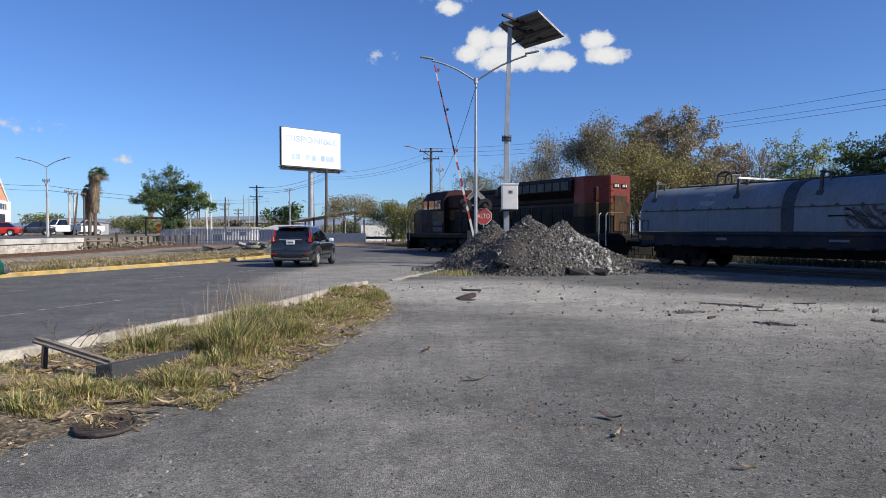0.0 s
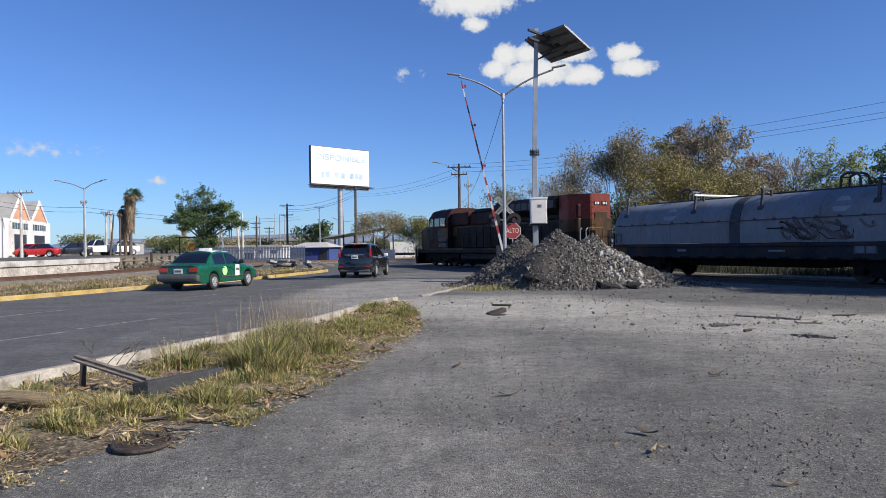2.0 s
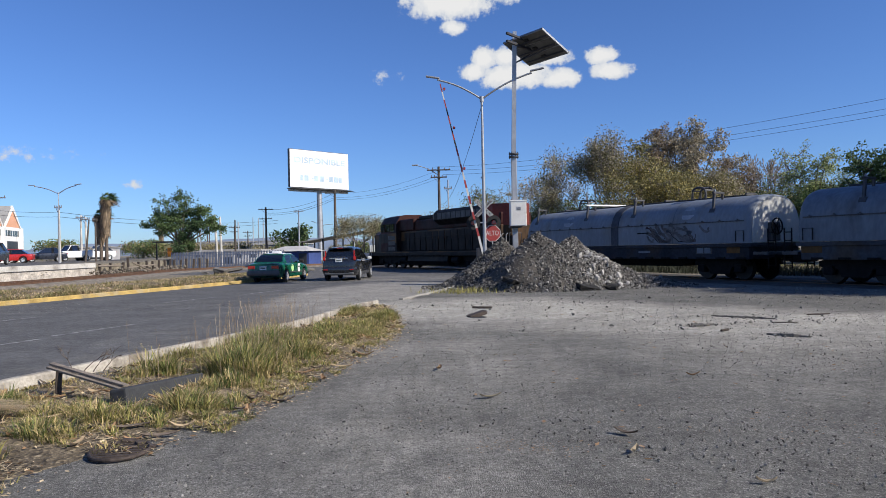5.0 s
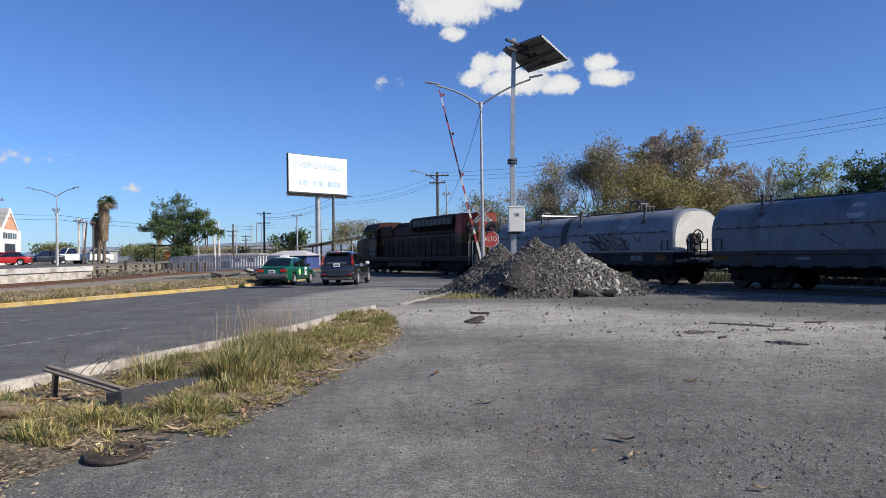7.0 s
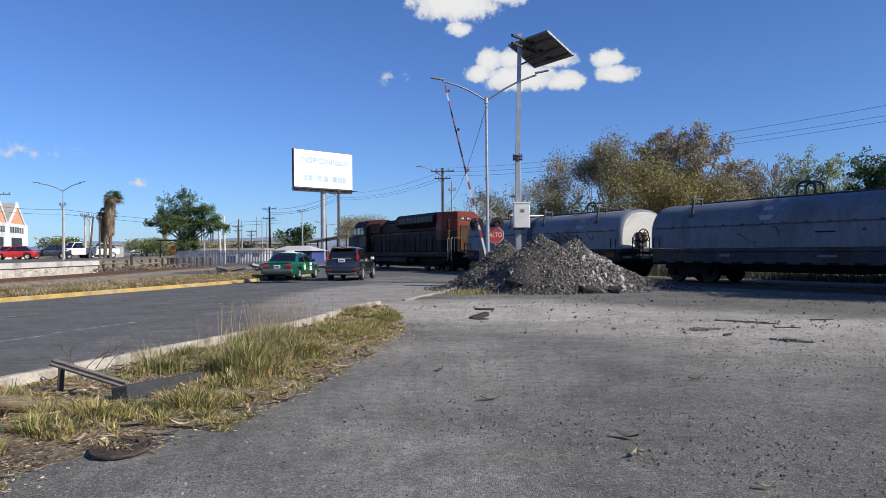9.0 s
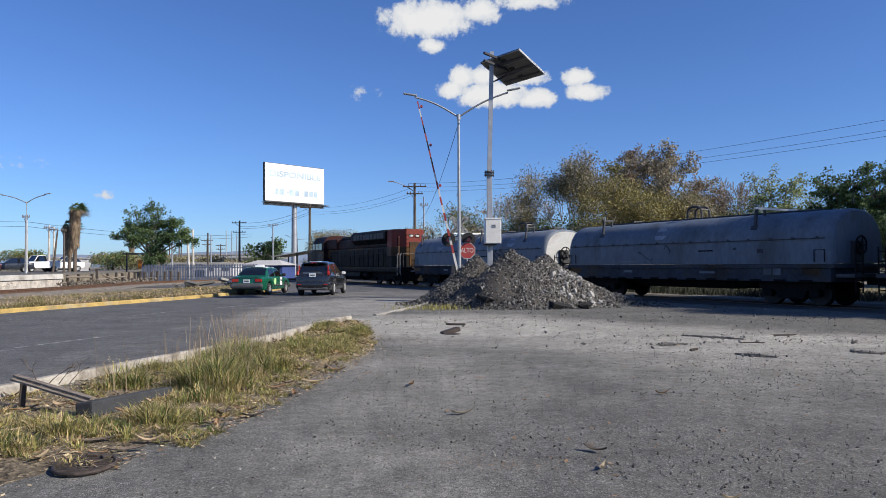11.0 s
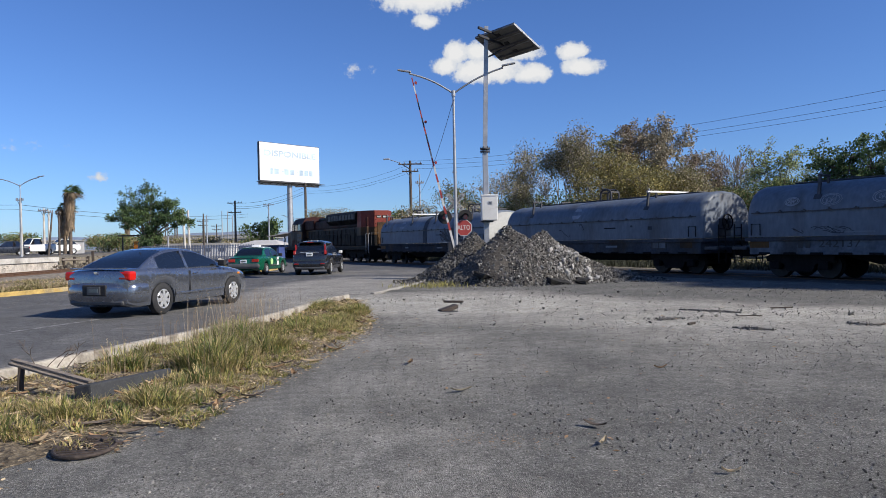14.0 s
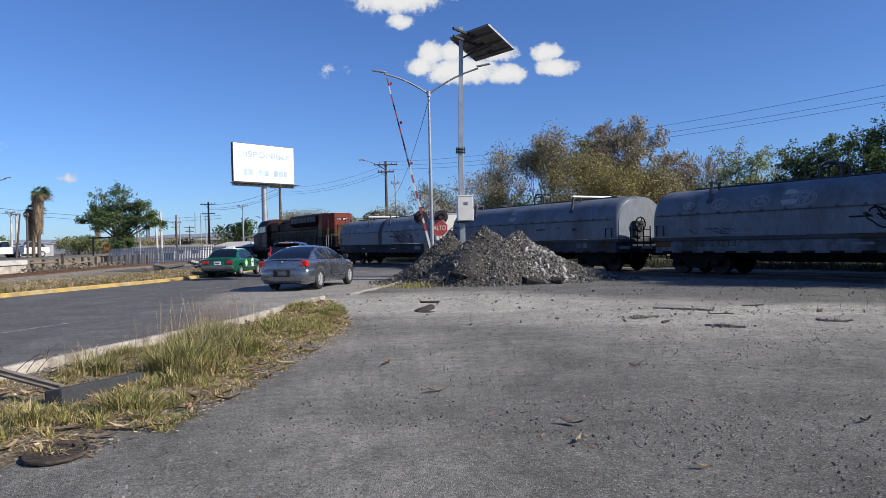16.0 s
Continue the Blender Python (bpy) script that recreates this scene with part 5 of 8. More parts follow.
SEDAN = car("sedan", "blue-grey metallic saloon with red tail lamps and silver wheel covers", M["sedan_paint"], 2.76, 0.91, 0.35, 0.22,
            [(-1.02, 0.72, 0.90, 0.97), (-0.98, 0.83, 1.0, 1.05), (-0.6, 0.90, 1.02, 1.08), (0.0, 0.93, 1.0, 1.06), (1.0, 0.91, 0.98, 1.02), (2.2, 0.92, 0.95, 1.02), (2.9, 0.91, 0.88, 0.96), (3.5, 0.82, 0.76, 0.84), (3.7, 0.66, 0.58, 0.66)],
            (-0.72, 0.32, 1.40, 2.42, 1.02, 1.47, 0.82, 0.60),
            [("tail_lamp", (-0.70, -0.905, 0.91), (0.32, 0.21, 0.20), "tail_lit"), ("tail_lamp", (0.70, -0.905, 0.91), (0.32, 0.21, 0.20), "tail_lit"), ("reverse_lens", (-0.70, -1.026, 0.86), (0.20, 0.016, 0.04), "tail_red"), ("reverse_lens", (0.70, -1.026, 0.86), (0.20, 0.016, 0.04), "tail_red"),
             ("plate_recess", (0, -1.05, 0.60), (0.62, 0.10, 0.24), "black"), ("lower_bumper", (0, -0.98, 0.34), (1.4, 0.14, 0.10), "bumper"), ("trunk_badge", (0, -1.035, 0.98), (0.08, 0.02, 0.06), "chrome"), ("trunk_lip", (0, -0.95, 1.07), (1.4, 0.12, 0.03), "sedan_paint"), ("antenna", (0, 0.3, 1.56), (0.01, 0.02, 0.12), "black"),
             ("indicator", (0.93, 2.95, 0.8), (0.02, 0.1, 0.05), "orange")],
            M["alloy"], 7, 0.41, (0, -1.105, 0.60))

part("rear_bumper", wrapped_bumper(0.925, -0.50, -1.085, [(0.30, 0.09), (0.36, 0.03), (0.46, 0.0), (0.64, 0.0), (0.72, 0.02), (0.77, 0.07), (0.79, 0.16)]), M["sedan_paint"], SEDAN, smooth=True)
part("rear_bumper", wrapped_bumper(0.915, -0.46, -0.94, [(0.34, 0.08), (0.40, 0.02), (0.50, 0.0), (0.64, 0.0), (0.70, 0.03), (0.73, 0.12)]), M["suv_paint"], SUV, smooth=True)


# ---- rubble heap ----
PEAKS = [(3.15, 25.6, 2.05, 0.78), (1.95, 27.4, 1.85, 0.80), (4.55, 26.2, 1.86, 0.72), (2.2, 25.2, 1.0, 0.62), (5.8, 26.0, 0.95, 0.50), (7.0, 26.1, 0.40, 0.30), (0.4, 27.0, 0.55, 0.5)]


def heap_height(x, y):
    h = max(H - s * math.hypot(x - a, (y - b) * 1.0) for a, b, H, s in PEAKS)
    h += 0.16 * noise.noise(Vector((x * 1.1, y * 1.1, 5))) + 0.07 * noise.noise(Vector((x * 3.1, y * 3.1, 2)))
    return h


STONES = []


def stone_mesh(k, rough=0.35):
    bm = bmesh.new()
    bmesh.ops.create_icosphere(bm, subdivisions=1, radius=0.5)
    rng = random.Random(40 + k)
    sx, sy, sz = rng.uniform(0.8, 1.35), rng.uniform(0.6, 1.1), rng.uniform(0.28, 0.70)
    for v in bm.verts:
        v.co *= 1 + rng.uniform(-rough, rough)
        v.co = Vector((v.co.x * sx, v.co.y * sy, v.co.z * sz))
    me = bpy.data.meshes.new("stone")
    bm.to_mesh(me)
    bm.free()
    return me


def scatter_stones(name, spots, material, parent=None, label="", kind="stuff"):
    """Many small broken stones in one mesh: (x, y, z, size)."""
    rng = np.random.default_rng(3)
    base = []
    for k in range(6):
        me = stone_mesh(70 + k)
        base.append((np.array([v.co for v in me.vertices]), [tuple(p.vertices) for p in me.polygons]))
    V, Fs, n = [], [], 0
    for x, y, z, s in spots:
        vs, fs = base[rng.integers(6)]
        m = np.array(Euler(rng.uniform(0, 6.28, 3)).to_matrix())
        V.append(vs @ m.T * s + (x, y, z))
        Fs += [tuple(i + n for i in f) for f in fs]
        n += len(vs)
    return raw(name, np.concatenate(V).tolist(), Fs, material, parent, label, kind)


def build_heap():
    e = anchor("rubble_heap", "heap of dark soil, broken asphalt and pale concrete lumps", "rubble heap")
    bm = bmesh.new()
    n = 70
    x0, x1, y0, y1 = -1.2, 9.0, 22.2, 30.4
    grid = [[bm.verts.new((x0 + (x1 - x0) * i / n, y0 + (y1 - y0) * j / n, 0)) for i in range(n + 1)] for j in range(n + 1)]
    for row in grid:
        for v in row:
            v.co.z = max(heap_height(v.co.x, v.co.y), -0.04)
    for j in range(n):
        for i in range(n):
            q = (grid[j][i], grid[j][i + 1], grid[j + 1][i + 1], grid[j + 1][i])
            if max(v.co.z for v in q) > -0.03:
                bm.faces.new(q)
    bmesh.ops.delete(bm, geom=[v for v in bm.verts if not v.link_faces], context="VERTS")
    part("soil", bm, M["heap"], e, smooth=True)
    rng = random.Random(5)
    spots = []
    while len(spots) < 24000:
        x, y = rng.uniform(-1.2, 8.8), rng.uniform(22.2, 28.6)
        h = heap_height(x, y)
        if h > 0.0 or (h > -0.35 and rng.random() < 0.25):
            # the flank away from the lumps: fine dark soil, bared to deepen its shade
            bare = 1.2 < x < 2.9 and y < 26.0 and h > 0.25
            if bare and rng.random() < 0.7:
                continue
            s = 0.026 + 0.095 * rng.random() ** (3.0 if not bare else 5.0)
            spots.append((x, y, max(h, 0) + s * 0.15, s))
    scatter_stones("gravel", spots, M["stone"], e)
    pale = []
    while len(pale) < 2600:
        x, y = rng.gauss(5.4, 1.3), rng.uniform(22.6, 26.6)
        h = heap_height(x, y)
        if h > -0.1:
            s = 0.03 + 0.08 * rng.random() ** 2.6
            pale.append((x, y, max(h, 0) + s * 0.22, s))
    scatter_stones("pale_gravel", pale, M["chunk_small"], e, "pale broken concrete among the rubble")
    meshes = [stone_mesh(k, 0.28) for k in range(8)]
    for me in meshes:
        me.materials.append(M["chunk"])
    dark = [m.copy() for m in meshes]
    for me in dark:
        me.materials.clear()
        me.materials.append(M["stone"])
    k = 0
    while k < 170:
        pale = k < 66
        x, y = (rng.gauss(5.3, 0.5), rng.uniform(23.3, 25.6)) if pale else (rng.uniform(-0.3, 8.0), rng.uniform(22.6, 26.5))
        h = heap_height(x, y)
        if h < 0.02:
            continue
        s = 0.11 + 0.24 * rng.random() ** 1.8 if pale else (0.10 + 0.22 * rng.random() ** 2) * (1.3 if k < 62 else 0.75)
        o = new("stone", (meshes if pale else dark)[k % 8])
        o.parent = e
        o.matrix_local = Matrix.Translation((x, y, h + s * 0.12)) @ Euler([rng.uniform(0, 6.28) for _ in range(3)]).to_matrix().to_4x4() @ Matrix.Scale(s, 4)
        k += 1
    for x, y, sx, sy, rz in ((4.5, 23.3, 0.7, 0.4, 20), (5.3, 23.2, 0.45, 0.3, -30), (2.0, 23.6, 0.5, 0.5, 50)):
        bm = bmesh.new()
        box(bm, (0, 0, 0), (sx, sy, 0.15), bevel=0.02)
        bmesh.ops.subdivide_edges(bm, edges=bm.edges[:], cuts=1, use_grid_fill=True)
        for v in bm.verts:
            v.co += Vector((noise.noise(v.co * 7), noise.noise(v.co * 7 + Vector((5, 0, 0))), noise.noise(v.co * 6 + Vector((0, 5, 0))) * 0.6)) * 0.11
        o = part("slab", bm, M["stone"], e, "flat broken slab of dark asphalt")
        o.matrix_local = pose(x, y, max(heap_height(x, y), 0) + 0.1, 12, 8, rz)


build_heap()


# ---- crossing signals, lamp, solar mast ----
def build_solar_mast():
    e = anchor("solar_mast", "tall steel mast with a solar panel and a white equipment cabinet", "mast", 2.55, 28.0)
    bm = bmesh.new()
    box(bm, (0, 0, 2.5), (0.21, 0.2, 5.3), bevel=0.015)
    part("lower_post", bm, M["galv"], e)
    bm = bmesh.new()
    tube(bm, (0, 0, 5.1), (0, 0, 5.15), 0.20, 0.20, 16)
    tube(bm, (0, 0, 5.21), (0, 0, 5.26), 0.20, 0.20, 16)
    part("flange", bm, M["dark_steel"], e)
    for k in range(6):
        bm = bmesh.new()
        a = k * 1.047
        tube(bm, (0.165 * math.cos(a), 0.165 * math.sin(a), 5.05), (0.165 * math.cos(a), 0.165 * math.sin(a), 5.32), 0.018, 0.018, 6)
        part("bolt", bm, M["dark_steel"], e)
    bm = bmesh.new()
    loft(bm, [[Vector((sx * w + dx, sy * w, z)) for sx, sy in ((-1, -1), (1, -1), (1, 1), (-1, 1))] for z, w, dx in ((5.25, 0.088, 0), (10.15, 0.078, 0.14))])
    part("upper_post", bm, M["galv"], e, "square steel post, paint flaking")
    bm = bmesh.new()
    box(bm, (0.09, -0.34, 2.82), (0.64, 0.42, 0.98), bevel=0.015)
    cab = part("cabinet", bm, M["white_steel"], e, "white steel equipment cabinet")
    bm = bmesh.new()
    box(bm, (0.09, -0.56, 2.81), (0.59, 0.02, 0.91), bevel=0.006)
    part("door", bm, M["sign_white"], cab)
    bm = bmesh.new()
    box(bm, (0.09, -0.34, 3.33), (0.70, 0.5, 0.05), bevel=0.01)
    part("cap", bm, M["white_steel"], cab)
    bm = bmesh.new()
    box(bm, (0.11, -0.575, 3.02), (0.17, 0.012, 0.13))
    st = part("sticker", bm, M["galv"], cab)
    for dy in (-0.03, 0.02):
        bm = bmesh.new()
        box(bm, (0.11, -0.584, 3.02 + dy), (0.1, 0.008, 0.02))
        part("sticker_bar", bm, M["sign_letter"], st)
    bm = bmesh.new()
    box(bm, (0.0, -0.13, 2.3), (0.5, 0.5, 0.06))
    part("bracket", bm, M["dark_steel"], e)
    # panel: corner, long edge, sloping edge
    c, a, b = Vector((-0.30, 0.3, 9.80)), Vector((1.36, -1.70, 0.03)), Vector((1.16, 0.92, -0.70))
    nrm = a.cross(b).normalized()
    if nrm.z < 0:
        nrm = -nrm
    def sheet(u0, u1, v0, v1, h0, h1, key, name, parent):
        bm = bmesh.new()
        loft(bm, [[c + a * u + b * v + nrm * h for u, v in ((u0, v0), (u1, v0), (u1, v1), (u0, v1))] for h in (h0, h1)])
        bmesh.ops.recalc_face_normals(bm, faces=bm.faces)
        return part(name, bm, M[key], parent)
    pan = sheet(0, 1, 0, 1, 0.0, 0.03, "panel_cell", "solar_panel", e)
    for i in range(3):
        sheet(0.02, 0.98, 0.04 + i * 0.32, 0.30 + i * 0.32, -0.012, -0.002, "panel_cell", "backsheet", pan)
    for u0, u1, v0, v1 in ((0, 0.02, 0, 1), (0.98, 1, 0, 1), (0, 1, 0, 0.025), (0, 1, 0.975, 1), (0, 1, 0.32, 0.335), (0, 1, 0.65, 0.665)):
        sheet(u0, u1, v0, v1, -0.03, 0.045, "galv", "panel_frame", pan)
    for v in (0.22, 0.55, 0.85):
        bm = bmesh.new()
        tube(bm, c + a * 0.05 + b * v - nrm * 0.06, c + a * 0.95 + b * v - nrm * 0.06, 0.03, 0.03, 8)
        part("purlin", bm, M["dark_steel"], e)
    for u, z in ((-0.14, 9.45), (0.02, 9.75)):
        bm = bmesh.new()
        box(bm, (0.32, -0.45, z), (0.09, 1.9, 0.09), rot=(0, 0, -39), bevel=0.01)
        part("cross_arm", bm, M["dark_steel"], e)
    for i in range(2):
        bm = bmesh.new()
        tube(bm, (0.13, 0, 8.9), c + a * (0.3 + 0.4 * i) + b * 0.6 - nrm * 0.08, 0.025, 0.025, 8)
        part("strut", bm, M["dark_steel"], e)
    for u, v in ((0.5, 0.16), (0.5, 0.49), (0.5, 0.82)):
        sheet(u - 0.05, u + 0.05, v - 0.04, v + 0.04, -0.05, -0.012, "black", "junction_box", pan)


def lamp_arm(bm, p, q, bow):
    pts = [Vector(p).lerp(Vector(q), t) + Vector((0, 0, bow * math.sin(math.pi * t))) for t in [k / 8 for k in range(9)]]
    pipe(bm, pts, 0.04, 8)


def street_lamp(x, y, h, left, right, label, z0=0.0, r=0.075, heads=True):
    """A two-armed lamp post; arms given as the offsets of their tips."""
    e = anchor("street_lamp", label, "street lamp", x, y, z0)
    bm = bmesh.new()
    tube(bm, (0, 0, 0), (0, 0, h), r * 1.15, r * 0.7, 14)
    tube(bm, (0, 0, 0), (0, 0, 0.25), r * 2.0, r * 1.3, 14)
    part("post", bm, M["galv"], e, smooth=True)
    bm = bmesh.new()
    tube(bm, (0, 0, h - 0.12), (0, 0, h + 0.12), r * 1.15, r * 1.15, 12)
    part("collar", bm, M["galv"], e)
    for tip in (left, right):
        if tip is None:
            continue
        d = Vector(tip)
        bm = bmesh.new()
        lamp_arm(bm, (0, 0, h), Vector((0, 0, h)) + d * 0.84, 0.12)
        arm = part("arm", bm, M["galv"], e, smooth=True)
        ang = math.degrees(math.atan2(d.z * 0.35, math.hypot(d.x, d.y)))
        bm = bmesh.new()
        box(bm, (0, 0, 0), (0.60, 0.17, 0.07), bevel=0.03)
        hd = part("lamp_head", bm, M["galv"], arm)
        hd.matrix_local = Matrix.Translation(Vector((0, 0, h)) + d * 0.93 + Vector((0, 0, 0.02))) @ Euler((0, radians(-ang), math.atan2(d.y, d.x))).to_matrix().to_4x4()
        bm = bmesh.new()
        box(bm, (0, 0, -0.04), (0.36, 0.12, 0.02), bevel=0.006)
        o = part("lens", bm, M["lamp_glass"], arm)
        o.matrix_local = hd.matrix_local
    return e


def build_gate():
    e = anchor("crossing_gate", "raised red and white railway crossing barrier with signal lamps", "crossing barrier", 1.45, 31.0)
    bm = bmesh.new()
    box(bm, (0, 0, 0.12), (0.7, 0.7, 0.24), bevel=0.03)
    part("base", bm, M["concrete"], e)
    bm = bmesh.new()
    tube(bm, (0, 0, 0.2), (0, 0, 4.6), 0.065, 0.06, 14)
    part("mast", bm, M["galv"], e)
    bm = bmesh.new()
    box(bm, (-0.12, -0.1, 1.1), (0.5, 0.36, 0.8), bevel=0.04)
    part("gate_machine", bm, M["dark_steel"], e)
    # the arm, in red and white lengths
    p, q = Vector((-0.02, -0.28, 0.95)), Vector((-1.83, -0.28, 8.78))
    n = 22
    for k in range(n):
        a, b = p.lerp(q, k / n), p.lerp(q, (k + 1) / n)
        w = 0.05 - 0.026 * k / n
        bm = bmesh.new()
        d = (b - a).normalized()
        side = Vector((d.z, 0, -d.x)) * w
        th = Vector((0, 0.025, 0))
        loft(bm, [[a - side - th, a + side - th, a + side + th, a - side + th], [b - side - th, b + side - th, b + side + th, b - side + th]])
        key = "sign_white" if k < 3 else ("red" if k % 2 else "sign_white")
        if 14 <= k <= 18 and k % 2 == 0:
            key = "dark_steel"
        part("arm_length", bm, M[key], e)
    for t in (0.52, 0.97, 0.75):
        c = p.lerp(q, t)
        bm = bmesh.new()
        tube(bm, c + Vector((0.12, -0.05, 0)), c + Vector((0.12, 0.05, 0)), 0.06, 0.06, 12)
        part("arm_lamp", bm, M["red"], e)
    bm = bmesh.new()
    box(bm, (0.18, -0.28, 0.75), (0.3, 0.2, 0.5), rot=(0, -13, 0), bevel=0.03)
    part("counterweight", bm, M["dark_steel"], e)
    # crossbuck, its boards greyed to stand for the shade on their face
    for ang, word, wd in ((-45, "CRUCE", 0.95), (45, "FERROCARRIL", 1.05)):
        bm = bmesh.new()
        box(bm, (0, -0.10 if ang > 0 else -0.085, 3.25), (1.06, 0.012, 0.18), rot=(0, -ang, 0), bevel=0.003)
        blade = part("crossbuck_blade", bm, M["sign_shaded"], e, "white crossbuck board with black letters")
        text_mesh("letters", word, 0.15, M["sign_letter"], blade, Matrix.Translation((0, -0.112 if ang > 0 else -0.096, 3.25)) @ Euler((0, radians(-ang), 0)).to_matrix().to_4x4() @ pose(0, 0, 0, 90, 0, 0), 0.003, wd * 0.9)
    # flashing lights (unlit), on a cross bar
    bm = bmesh.new()
    tube(bm, (-0.55, -0.05, 2.62), (0.45, -0.05, 2.62), 0.03, 0.03, 8)
    part("light_bar", bm, M["galv"], e)
    for x in (-0.48, 0.42):
        bm = bmesh.new()
        tube(bm, (x, -0.10, 2.62), (x, -0.14, 2.62), 0.31, 0.31, 28)
        bk = part("signal_backing", bm, M["black"], e)
        bm = bmesh.new()
        tube(bm, (x, -0.02, 2.62), (x, -0.17, 2.62), 0.14, 0.15, 20)
        part("signal_lamp", bm, M["dark_steel"], bk)
        bm = bmesh.new()
        tube(bm, (x, -0.17, 2.62), (x, -0.18, 2.62), 0.105, 0.09, 20)
        part("lens", bm, M["tail_red"], bk)
        bm = bmesh.new()
        loft(bm, [[Vector((x + 0.15 * math.cos(a), y, 2.62 + 0.15 * math.sin(a))) for a in [math.pi * k / 10 for k in range(11)]] for y in (-0.17, -0.36)], closed=False, caps=False)
        part("visor", bm, M["black"], bk)
    # bell and small bracket lamp
    bm = bmesh.new()
    tube(bm, (0, 0, 4.6), (0, 0, 4.72), 0.12, 0.05, 14)
    part("bell", bm, M["galv"], e)
    # stop sign
    s = anchor("stop_sign", "red eight-sided stop sign with white border, lettered ALTO", "stop sign", 1.80, 30.85)
    bm = bmesh.new()
    tube(bm, (0, 0.04, 0), (0, 0.04, 2.5), 0.03, 0.03, 10)
    part("post", bm, M["galv"], s)
    def octagon(r, y0, y1, z):
        bm = bmesh.new()
        loft(bm, [[Vector((r * math.cos(math.pi / 8 + k * math.pi / 4), y, z + r * math.sin(math.pi / 8 + k * math.pi / 4))) for k in range(8)] for y in (y0, y1)])
        bmesh.ops.recalc_face_normals(bm, faces=bm.faces)
        return bm
    part("border", octagon(0.385, -0.002, 0.006, 2.13), M["sign_white"], s)
    pl = part("plate", octagon(0.36, -0.008, -0.003, 2.13), M["red"], s)
    text_mesh("letters", "ALTO", 0.30, M["sign_white"], pl, pose(0, -0.011, 2.13, 90, 0, 0), 0.002, 0.56)


build_solar_mast()
street_lamp(1.42, 30.2, 7.95, (-2.27, 0, 1.05), (2.55, -0.4, 1.2), "tall galvanised lamp post with two rising arms")
build_gate()


# ---- billboard ----
def build_billboard():
    e = anchor("billboard", "large white billboard on steel columns with faded blue print", "billboard", -21.55, 114.0, 0, 46)
    W = 11.6
    ang = math.degrees(math.atan2(8.0, 7.8))
    e.matrix_world = pose(-21.55, 114.0, 0, 0, 0, ang)
    zb, zt = 11.75, 17.9
    bm = bmesh.new()
    box(bm, (0, 0, (zb + zt) / 2), (W, 0.5, zt - zb), bevel=0.03)
    part("box_frame", bm, M["dark_steel"], e)
    bm = bmesh.new()
    box(bm, (0, -0.27, (zb + zt) / 2), (W - 0.1, 0.03, zt - zb - 0.15))
    sheet = part("sheet", bm, M["board_white"], e)
    text_mesh("print", "DISPONIBLE", 1.3, M["board_print"], sheet, pose(0, -0.292, zt - 1.75, 90, 0, 0), 0.004, W * 0.86, bold=0.03)
    for k, (x, w) in enumerate(((-3.6, 0.5), (-2.7, 0.8), (-1.5, 0.35), (-0.8, 0.8), (0.3, 0.8), (1.3, 0.35), (2.1, 0.8), (3.1, 0.8), (4.0, 0.7))):
        bm = bmesh.new()
        box(bm, (x, -0.292, zb + 1.6), (w, 0.006, 0.9 if w > 0.4 else 0.18))
        part("print_bar", bm, M["board_print"], sheet)
    bm = bmesh.new()
    box(bm, (0, -0.6, zb - 0.2), (W + 0.8, 1.2, 0.1), bevel=0.02)
    part("catwalk", bm, M["dark_steel"], e)
    for k in range(9):
        bm = bmesh.new()
        tube(bm, (-W / 2 + 0.5 + k * (W - 1) / 8, -0.1, zb - 0.5), (-W / 2 + 0.5 + k * (W - 1) / 8, -1.3, zb - 0.15), 0.05, 0.05, 6)
        part("catwalk_strut", bm, M["dark_steel"], e)
    bm = bmesh.new()
    box(bm, (0, 0.1, zb - 0.35), (W, 0.4, 0.5), bevel=0.03)
    part("beam", bm, M["galv"], e)
    bm = bmesh.new()
    tube(bm, (0, 0.1, 0), (0, 0.1, zb - 0.1), 0.48, 0.42, 20)
    part("column", bm, M["galv"], e, smooth=True)
    for k in range(2):
        bm = bmesh.new()
        tube(bm, (0.7 + k * 0.2, 0.3, 0), (0.5, 0.3, zb - 0.5), 0.06, 0.06, 8)
        part("conduit", bm, M["dark_steel"], e)


build_billboard()


# ---- utility poles and wires ----
def utility_pole(x, y, h, arms, label, z0=0.0, r=0.13, key="wood_pole", lean=(0, 0), yaw=0.0, lamp=None):
    e = anchor("utility_pole", label, "utility pole", x, y, z0, yaw, group="utility poles")
    bm = bmesh.new()
    tube(bm, (0, 0, 0), (lean[0], lean[1], h), r * 1.25, r * 0.8, 10)
    part("shaft", bm, M[key], e, smooth=True)
    for z, w in arms:
        bm = bmesh.new()
        k = z / h
        box(bm, (lean[0] * k, lean[1] * k - r, z), (w, 0.1, 0.13), bevel=0.01)
        arm = part("crossarm", bm, M["wood_dark"] if key == "wood_pole" else M["galv"], e)
        for s in (-0.45, -0.25, 0.25, 0.45):
            bm = bmesh.new()
            tube(bm, (lean[0] * k + s * w, lean[1] * k - r, z + 0.05), (lean[0] * k + s * w, lean[1] * k - r, z + 0.25), 0.05, 0.035, 8)
            part("insulator", bm, M["bark"], arm)
        bm = bmesh.new()
        tube(bm, (lean[0] * k - w * 0.3, -r, z), (lean[0] * k, -r, z - 0.6), 0.025, 0.025, 6)
        part("brace", bm, M["dark_steel"], e)
    if lamp:
        bm = bmesh.new()
        lamp_arm(bm, (0, 0, lamp[2]), (lamp[0], 0, lamp[2] + lamp[1]), 0.2)
        part("lamp_arm", bm, M["galv"], e)
        bm = bmesh.new()
        box(bm, (lamp[0], 0, lamp[2] + lamp[1]), (0.7, 0.25, 0.14), bevel=0.04)
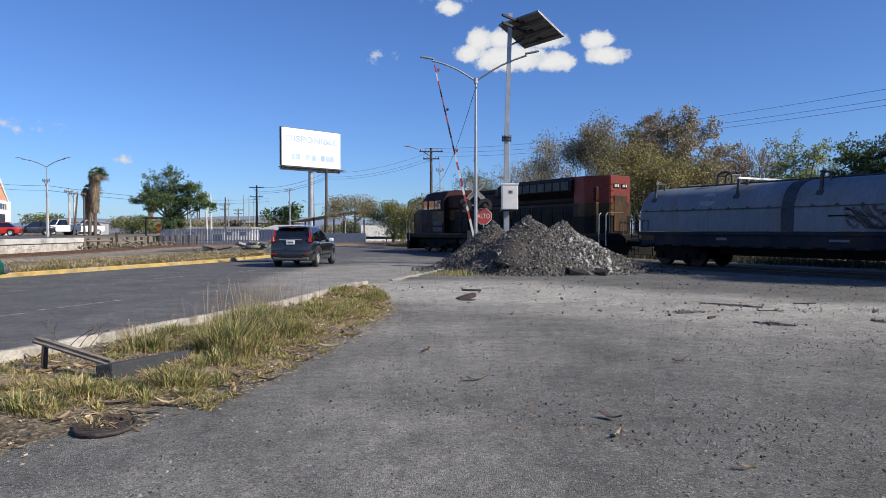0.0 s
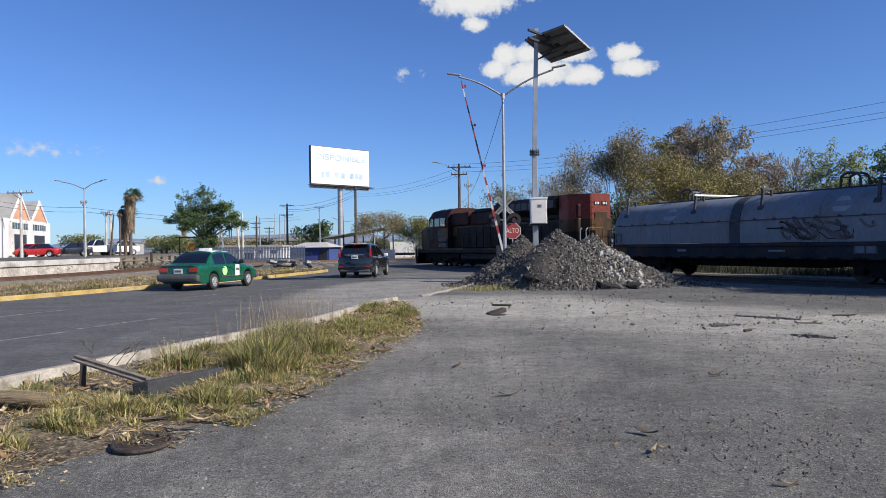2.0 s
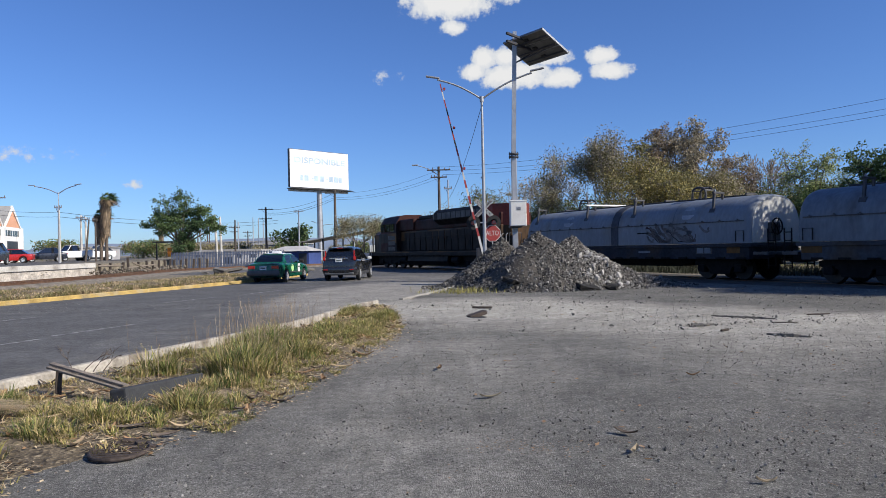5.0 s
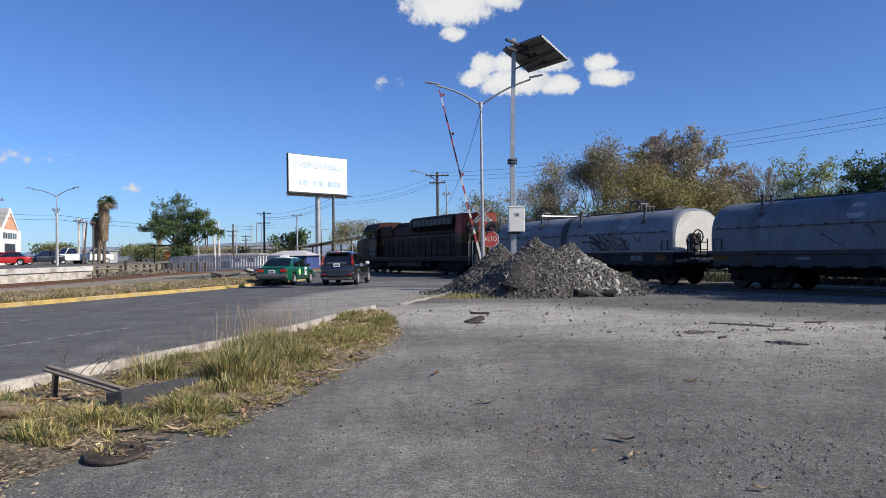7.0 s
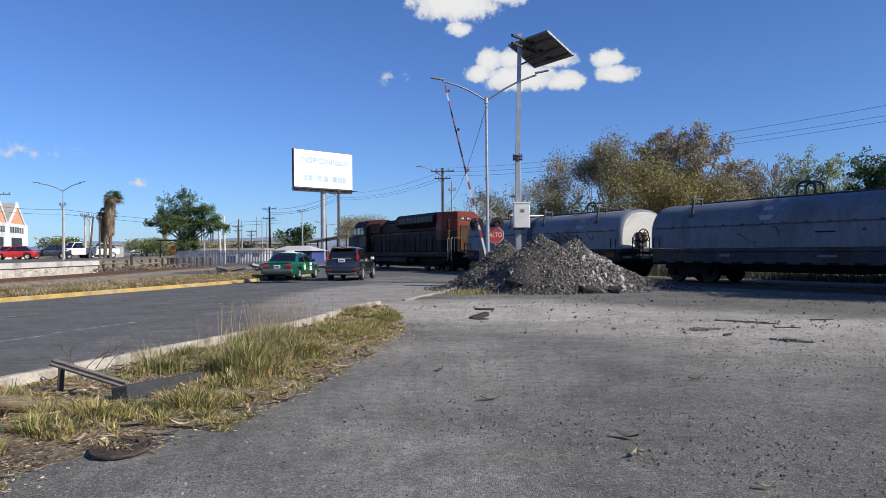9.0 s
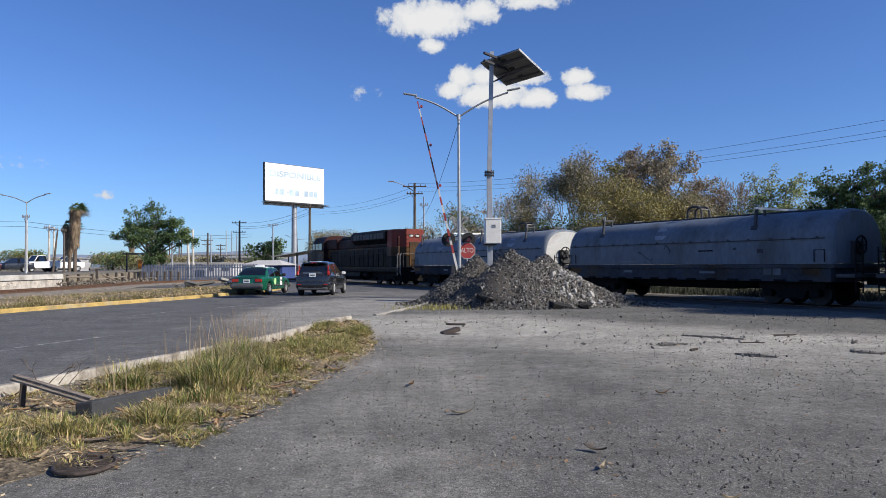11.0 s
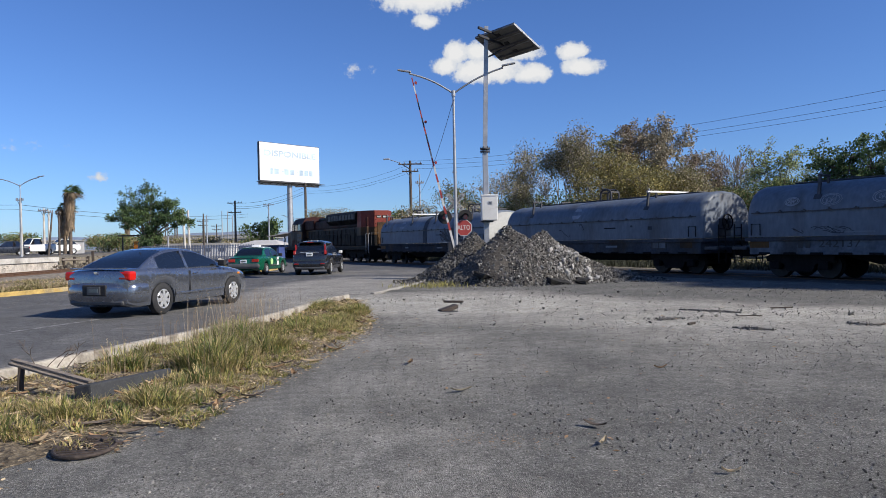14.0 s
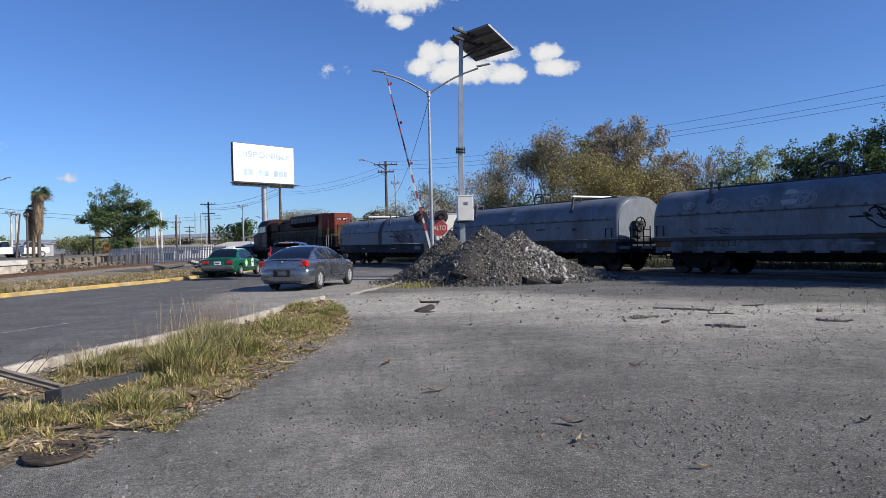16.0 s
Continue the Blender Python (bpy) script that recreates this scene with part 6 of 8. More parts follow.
        part("lamp_head", bm, M["galv"], e)
    return e


utility_pole(-1.3, 77.0, 10.6, ((10.2, 2.6), (9.4, 1.8)), "dark wooden pole with crossarms and a lamp arm", r=0.16, lamp=(-2.6, 1.2, 9.6))
utility_pole(-0.3, 78.0, 9.2, ((8.2, 0.9),), "thin pale pole beside the wooden pole", r=0.09, key="galv")
utility_pole(21.8, 62.0, 10.6, ((10.4, 1.6),), "wooden power pole half hidden by trees", r=0.12)
utility_pole(-16.9, 101.0, 10.4, ((9.9, 2.8),), "dark wooden pole beside the billboard", r=0.2)
utility_pole(-32.1, 120.0, 9.3, ((8.9, 2.5), (7.3, 2.2)), "distant wooden pole with two crossarms", r=0.18)
utility_pole(-24.2, 110.0, 8.1, ((7.9, 1.6),), "pole with floodlights on its crossarm", r=0.11, key="galv")
for x, y, h, lx in ((-36.2, 130, 8.0, 0), (-35.3, 130, 7.2, 0), (-37.8, 132, 8.2, 0), (-30.8, 100, 6.0, 0), (-34.5, 95, 6.4, 0.0)):
    utility_pole(x, y, h, (), "slim grey distant lamp pole", r=0.09, key="galv")
utility_pole(-28.8, 85, 6.2, (), "one of two pale concrete posts", r=0.14, key="concrete", lean=(-0.25, 0))
utility_pole(-28.3, 85, 6.0, (), "one of two pale concrete posts", r=0.14, key="concrete", lean=(-0.1, 0))
utility_pole(-25.0, 80, 5.3, (), "plain dark post beyond the spur track", r=0.1)
utility_pole(-37.7, 71, 4.3, (), "leaning dark wooden post", z0=0.9, r=0.09, lean=(0.45, 0))
utility_pole(-36.6, 71, 4.4, ((4.2, 0.5),), "dark wooden post on the terrace", z0=0.9, r=0.09)
utility_pole(-46.5, 70, 7.0, ((6.7, 2.8),), "concrete power pole by the white building", z0=0.9, r=0.13, key="concrete")
utility_pole(-43.2, 76, 6.2, ((6.0, 0.8),), "concrete power pole by the white building", z0=0.9, r=0.13, key="concrete")
utility_pole(-47.2, 88, 5.8, ((5.5, 1.2),), "concrete power pole with fittings", z0=0.9, r=0.13, key="concrete")
utility_pole(-46.6, 88, 5.6, ((5.3, 1.2),), "concrete power pole with fittings", z0=0.9, r=0.13, key="concrete")
utility_pole(-52.9, 74, 8.4, ((8.2, 0.8),), "tall pale pole before the white building", z0=0.9, r=0.12, key="concrete")
for x, y, h in ((-47, 150, 6.5), (-56, 160, 8), (-60, 170, 9.5), (-66, 180, 8.5), (-50, 170, 6), (-73, 185, 8)):
    utility_pole(x, y, h, ((h - 0.4, 2.4), (h - 1.3, 2.0)), "far wooden power pole along the street", z0=0.9, r=0.15)
street_lamp(-35.25, 62.0, 6.2, (-2.6, 0, 0.85), (1.95, 0, 0.85), "slim double-armed street lamp on the terrace", z0=0.95, r=0.05)
street_lamp(-13.8, 98.0, 5.4, (-2.6, 0, 1.1), (3.2, 0, 1.2), "far grey double-armed street lamp", r=0.08)
street_lamp(-22.5, 120.0, 5.8, (-1.6, 0, 0.9), (1.6, 0, 0.3), "far grey double-armed street lamp", r=0.08)


def wire(a, b, sag, label="black overhead wire between wooden poles", r=0.012):
    a, b = Vector(a), Vector(b)
    bm = bmesh.new()
    pts = [a.lerp(b, t) - Vector((0, 0, sag * 4 * t * (1 - t))) for t in [k / 14 for k in range(15)]]
    pipe(bm, pts, r, 4)
    tagged(part("wire", bm, M["black"]), label, "wire", "overhead wires")


for dz, dx in ((11.15, -0.9), (10.75, 0.9), (10.3, 0.6)):
    wire((21.8 + dx, 62, dz), (45.0 + dx, 19.0, dz + 0.5), 0.5)
    wire((21.8 + dx, 62, dz), (-1.3 + dx * 0.8, 77, dz - 0.6), 0.6)
for z in (10.2, 9.6, 9.3):
    wire((-1.3, 77, z), (-16.9, 101, z - 0.3), 0.7)
    wire((-16.9, 101, z - 0.3), (-32.1, 120, z - 1.3), 0.7, r=0.02)
wire((1.42, 30.2, 7.7), (-1.3, 77, 6.5), 1.4, "thin sagging cable from the lamp post")
for z in (5.2, 4.8):
    wire((-9, 92, z), (6, 70, z - 0.4), 0.5, r=0.02)
for z in (6.4, 5.9):
    wire((-52.9, 74, z + 0.9), (-43.2, 76, z), 0.3, r=0.015)
    wire((-43.2, 76, z), (-30, 120, z + 0.6), 0.8, r=0.02)


# ---- vegetation ----
def grow(rng, bm_segs, p, d, length, r, depth, spread, shrink, tips):
    """A limb of three bent pieces that forks at its end."""
    q = p
    for k in range(3):
        d = (d + Vector((rng.gauss(0, 0.12), rng.gauss(0, 0.12), rng.gauss(0.04, 0.08)))).normalized()
        n = q + d * length / 3
        bm_segs.append((q, n, r * (1 - 0.15 * k), r * (1 - 0.15 * (k + 1))))
        q = n
        if depth <= 2:
            tips.append(q.copy())
    if depth == 0:
        tips.append(q.copy())
        return
    for k in range(rng.choice((2, 3, 3))):
        a = rng.uniform(0, 6.28)
        side = d.orthogonal().normalized()
        side.rotate(Matrix.Rotation(a, 3, d))
        nd = (d + side * spread * rng.uniform(0.6, 1.2)).normalized()
        grow(rng, bm_segs, q, nd, length * shrink * rng.uniform(0.8, 1.15), r * 0.62, depth - 1, spread, shrink, tips)


def tubes_mesh(segs, sides):
    V, Fs = [], []
    for p, q, r0, r1 in segs:
        m = (q - p).to_track_quat("Z", "Y").to_matrix()
        n = len(V)
        for c, r in ((p, r0), (q, r1)):
            for k in range(sides):
                a = 6.28319 * k / sides
                V.append(tuple(c + m @ Vector((math.cos(a) * r, math.sin(a) * r, 0))))
        for k in range(sides):
            Fs.append((n + k, n + (k + 1) % sides, n + sides + (k + 1) % sides, n + sides + k))
    return V, Fs


def leaf_cloud(rng, centres, per, radius, size, flat=1.0):
    """Small four-cornered leaves round the centres."""
    C = np.array([tuple(c) for c in centres])
    n = len(C) * per
    P = np.repeat(C, per, 0) + np.clip(rng.normal(0, 1, (n, 3)), -1.3, 1.3) * np.array(radius)
    A = rng.normal(0, 1, (n, 3))
    A /= np.linalg.norm(A, axis=1)[:, None]
    B = rng.normal(0, 1, (n, 3))
    B -= A * (A * B).sum(1)[:, None]
    B /= np.linalg.norm(B, axis=1)[:, None]
    s = size * rng.uniform(0.6, 1.4, (n, 1))
    A, B = A * s * (1, 1, flat), B * s * 0.55 * (1, 1, flat)
    V = np.stack([P - A, P + B, P + A, P - B], 1).reshape(-1, 3)
    return V.tolist(), [(4 * i, 4 * i + 1, 4 * i + 2, 4 * i + 3) for i in range(n)]


def tree(x, y, height, spread, leaf, label, seed, z0=0.0, trunk=0.16, leaves=14, size=0.14, depth=4, clump=0.45, bare=False, name="tree", trunk_frac=0.25, low=0.0, lean=0.0, twiggy=False):
    rng, nrg = random.Random(seed), np.random.default_rng(seed)
    e = anchor(name, label, name, x, y, z0)
    segs, tips = [], []
    h0 = height * trunk_frac
    top = Vector((lean, 0, h0))
    segs.append((Vector((0, 0, -0.1)), top * 0.5, trunk * 1.3, trunk))
    segs.append((top * 0.5, top, trunk, trunk * 0.85))
    n = 5 if bare or name == "shrub" else 4
    for k in range(n):
        a = 6.28 * k / n + rng.uniform(-0.4, 0.4)
        d = Vector((math.cos(a) * 0.75, math.sin(a) * 0.75, 1.0)).normalized()
        grow(rng, segs, top, d, 1.0, trunk * 0.55, depth - 1, 0.62, 0.78, tips)
    # fit the limbs to the tree's height and width
    P = np.array([tuple(t) for t in tips])
    zmax, rmax = P[:, 2].max() - h0, np.percentile(np.abs(P[:, :2] - (lean, 0)), 93)
    fz, fr = (height - h0 - clump * 0.6) / zmax, (spread - clump * 0.5) / rmax
    def warp(v):
        if v.z <= h0:
            return v
        return Vector((lean + (v.x - lean) * fr, v.y * fr, h0 + (v.z - h0) * fz))
    V, Fs = tubes_mesh([(warp(a), warp(b), r0, r1) for a, b, r0, r1 in segs[:2]], 10)
    raw("trunk", V, Fs, M["bark"], e, smooth=True)
    V, Fs = tubes_mesh([(warp(a), warp(b), max(r0, 0.02 if twiggy or bare else 0.012), max(r1, 0.014 if twiggy or bare else 0.010)) for a, b, r0, r1 in segs[2:]], 4)
    raw("branching", V, Fs, M["twig"] if bare or twiggy else M["bark"], e)
    if not bare or leaves:
        pts = [warp(t) for t in tips if rng.random() < 0.9]
        if low:
            pts += [Vector((rng.uniform(-1, 1) * spread * 0.8, rng.uniform(-1, 1) * spread * 0.6, rng.uniform(0.3, low))) for _ in range(int(low * 14))]
        half = len(pts) // 2
        rng.shuffle(pts)
        keys = leaf if isinstance(leaf, tuple) else (leaf, leaf)
        for key, grp in ((keys[0], pts[:half]), (keys[1], pts[half:])):
            V, Fs = leaf_cloud(nrg, grp, leaves, (clump, clump, clump * 0.75), size)
            raw("crown", V, Fs, M[key], e)
    return e


def crown_clumps(seed, h, w, low, n, r):
    """Clump centres over an uneven crown: (x, y, z, radius)."""
    rng = random.Random(seed)
    out = []
    for k in range(n):
        a, u = 2.399963 * k + rng.uniform(-0.3, 0.3), (k + 0.5) / n
        z = low + (h - low - r * 0.8) * u ** 0.8
        wide = w * math.sin(math.pi * (0.16 + 0.70 * u)) ** 0.7 * rng.uniform(0.45, 1.0)
        out.append((wide * math.cos(a), wide * math.sin(a), z + rng.uniform(-0.4, 0.4), r * rng.uniform(0.65, 1.2)))
    return out


def clumped_tree(x, y, clumps, leaf, label, seed, z0=0.0, trunk=0.2, fork=1.6, twigs=16, per=11, size=0.085, wood="bark"):
    """A tree whose limbs bend out to separate clumps of leafy twigs, with gaps between them."""
    rng, nrg = random.Random(seed), np.random.default_rng(seed)
    e = anchor("tree", label, "tree", x, y, z0)
    cx = sum(c[0] for c in clumps) / len(clumps) * 0.35
    top = Vector((cx, 0, fork))
    mid = Vector((cx * 0.3 + rng.uniform(-0.1, 0.1), 0, fork * 0.5))
    V, Fs = tubes_mesh([(Vector((0, 0, -0.1)), mid, trunk * 1.35, trunk * 1.05), (mid, top, trunk * 1.05, trunk * 0.9)], 10)
    raw("trunk", V, Fs, M["bark"], e, smooth=True)
    segs, sprays = [], ([], [])
    for px, py, pz, r in clumps:
        c = Vector((px, py, pz))
        bend = top.lerp(c, 0.5) + Vector((rng.uniform(-0.3, 0.3), rng.uniform(-0.3, 0.3), 0.10 * (c - top).length))
        P = [top.lerp(bend, t).lerp(bend.lerp(c, t), t) for t in (0, 0.2, 0.4, 0.6, 0.8, 1.0)]
        for k in range(5):
            segs.append((P[k], P[k + 1], trunk * (0.5 - 0.09 * k), trunk * (0.41 - 0.09 * k) + 0.01))
        tone = sprays[0 if rng.random() < 0.5 else 1]
        for k in range(twigs):
            start = P[rng.choice((3, 4, 5, 5))]
            d = Vector((rng.gauss(0, 1), rng.gauss(0, 1), rng.gauss(0.25, 0.8))).normalized()
            q = start + d * r * rng.uniform(0.45, 0.65)
            d2 = (d + Vector((rng.gauss(0, 0.3), rng.gauss(0, 0.3), rng.gauss(0, 0.3)))).normalized()
            tip = q + d2 * r * rng.uniform(0.35, 0.6)
            segs += [(start, q, 0.024, 0.016), (q, tip, 0.016, 0.008)]
            tone += [start.lerp(q, 0.7), q, q.lerp(tip, 0.5), tip]
    V, Fs = tubes_mesh(segs, 4)
    raw("branching", V, Fs, M[wood], e)
    for key, pts in zip(leaf, sprays):
        if pts:
            V, Fs = leaf_cloud(nrg, pts, per, (0.20, 0.20, 0.15), size)
            raw("crown", V, Fs, M[key], e)
    return e


def build_trees():
    # behind the railway
    tree(10.4, 50, 9.9, 3.5, ("leaf_tan", "leaf_olive"), "half-bare tree with tan and olive leaves", 1, leaves=8, size=0.06, depth=6, clump=0.40, low=5, twiggy=True, trunk_frac=0.1)
    clumped_tree(19.2, 58, crown_clumps(2, 12.0, 4.4, 3.0, 26, 1.35), ("leaf_brown", "leaf_tan"), "tall tree with dry brown leaves", 2, trunk=0.22, fork=2.6, twigs=20, per=17, size=0.085)
    clumped_tree(15.8, 57, crown_clumps(12, 10.4, 2.4, 2.5, 13, 1.1), ("leaf_brown", "leaf_olive"), "tree with dry brown leaves", 12, fork=2.4, per=13)
    tree(13.6, 47, 7.6, 3.4, ("leaf_olive", "leaf_yellow"), "bushy tree with olive and yellow leaves", 3, leaves=10, size=0.065, depth=6, clump=0.5, low=4, twiggy=True)
    tree(16.8, 48, 6.6, 2.6, ("leaf_olive", "leaf_tan"), "bushy tree with olive leaves", 13, leaves=18, size=0.065, depth=5, clump=0.5, low=4, twiggy=True)
    clumped_tree(22.0, 54, crown_clumps(4, 8.0, 2.6, 2.2, 15, 1.0), ("leaf_brown", "leaf_tan"), "small tree with brown leaves", 4, trunk=0.15, per=14, size=0.075)
    tree(26.2, 58, 9.6, 3.2, "leaf_tan", "bare grey tree without leaves", 5, leaves=0, depth=6, bare=True)
    tree(24.8, 53, 5.2, 2.6, ("leaf_olive", "leaf_green"), "low tree with olive leaves", 14, leaves=34, size=0.07, depth=4, clump=0.5, low=4)
    clumped_tree(26.2, 51, crown_clumps(6, 8.5, 2.9, 1.8, 20, 1.15), ("leaf_light", "leaf_light"), "feathery tree with light green leaves", 6, trunk=0.15, per=12, size=0.075)
    clumped_tree(28.4, 46.5, crown_clumps(7, 8.0, 2.3, 1.2, 18, 1.1), ("leaf_dark", "leaf_green"), "dense tree with dark green leaves", 7, per=13, size=0.095)
    clumped_tree(31.6, 45.5, crown_clumps(8, 9.2, 2.7, 1.2, 22, 1.2), ("leaf_dark", "leaf_green"), "dense tree with dark green leaves", 8, per=13, size=0.095)
    clumped_tree(35.5, 44, crown_clumps(9, 10.4, 3.3, 1.2, 26, 1.3), ("leaf_dark", "leaf_dark"), "dense tree with dark green leaves", 9, per=13, size=0.095)
    clumped_tree(38.5, 38, crown_clumps(10, 9.0, 3.0, 1.2, 22, 1.2), ("leaf_dark", "leaf_green"), "dense tree with dark green leaves", 10, per=13, size=0.095)
    # trees beside the railway that shade the cars as they pass
    for k, (x, y, h, w) in enumerate(((20.9, 20.4, 9.6, 3.0), (24.6, 23.4, 10.6, 3.2), (22.8, 15.6, 9.4, 3.2), (26.5, 18.5, 10.5, 3.2))):
        tree(x, y, h, w, ("leaf_dark", "leaf_green"), "dense tree with dark green leaves", 80 + k, leaves=120, size=0.085, depth=4, clump=0.65, low=4)
    tree(6.8, 60, 7.8, 2.6, ("leaf_tan", "leaf_olive"), "thin half-bare tree with dry leaves", 15, leaves=2, size=0.06, twiggy=True, depth=5, clump=0.5, low=3)
    tree(9.2, 62, 8.6, 2.4, ("leaf_brown", "leaf_tan"), "thin half-bare tree with dry leaves", 16, leaves=3, size=0.06, twiggy=True, depth=5, clump=0.5, low=3)
    tree(2.6, 64, 7.2, 2.8, ("leaf_green", "leaf_olive"), "thin tree with sparse green leaves", 17, leaves=4, size=0.07, twiggy=True, depth=5, clump=0.5, low=3)
    tree(-0.4, 68, 5.6, 2.0, ("leaf_olive", "leaf_tan"), "thin half-bare shrub by the railway", 18, leaves=9, size=0.07, twiggy=True, depth=4, clump=0.5, low=2)
    k = 30
    for x, y, h, w in ((5, 55, 4.5, 2.4), (8, 54, 5, 2.5), (11.5, 53, 5.2, 2.6), (19.6, 51, 5.4, 2.4), (22.6, 49, 5.0, 2.4), (25.5, 47, 5.0, 2.3), (29.8, 43.5, 5.2, 2.3), (33.5, 41, 5.6, 2.4), (36.6, 36, 5.5, 2.6), (41, 33, 6.5, 3.0), (44, 28, 7, 3.2)):
        tree(x, y, h, w, (("leaf_olive", "leaf_tan"), ("leaf_green", "leaf_olive"), ("leaf_dark", "leaf_green"))[k % 3 if x < 28 else 2], "tangled roadside shrub behind the railway", k, leaves=44, size=0.075, depth=3, clump=0.6, twiggy=True, low=h * 0.7, name="shrub", trunk_frac=0.1, trunk=0.08)
        k += 1
    # left side and far side of the road
    clumped_tree(-29.4, 75, [(-0.2, 0.4, 6.5, 1.22), (-1.6, -0.3, 5.9, 1.12), (-2.8, 0.5, 4.8, 0.97), (-3.4, 0.0, 3.7, 0.82), (-2.2, -0.8, 4.1, 0.82), (-0.9, 0.9, 5.4, 1.12), (0.8, -0.5, 6.0, 1.12), (1.6, 0.6, 4.9, 1.02), (2.6, -0.2, 5.2, 0.82), (3.4, 0.3, 3.9, 0.82), (4.3, 0.0, 3.4, 0.71), (2.2, -0.7, 3.8, 0.82), (0.8, 0.8, 4.0, 1.02), (-0.8, -0.6, 3.9, 0.82), (0.4, -0.4, 2.6, 1.02), (-0.3, 0.5, 2.0, 0.92), (0.9, 0.4, 1.7, 0.92), (0.2, -0.6, 1.1, 0.71)],
                 ("leaf_dark", "leaf_green"), "spreading broad-leaved tree by the spur track", 29, z0=0.95, trunk=0.22, fork=1.3, twigs=18, per=13, size=0.10)
    tree(-11.4, 86, 6.0, 2.9, ("leaf_olive", "leaf_tan"), "rounded half-bare olive tree", 21, leaves=9, size=0.08, twiggy=True, depth=5, clump=0.5, low=2)
    tree(-6.0, 84, 5.0, 2.0, ("leaf_yellow", "leaf_green"), "yellow-green bush beside the road", 22, leaves=44, size=0.09, depth=3, clump=0.6, low=3, name="shrub", trunk_frac=0.1)
    tree(-3.6, 80, 4.0, 2.2, ("leaf_yellow", "leaf_green"), "yellow-green bush beside the road", 23, leaves=44, size=0.09, depth=3, clump=0.6, low=3, name="shrub", trunk_frac=0.1)
    tree(-26.5, 118, 6.0, 3.0, ("leaf_green", "leaf_dark"), "round green tree behind the fence", 24, leaves=22, size=0.2, depth=3, clump=0.7)
    for i, (x, y, h, w) in enumerate(((-38, 128, 4.6, 3.4), (-33, 140, 4.6, 4), (-45, 132, 3.4, 4), (-50, 112, 4.0, 3.6), (-45.5, 115, 3.6, 3.0), (-57, 138, 3.4, 4.5), (-70, 160, 4.5, 5), (-60, 105, 4.2, 3.0), (-21, 140, 3.6, 4), (-16, 130, 4.4, 3.0), (-52.5, 74, 3.4, 1.6))):
        tree(x, y, h * 0.72, w, (("leaf_olive", "leaf_tan"), ("leaf_green", "leaf_olive"))[i % 2], "dusty green tree in the distance", 50 + i, z0=0.9 if x < -40 else 0, leaves=16, size=0.16, depth=3, clump=0.7, low=1.4)


build_trees()


def palm(x, y, h, label, seed, z0):
    rng = random.Random(seed)
    e = anchor("palm_tree", label, "palm tree", x, y, z0, group="palms")
    bm = bmesh.new()
    tube(bm, (0, 0, -0.1), (0.1, 0, h * 0.9), 0.2, 0.17, 12)
    part("trunk", bm, M["bark"], e, smooth=True)
    V, Fs = [], []
    nr = np.random.default_rng(seed)
    for k in range(900):
        z = h * (0.42 + 0.5 * rng.random() ** 0.8)
        a, r = rng.uniform(0, 6.28), 0.24 + 0.36 * rng.random() * (z / h) ** 2
        p = Vector((r * math.cos(a), r * math.sin(a), z))
        q = p + Vector((math.cos(a) * 0.22, math.sin(a) * 0.22, -rng.uniform(0.5, 1.0)))
        s = Vector((-math.sin(a), math.cos(a), 0)) * rng.uniform(0.03, 0.09)
        n = len(V)
        V += [tuple(p - s), tuple(p + s), tuple(q + s * 0.4), tuple(q - s * 0.4)]
        Fs.append((n, n + 1, n + 2, n + 3))
    raw("skirt", V, Fs, M["skirt"], e, "shaggy skirt of dead brown fronds")
    for k in range(44):
        a, el = rng.uniform(0, 6.28), rng.uniform(-0.5, 1.3)
        V, Fs = [], []
        c = Vector((0.1, 0, h * 0.93))
        d = Vector((math.cos(a) * math.cos(el), math.sin(a) * math.cos(el), math.sin(el)))
        stem = c + d * 0.6
        # wind from one side bends the fan
        for j in range(17):
            f = (j - 8) / 8
            side = d.cross(Vector((0, 0, 1))).normalized()
            up = side.cross(d)
            tip = stem + (d * math.cos(f * 1.35) + side * math.sin(f * 1.35)) * rng.uniform(0.65, 0.95) + Vector((0.35, 0, -0.42))
            w = up * 0.01 + side * 0.07 * math.cos(f * 1.35) + d * 0.03 * math.sin(f)
            n = len(V)
            V += [tuple(stem - w), tuple(stem + w), tuple(tip)]
            Fs.append((n, n + 1, n + 2))
        n = len(V)
        s = Vector((0, 0, 0.02))
        V += [tuple(c - s), tuple(c + s), tuple(stem + s), tuple(stem - s)]
        Fs.append((n, n + 1, n + 2, n + 3))
        raw("frond", V, Fs, M["leaf_green"] if el > 0.0 else M["skirt"], e)


palm(-41.0, 82, 7.9, "fan palm with a skirt of dead fronds", 1, 0.9)
palm(-42.4, 83.5, 5.9, "shorter fan palm with a brown skirt", 2, 0.9)
palm(-5.3, 118, 6.6, "far fan palm behind the white wall", 3, 0)
palm(-4.2, 122, 7.0, "far fan palm behind the white wall", 4, 0)
palm(-63, 150, 7.0, "far fan palm along the street", 5, 0.9)


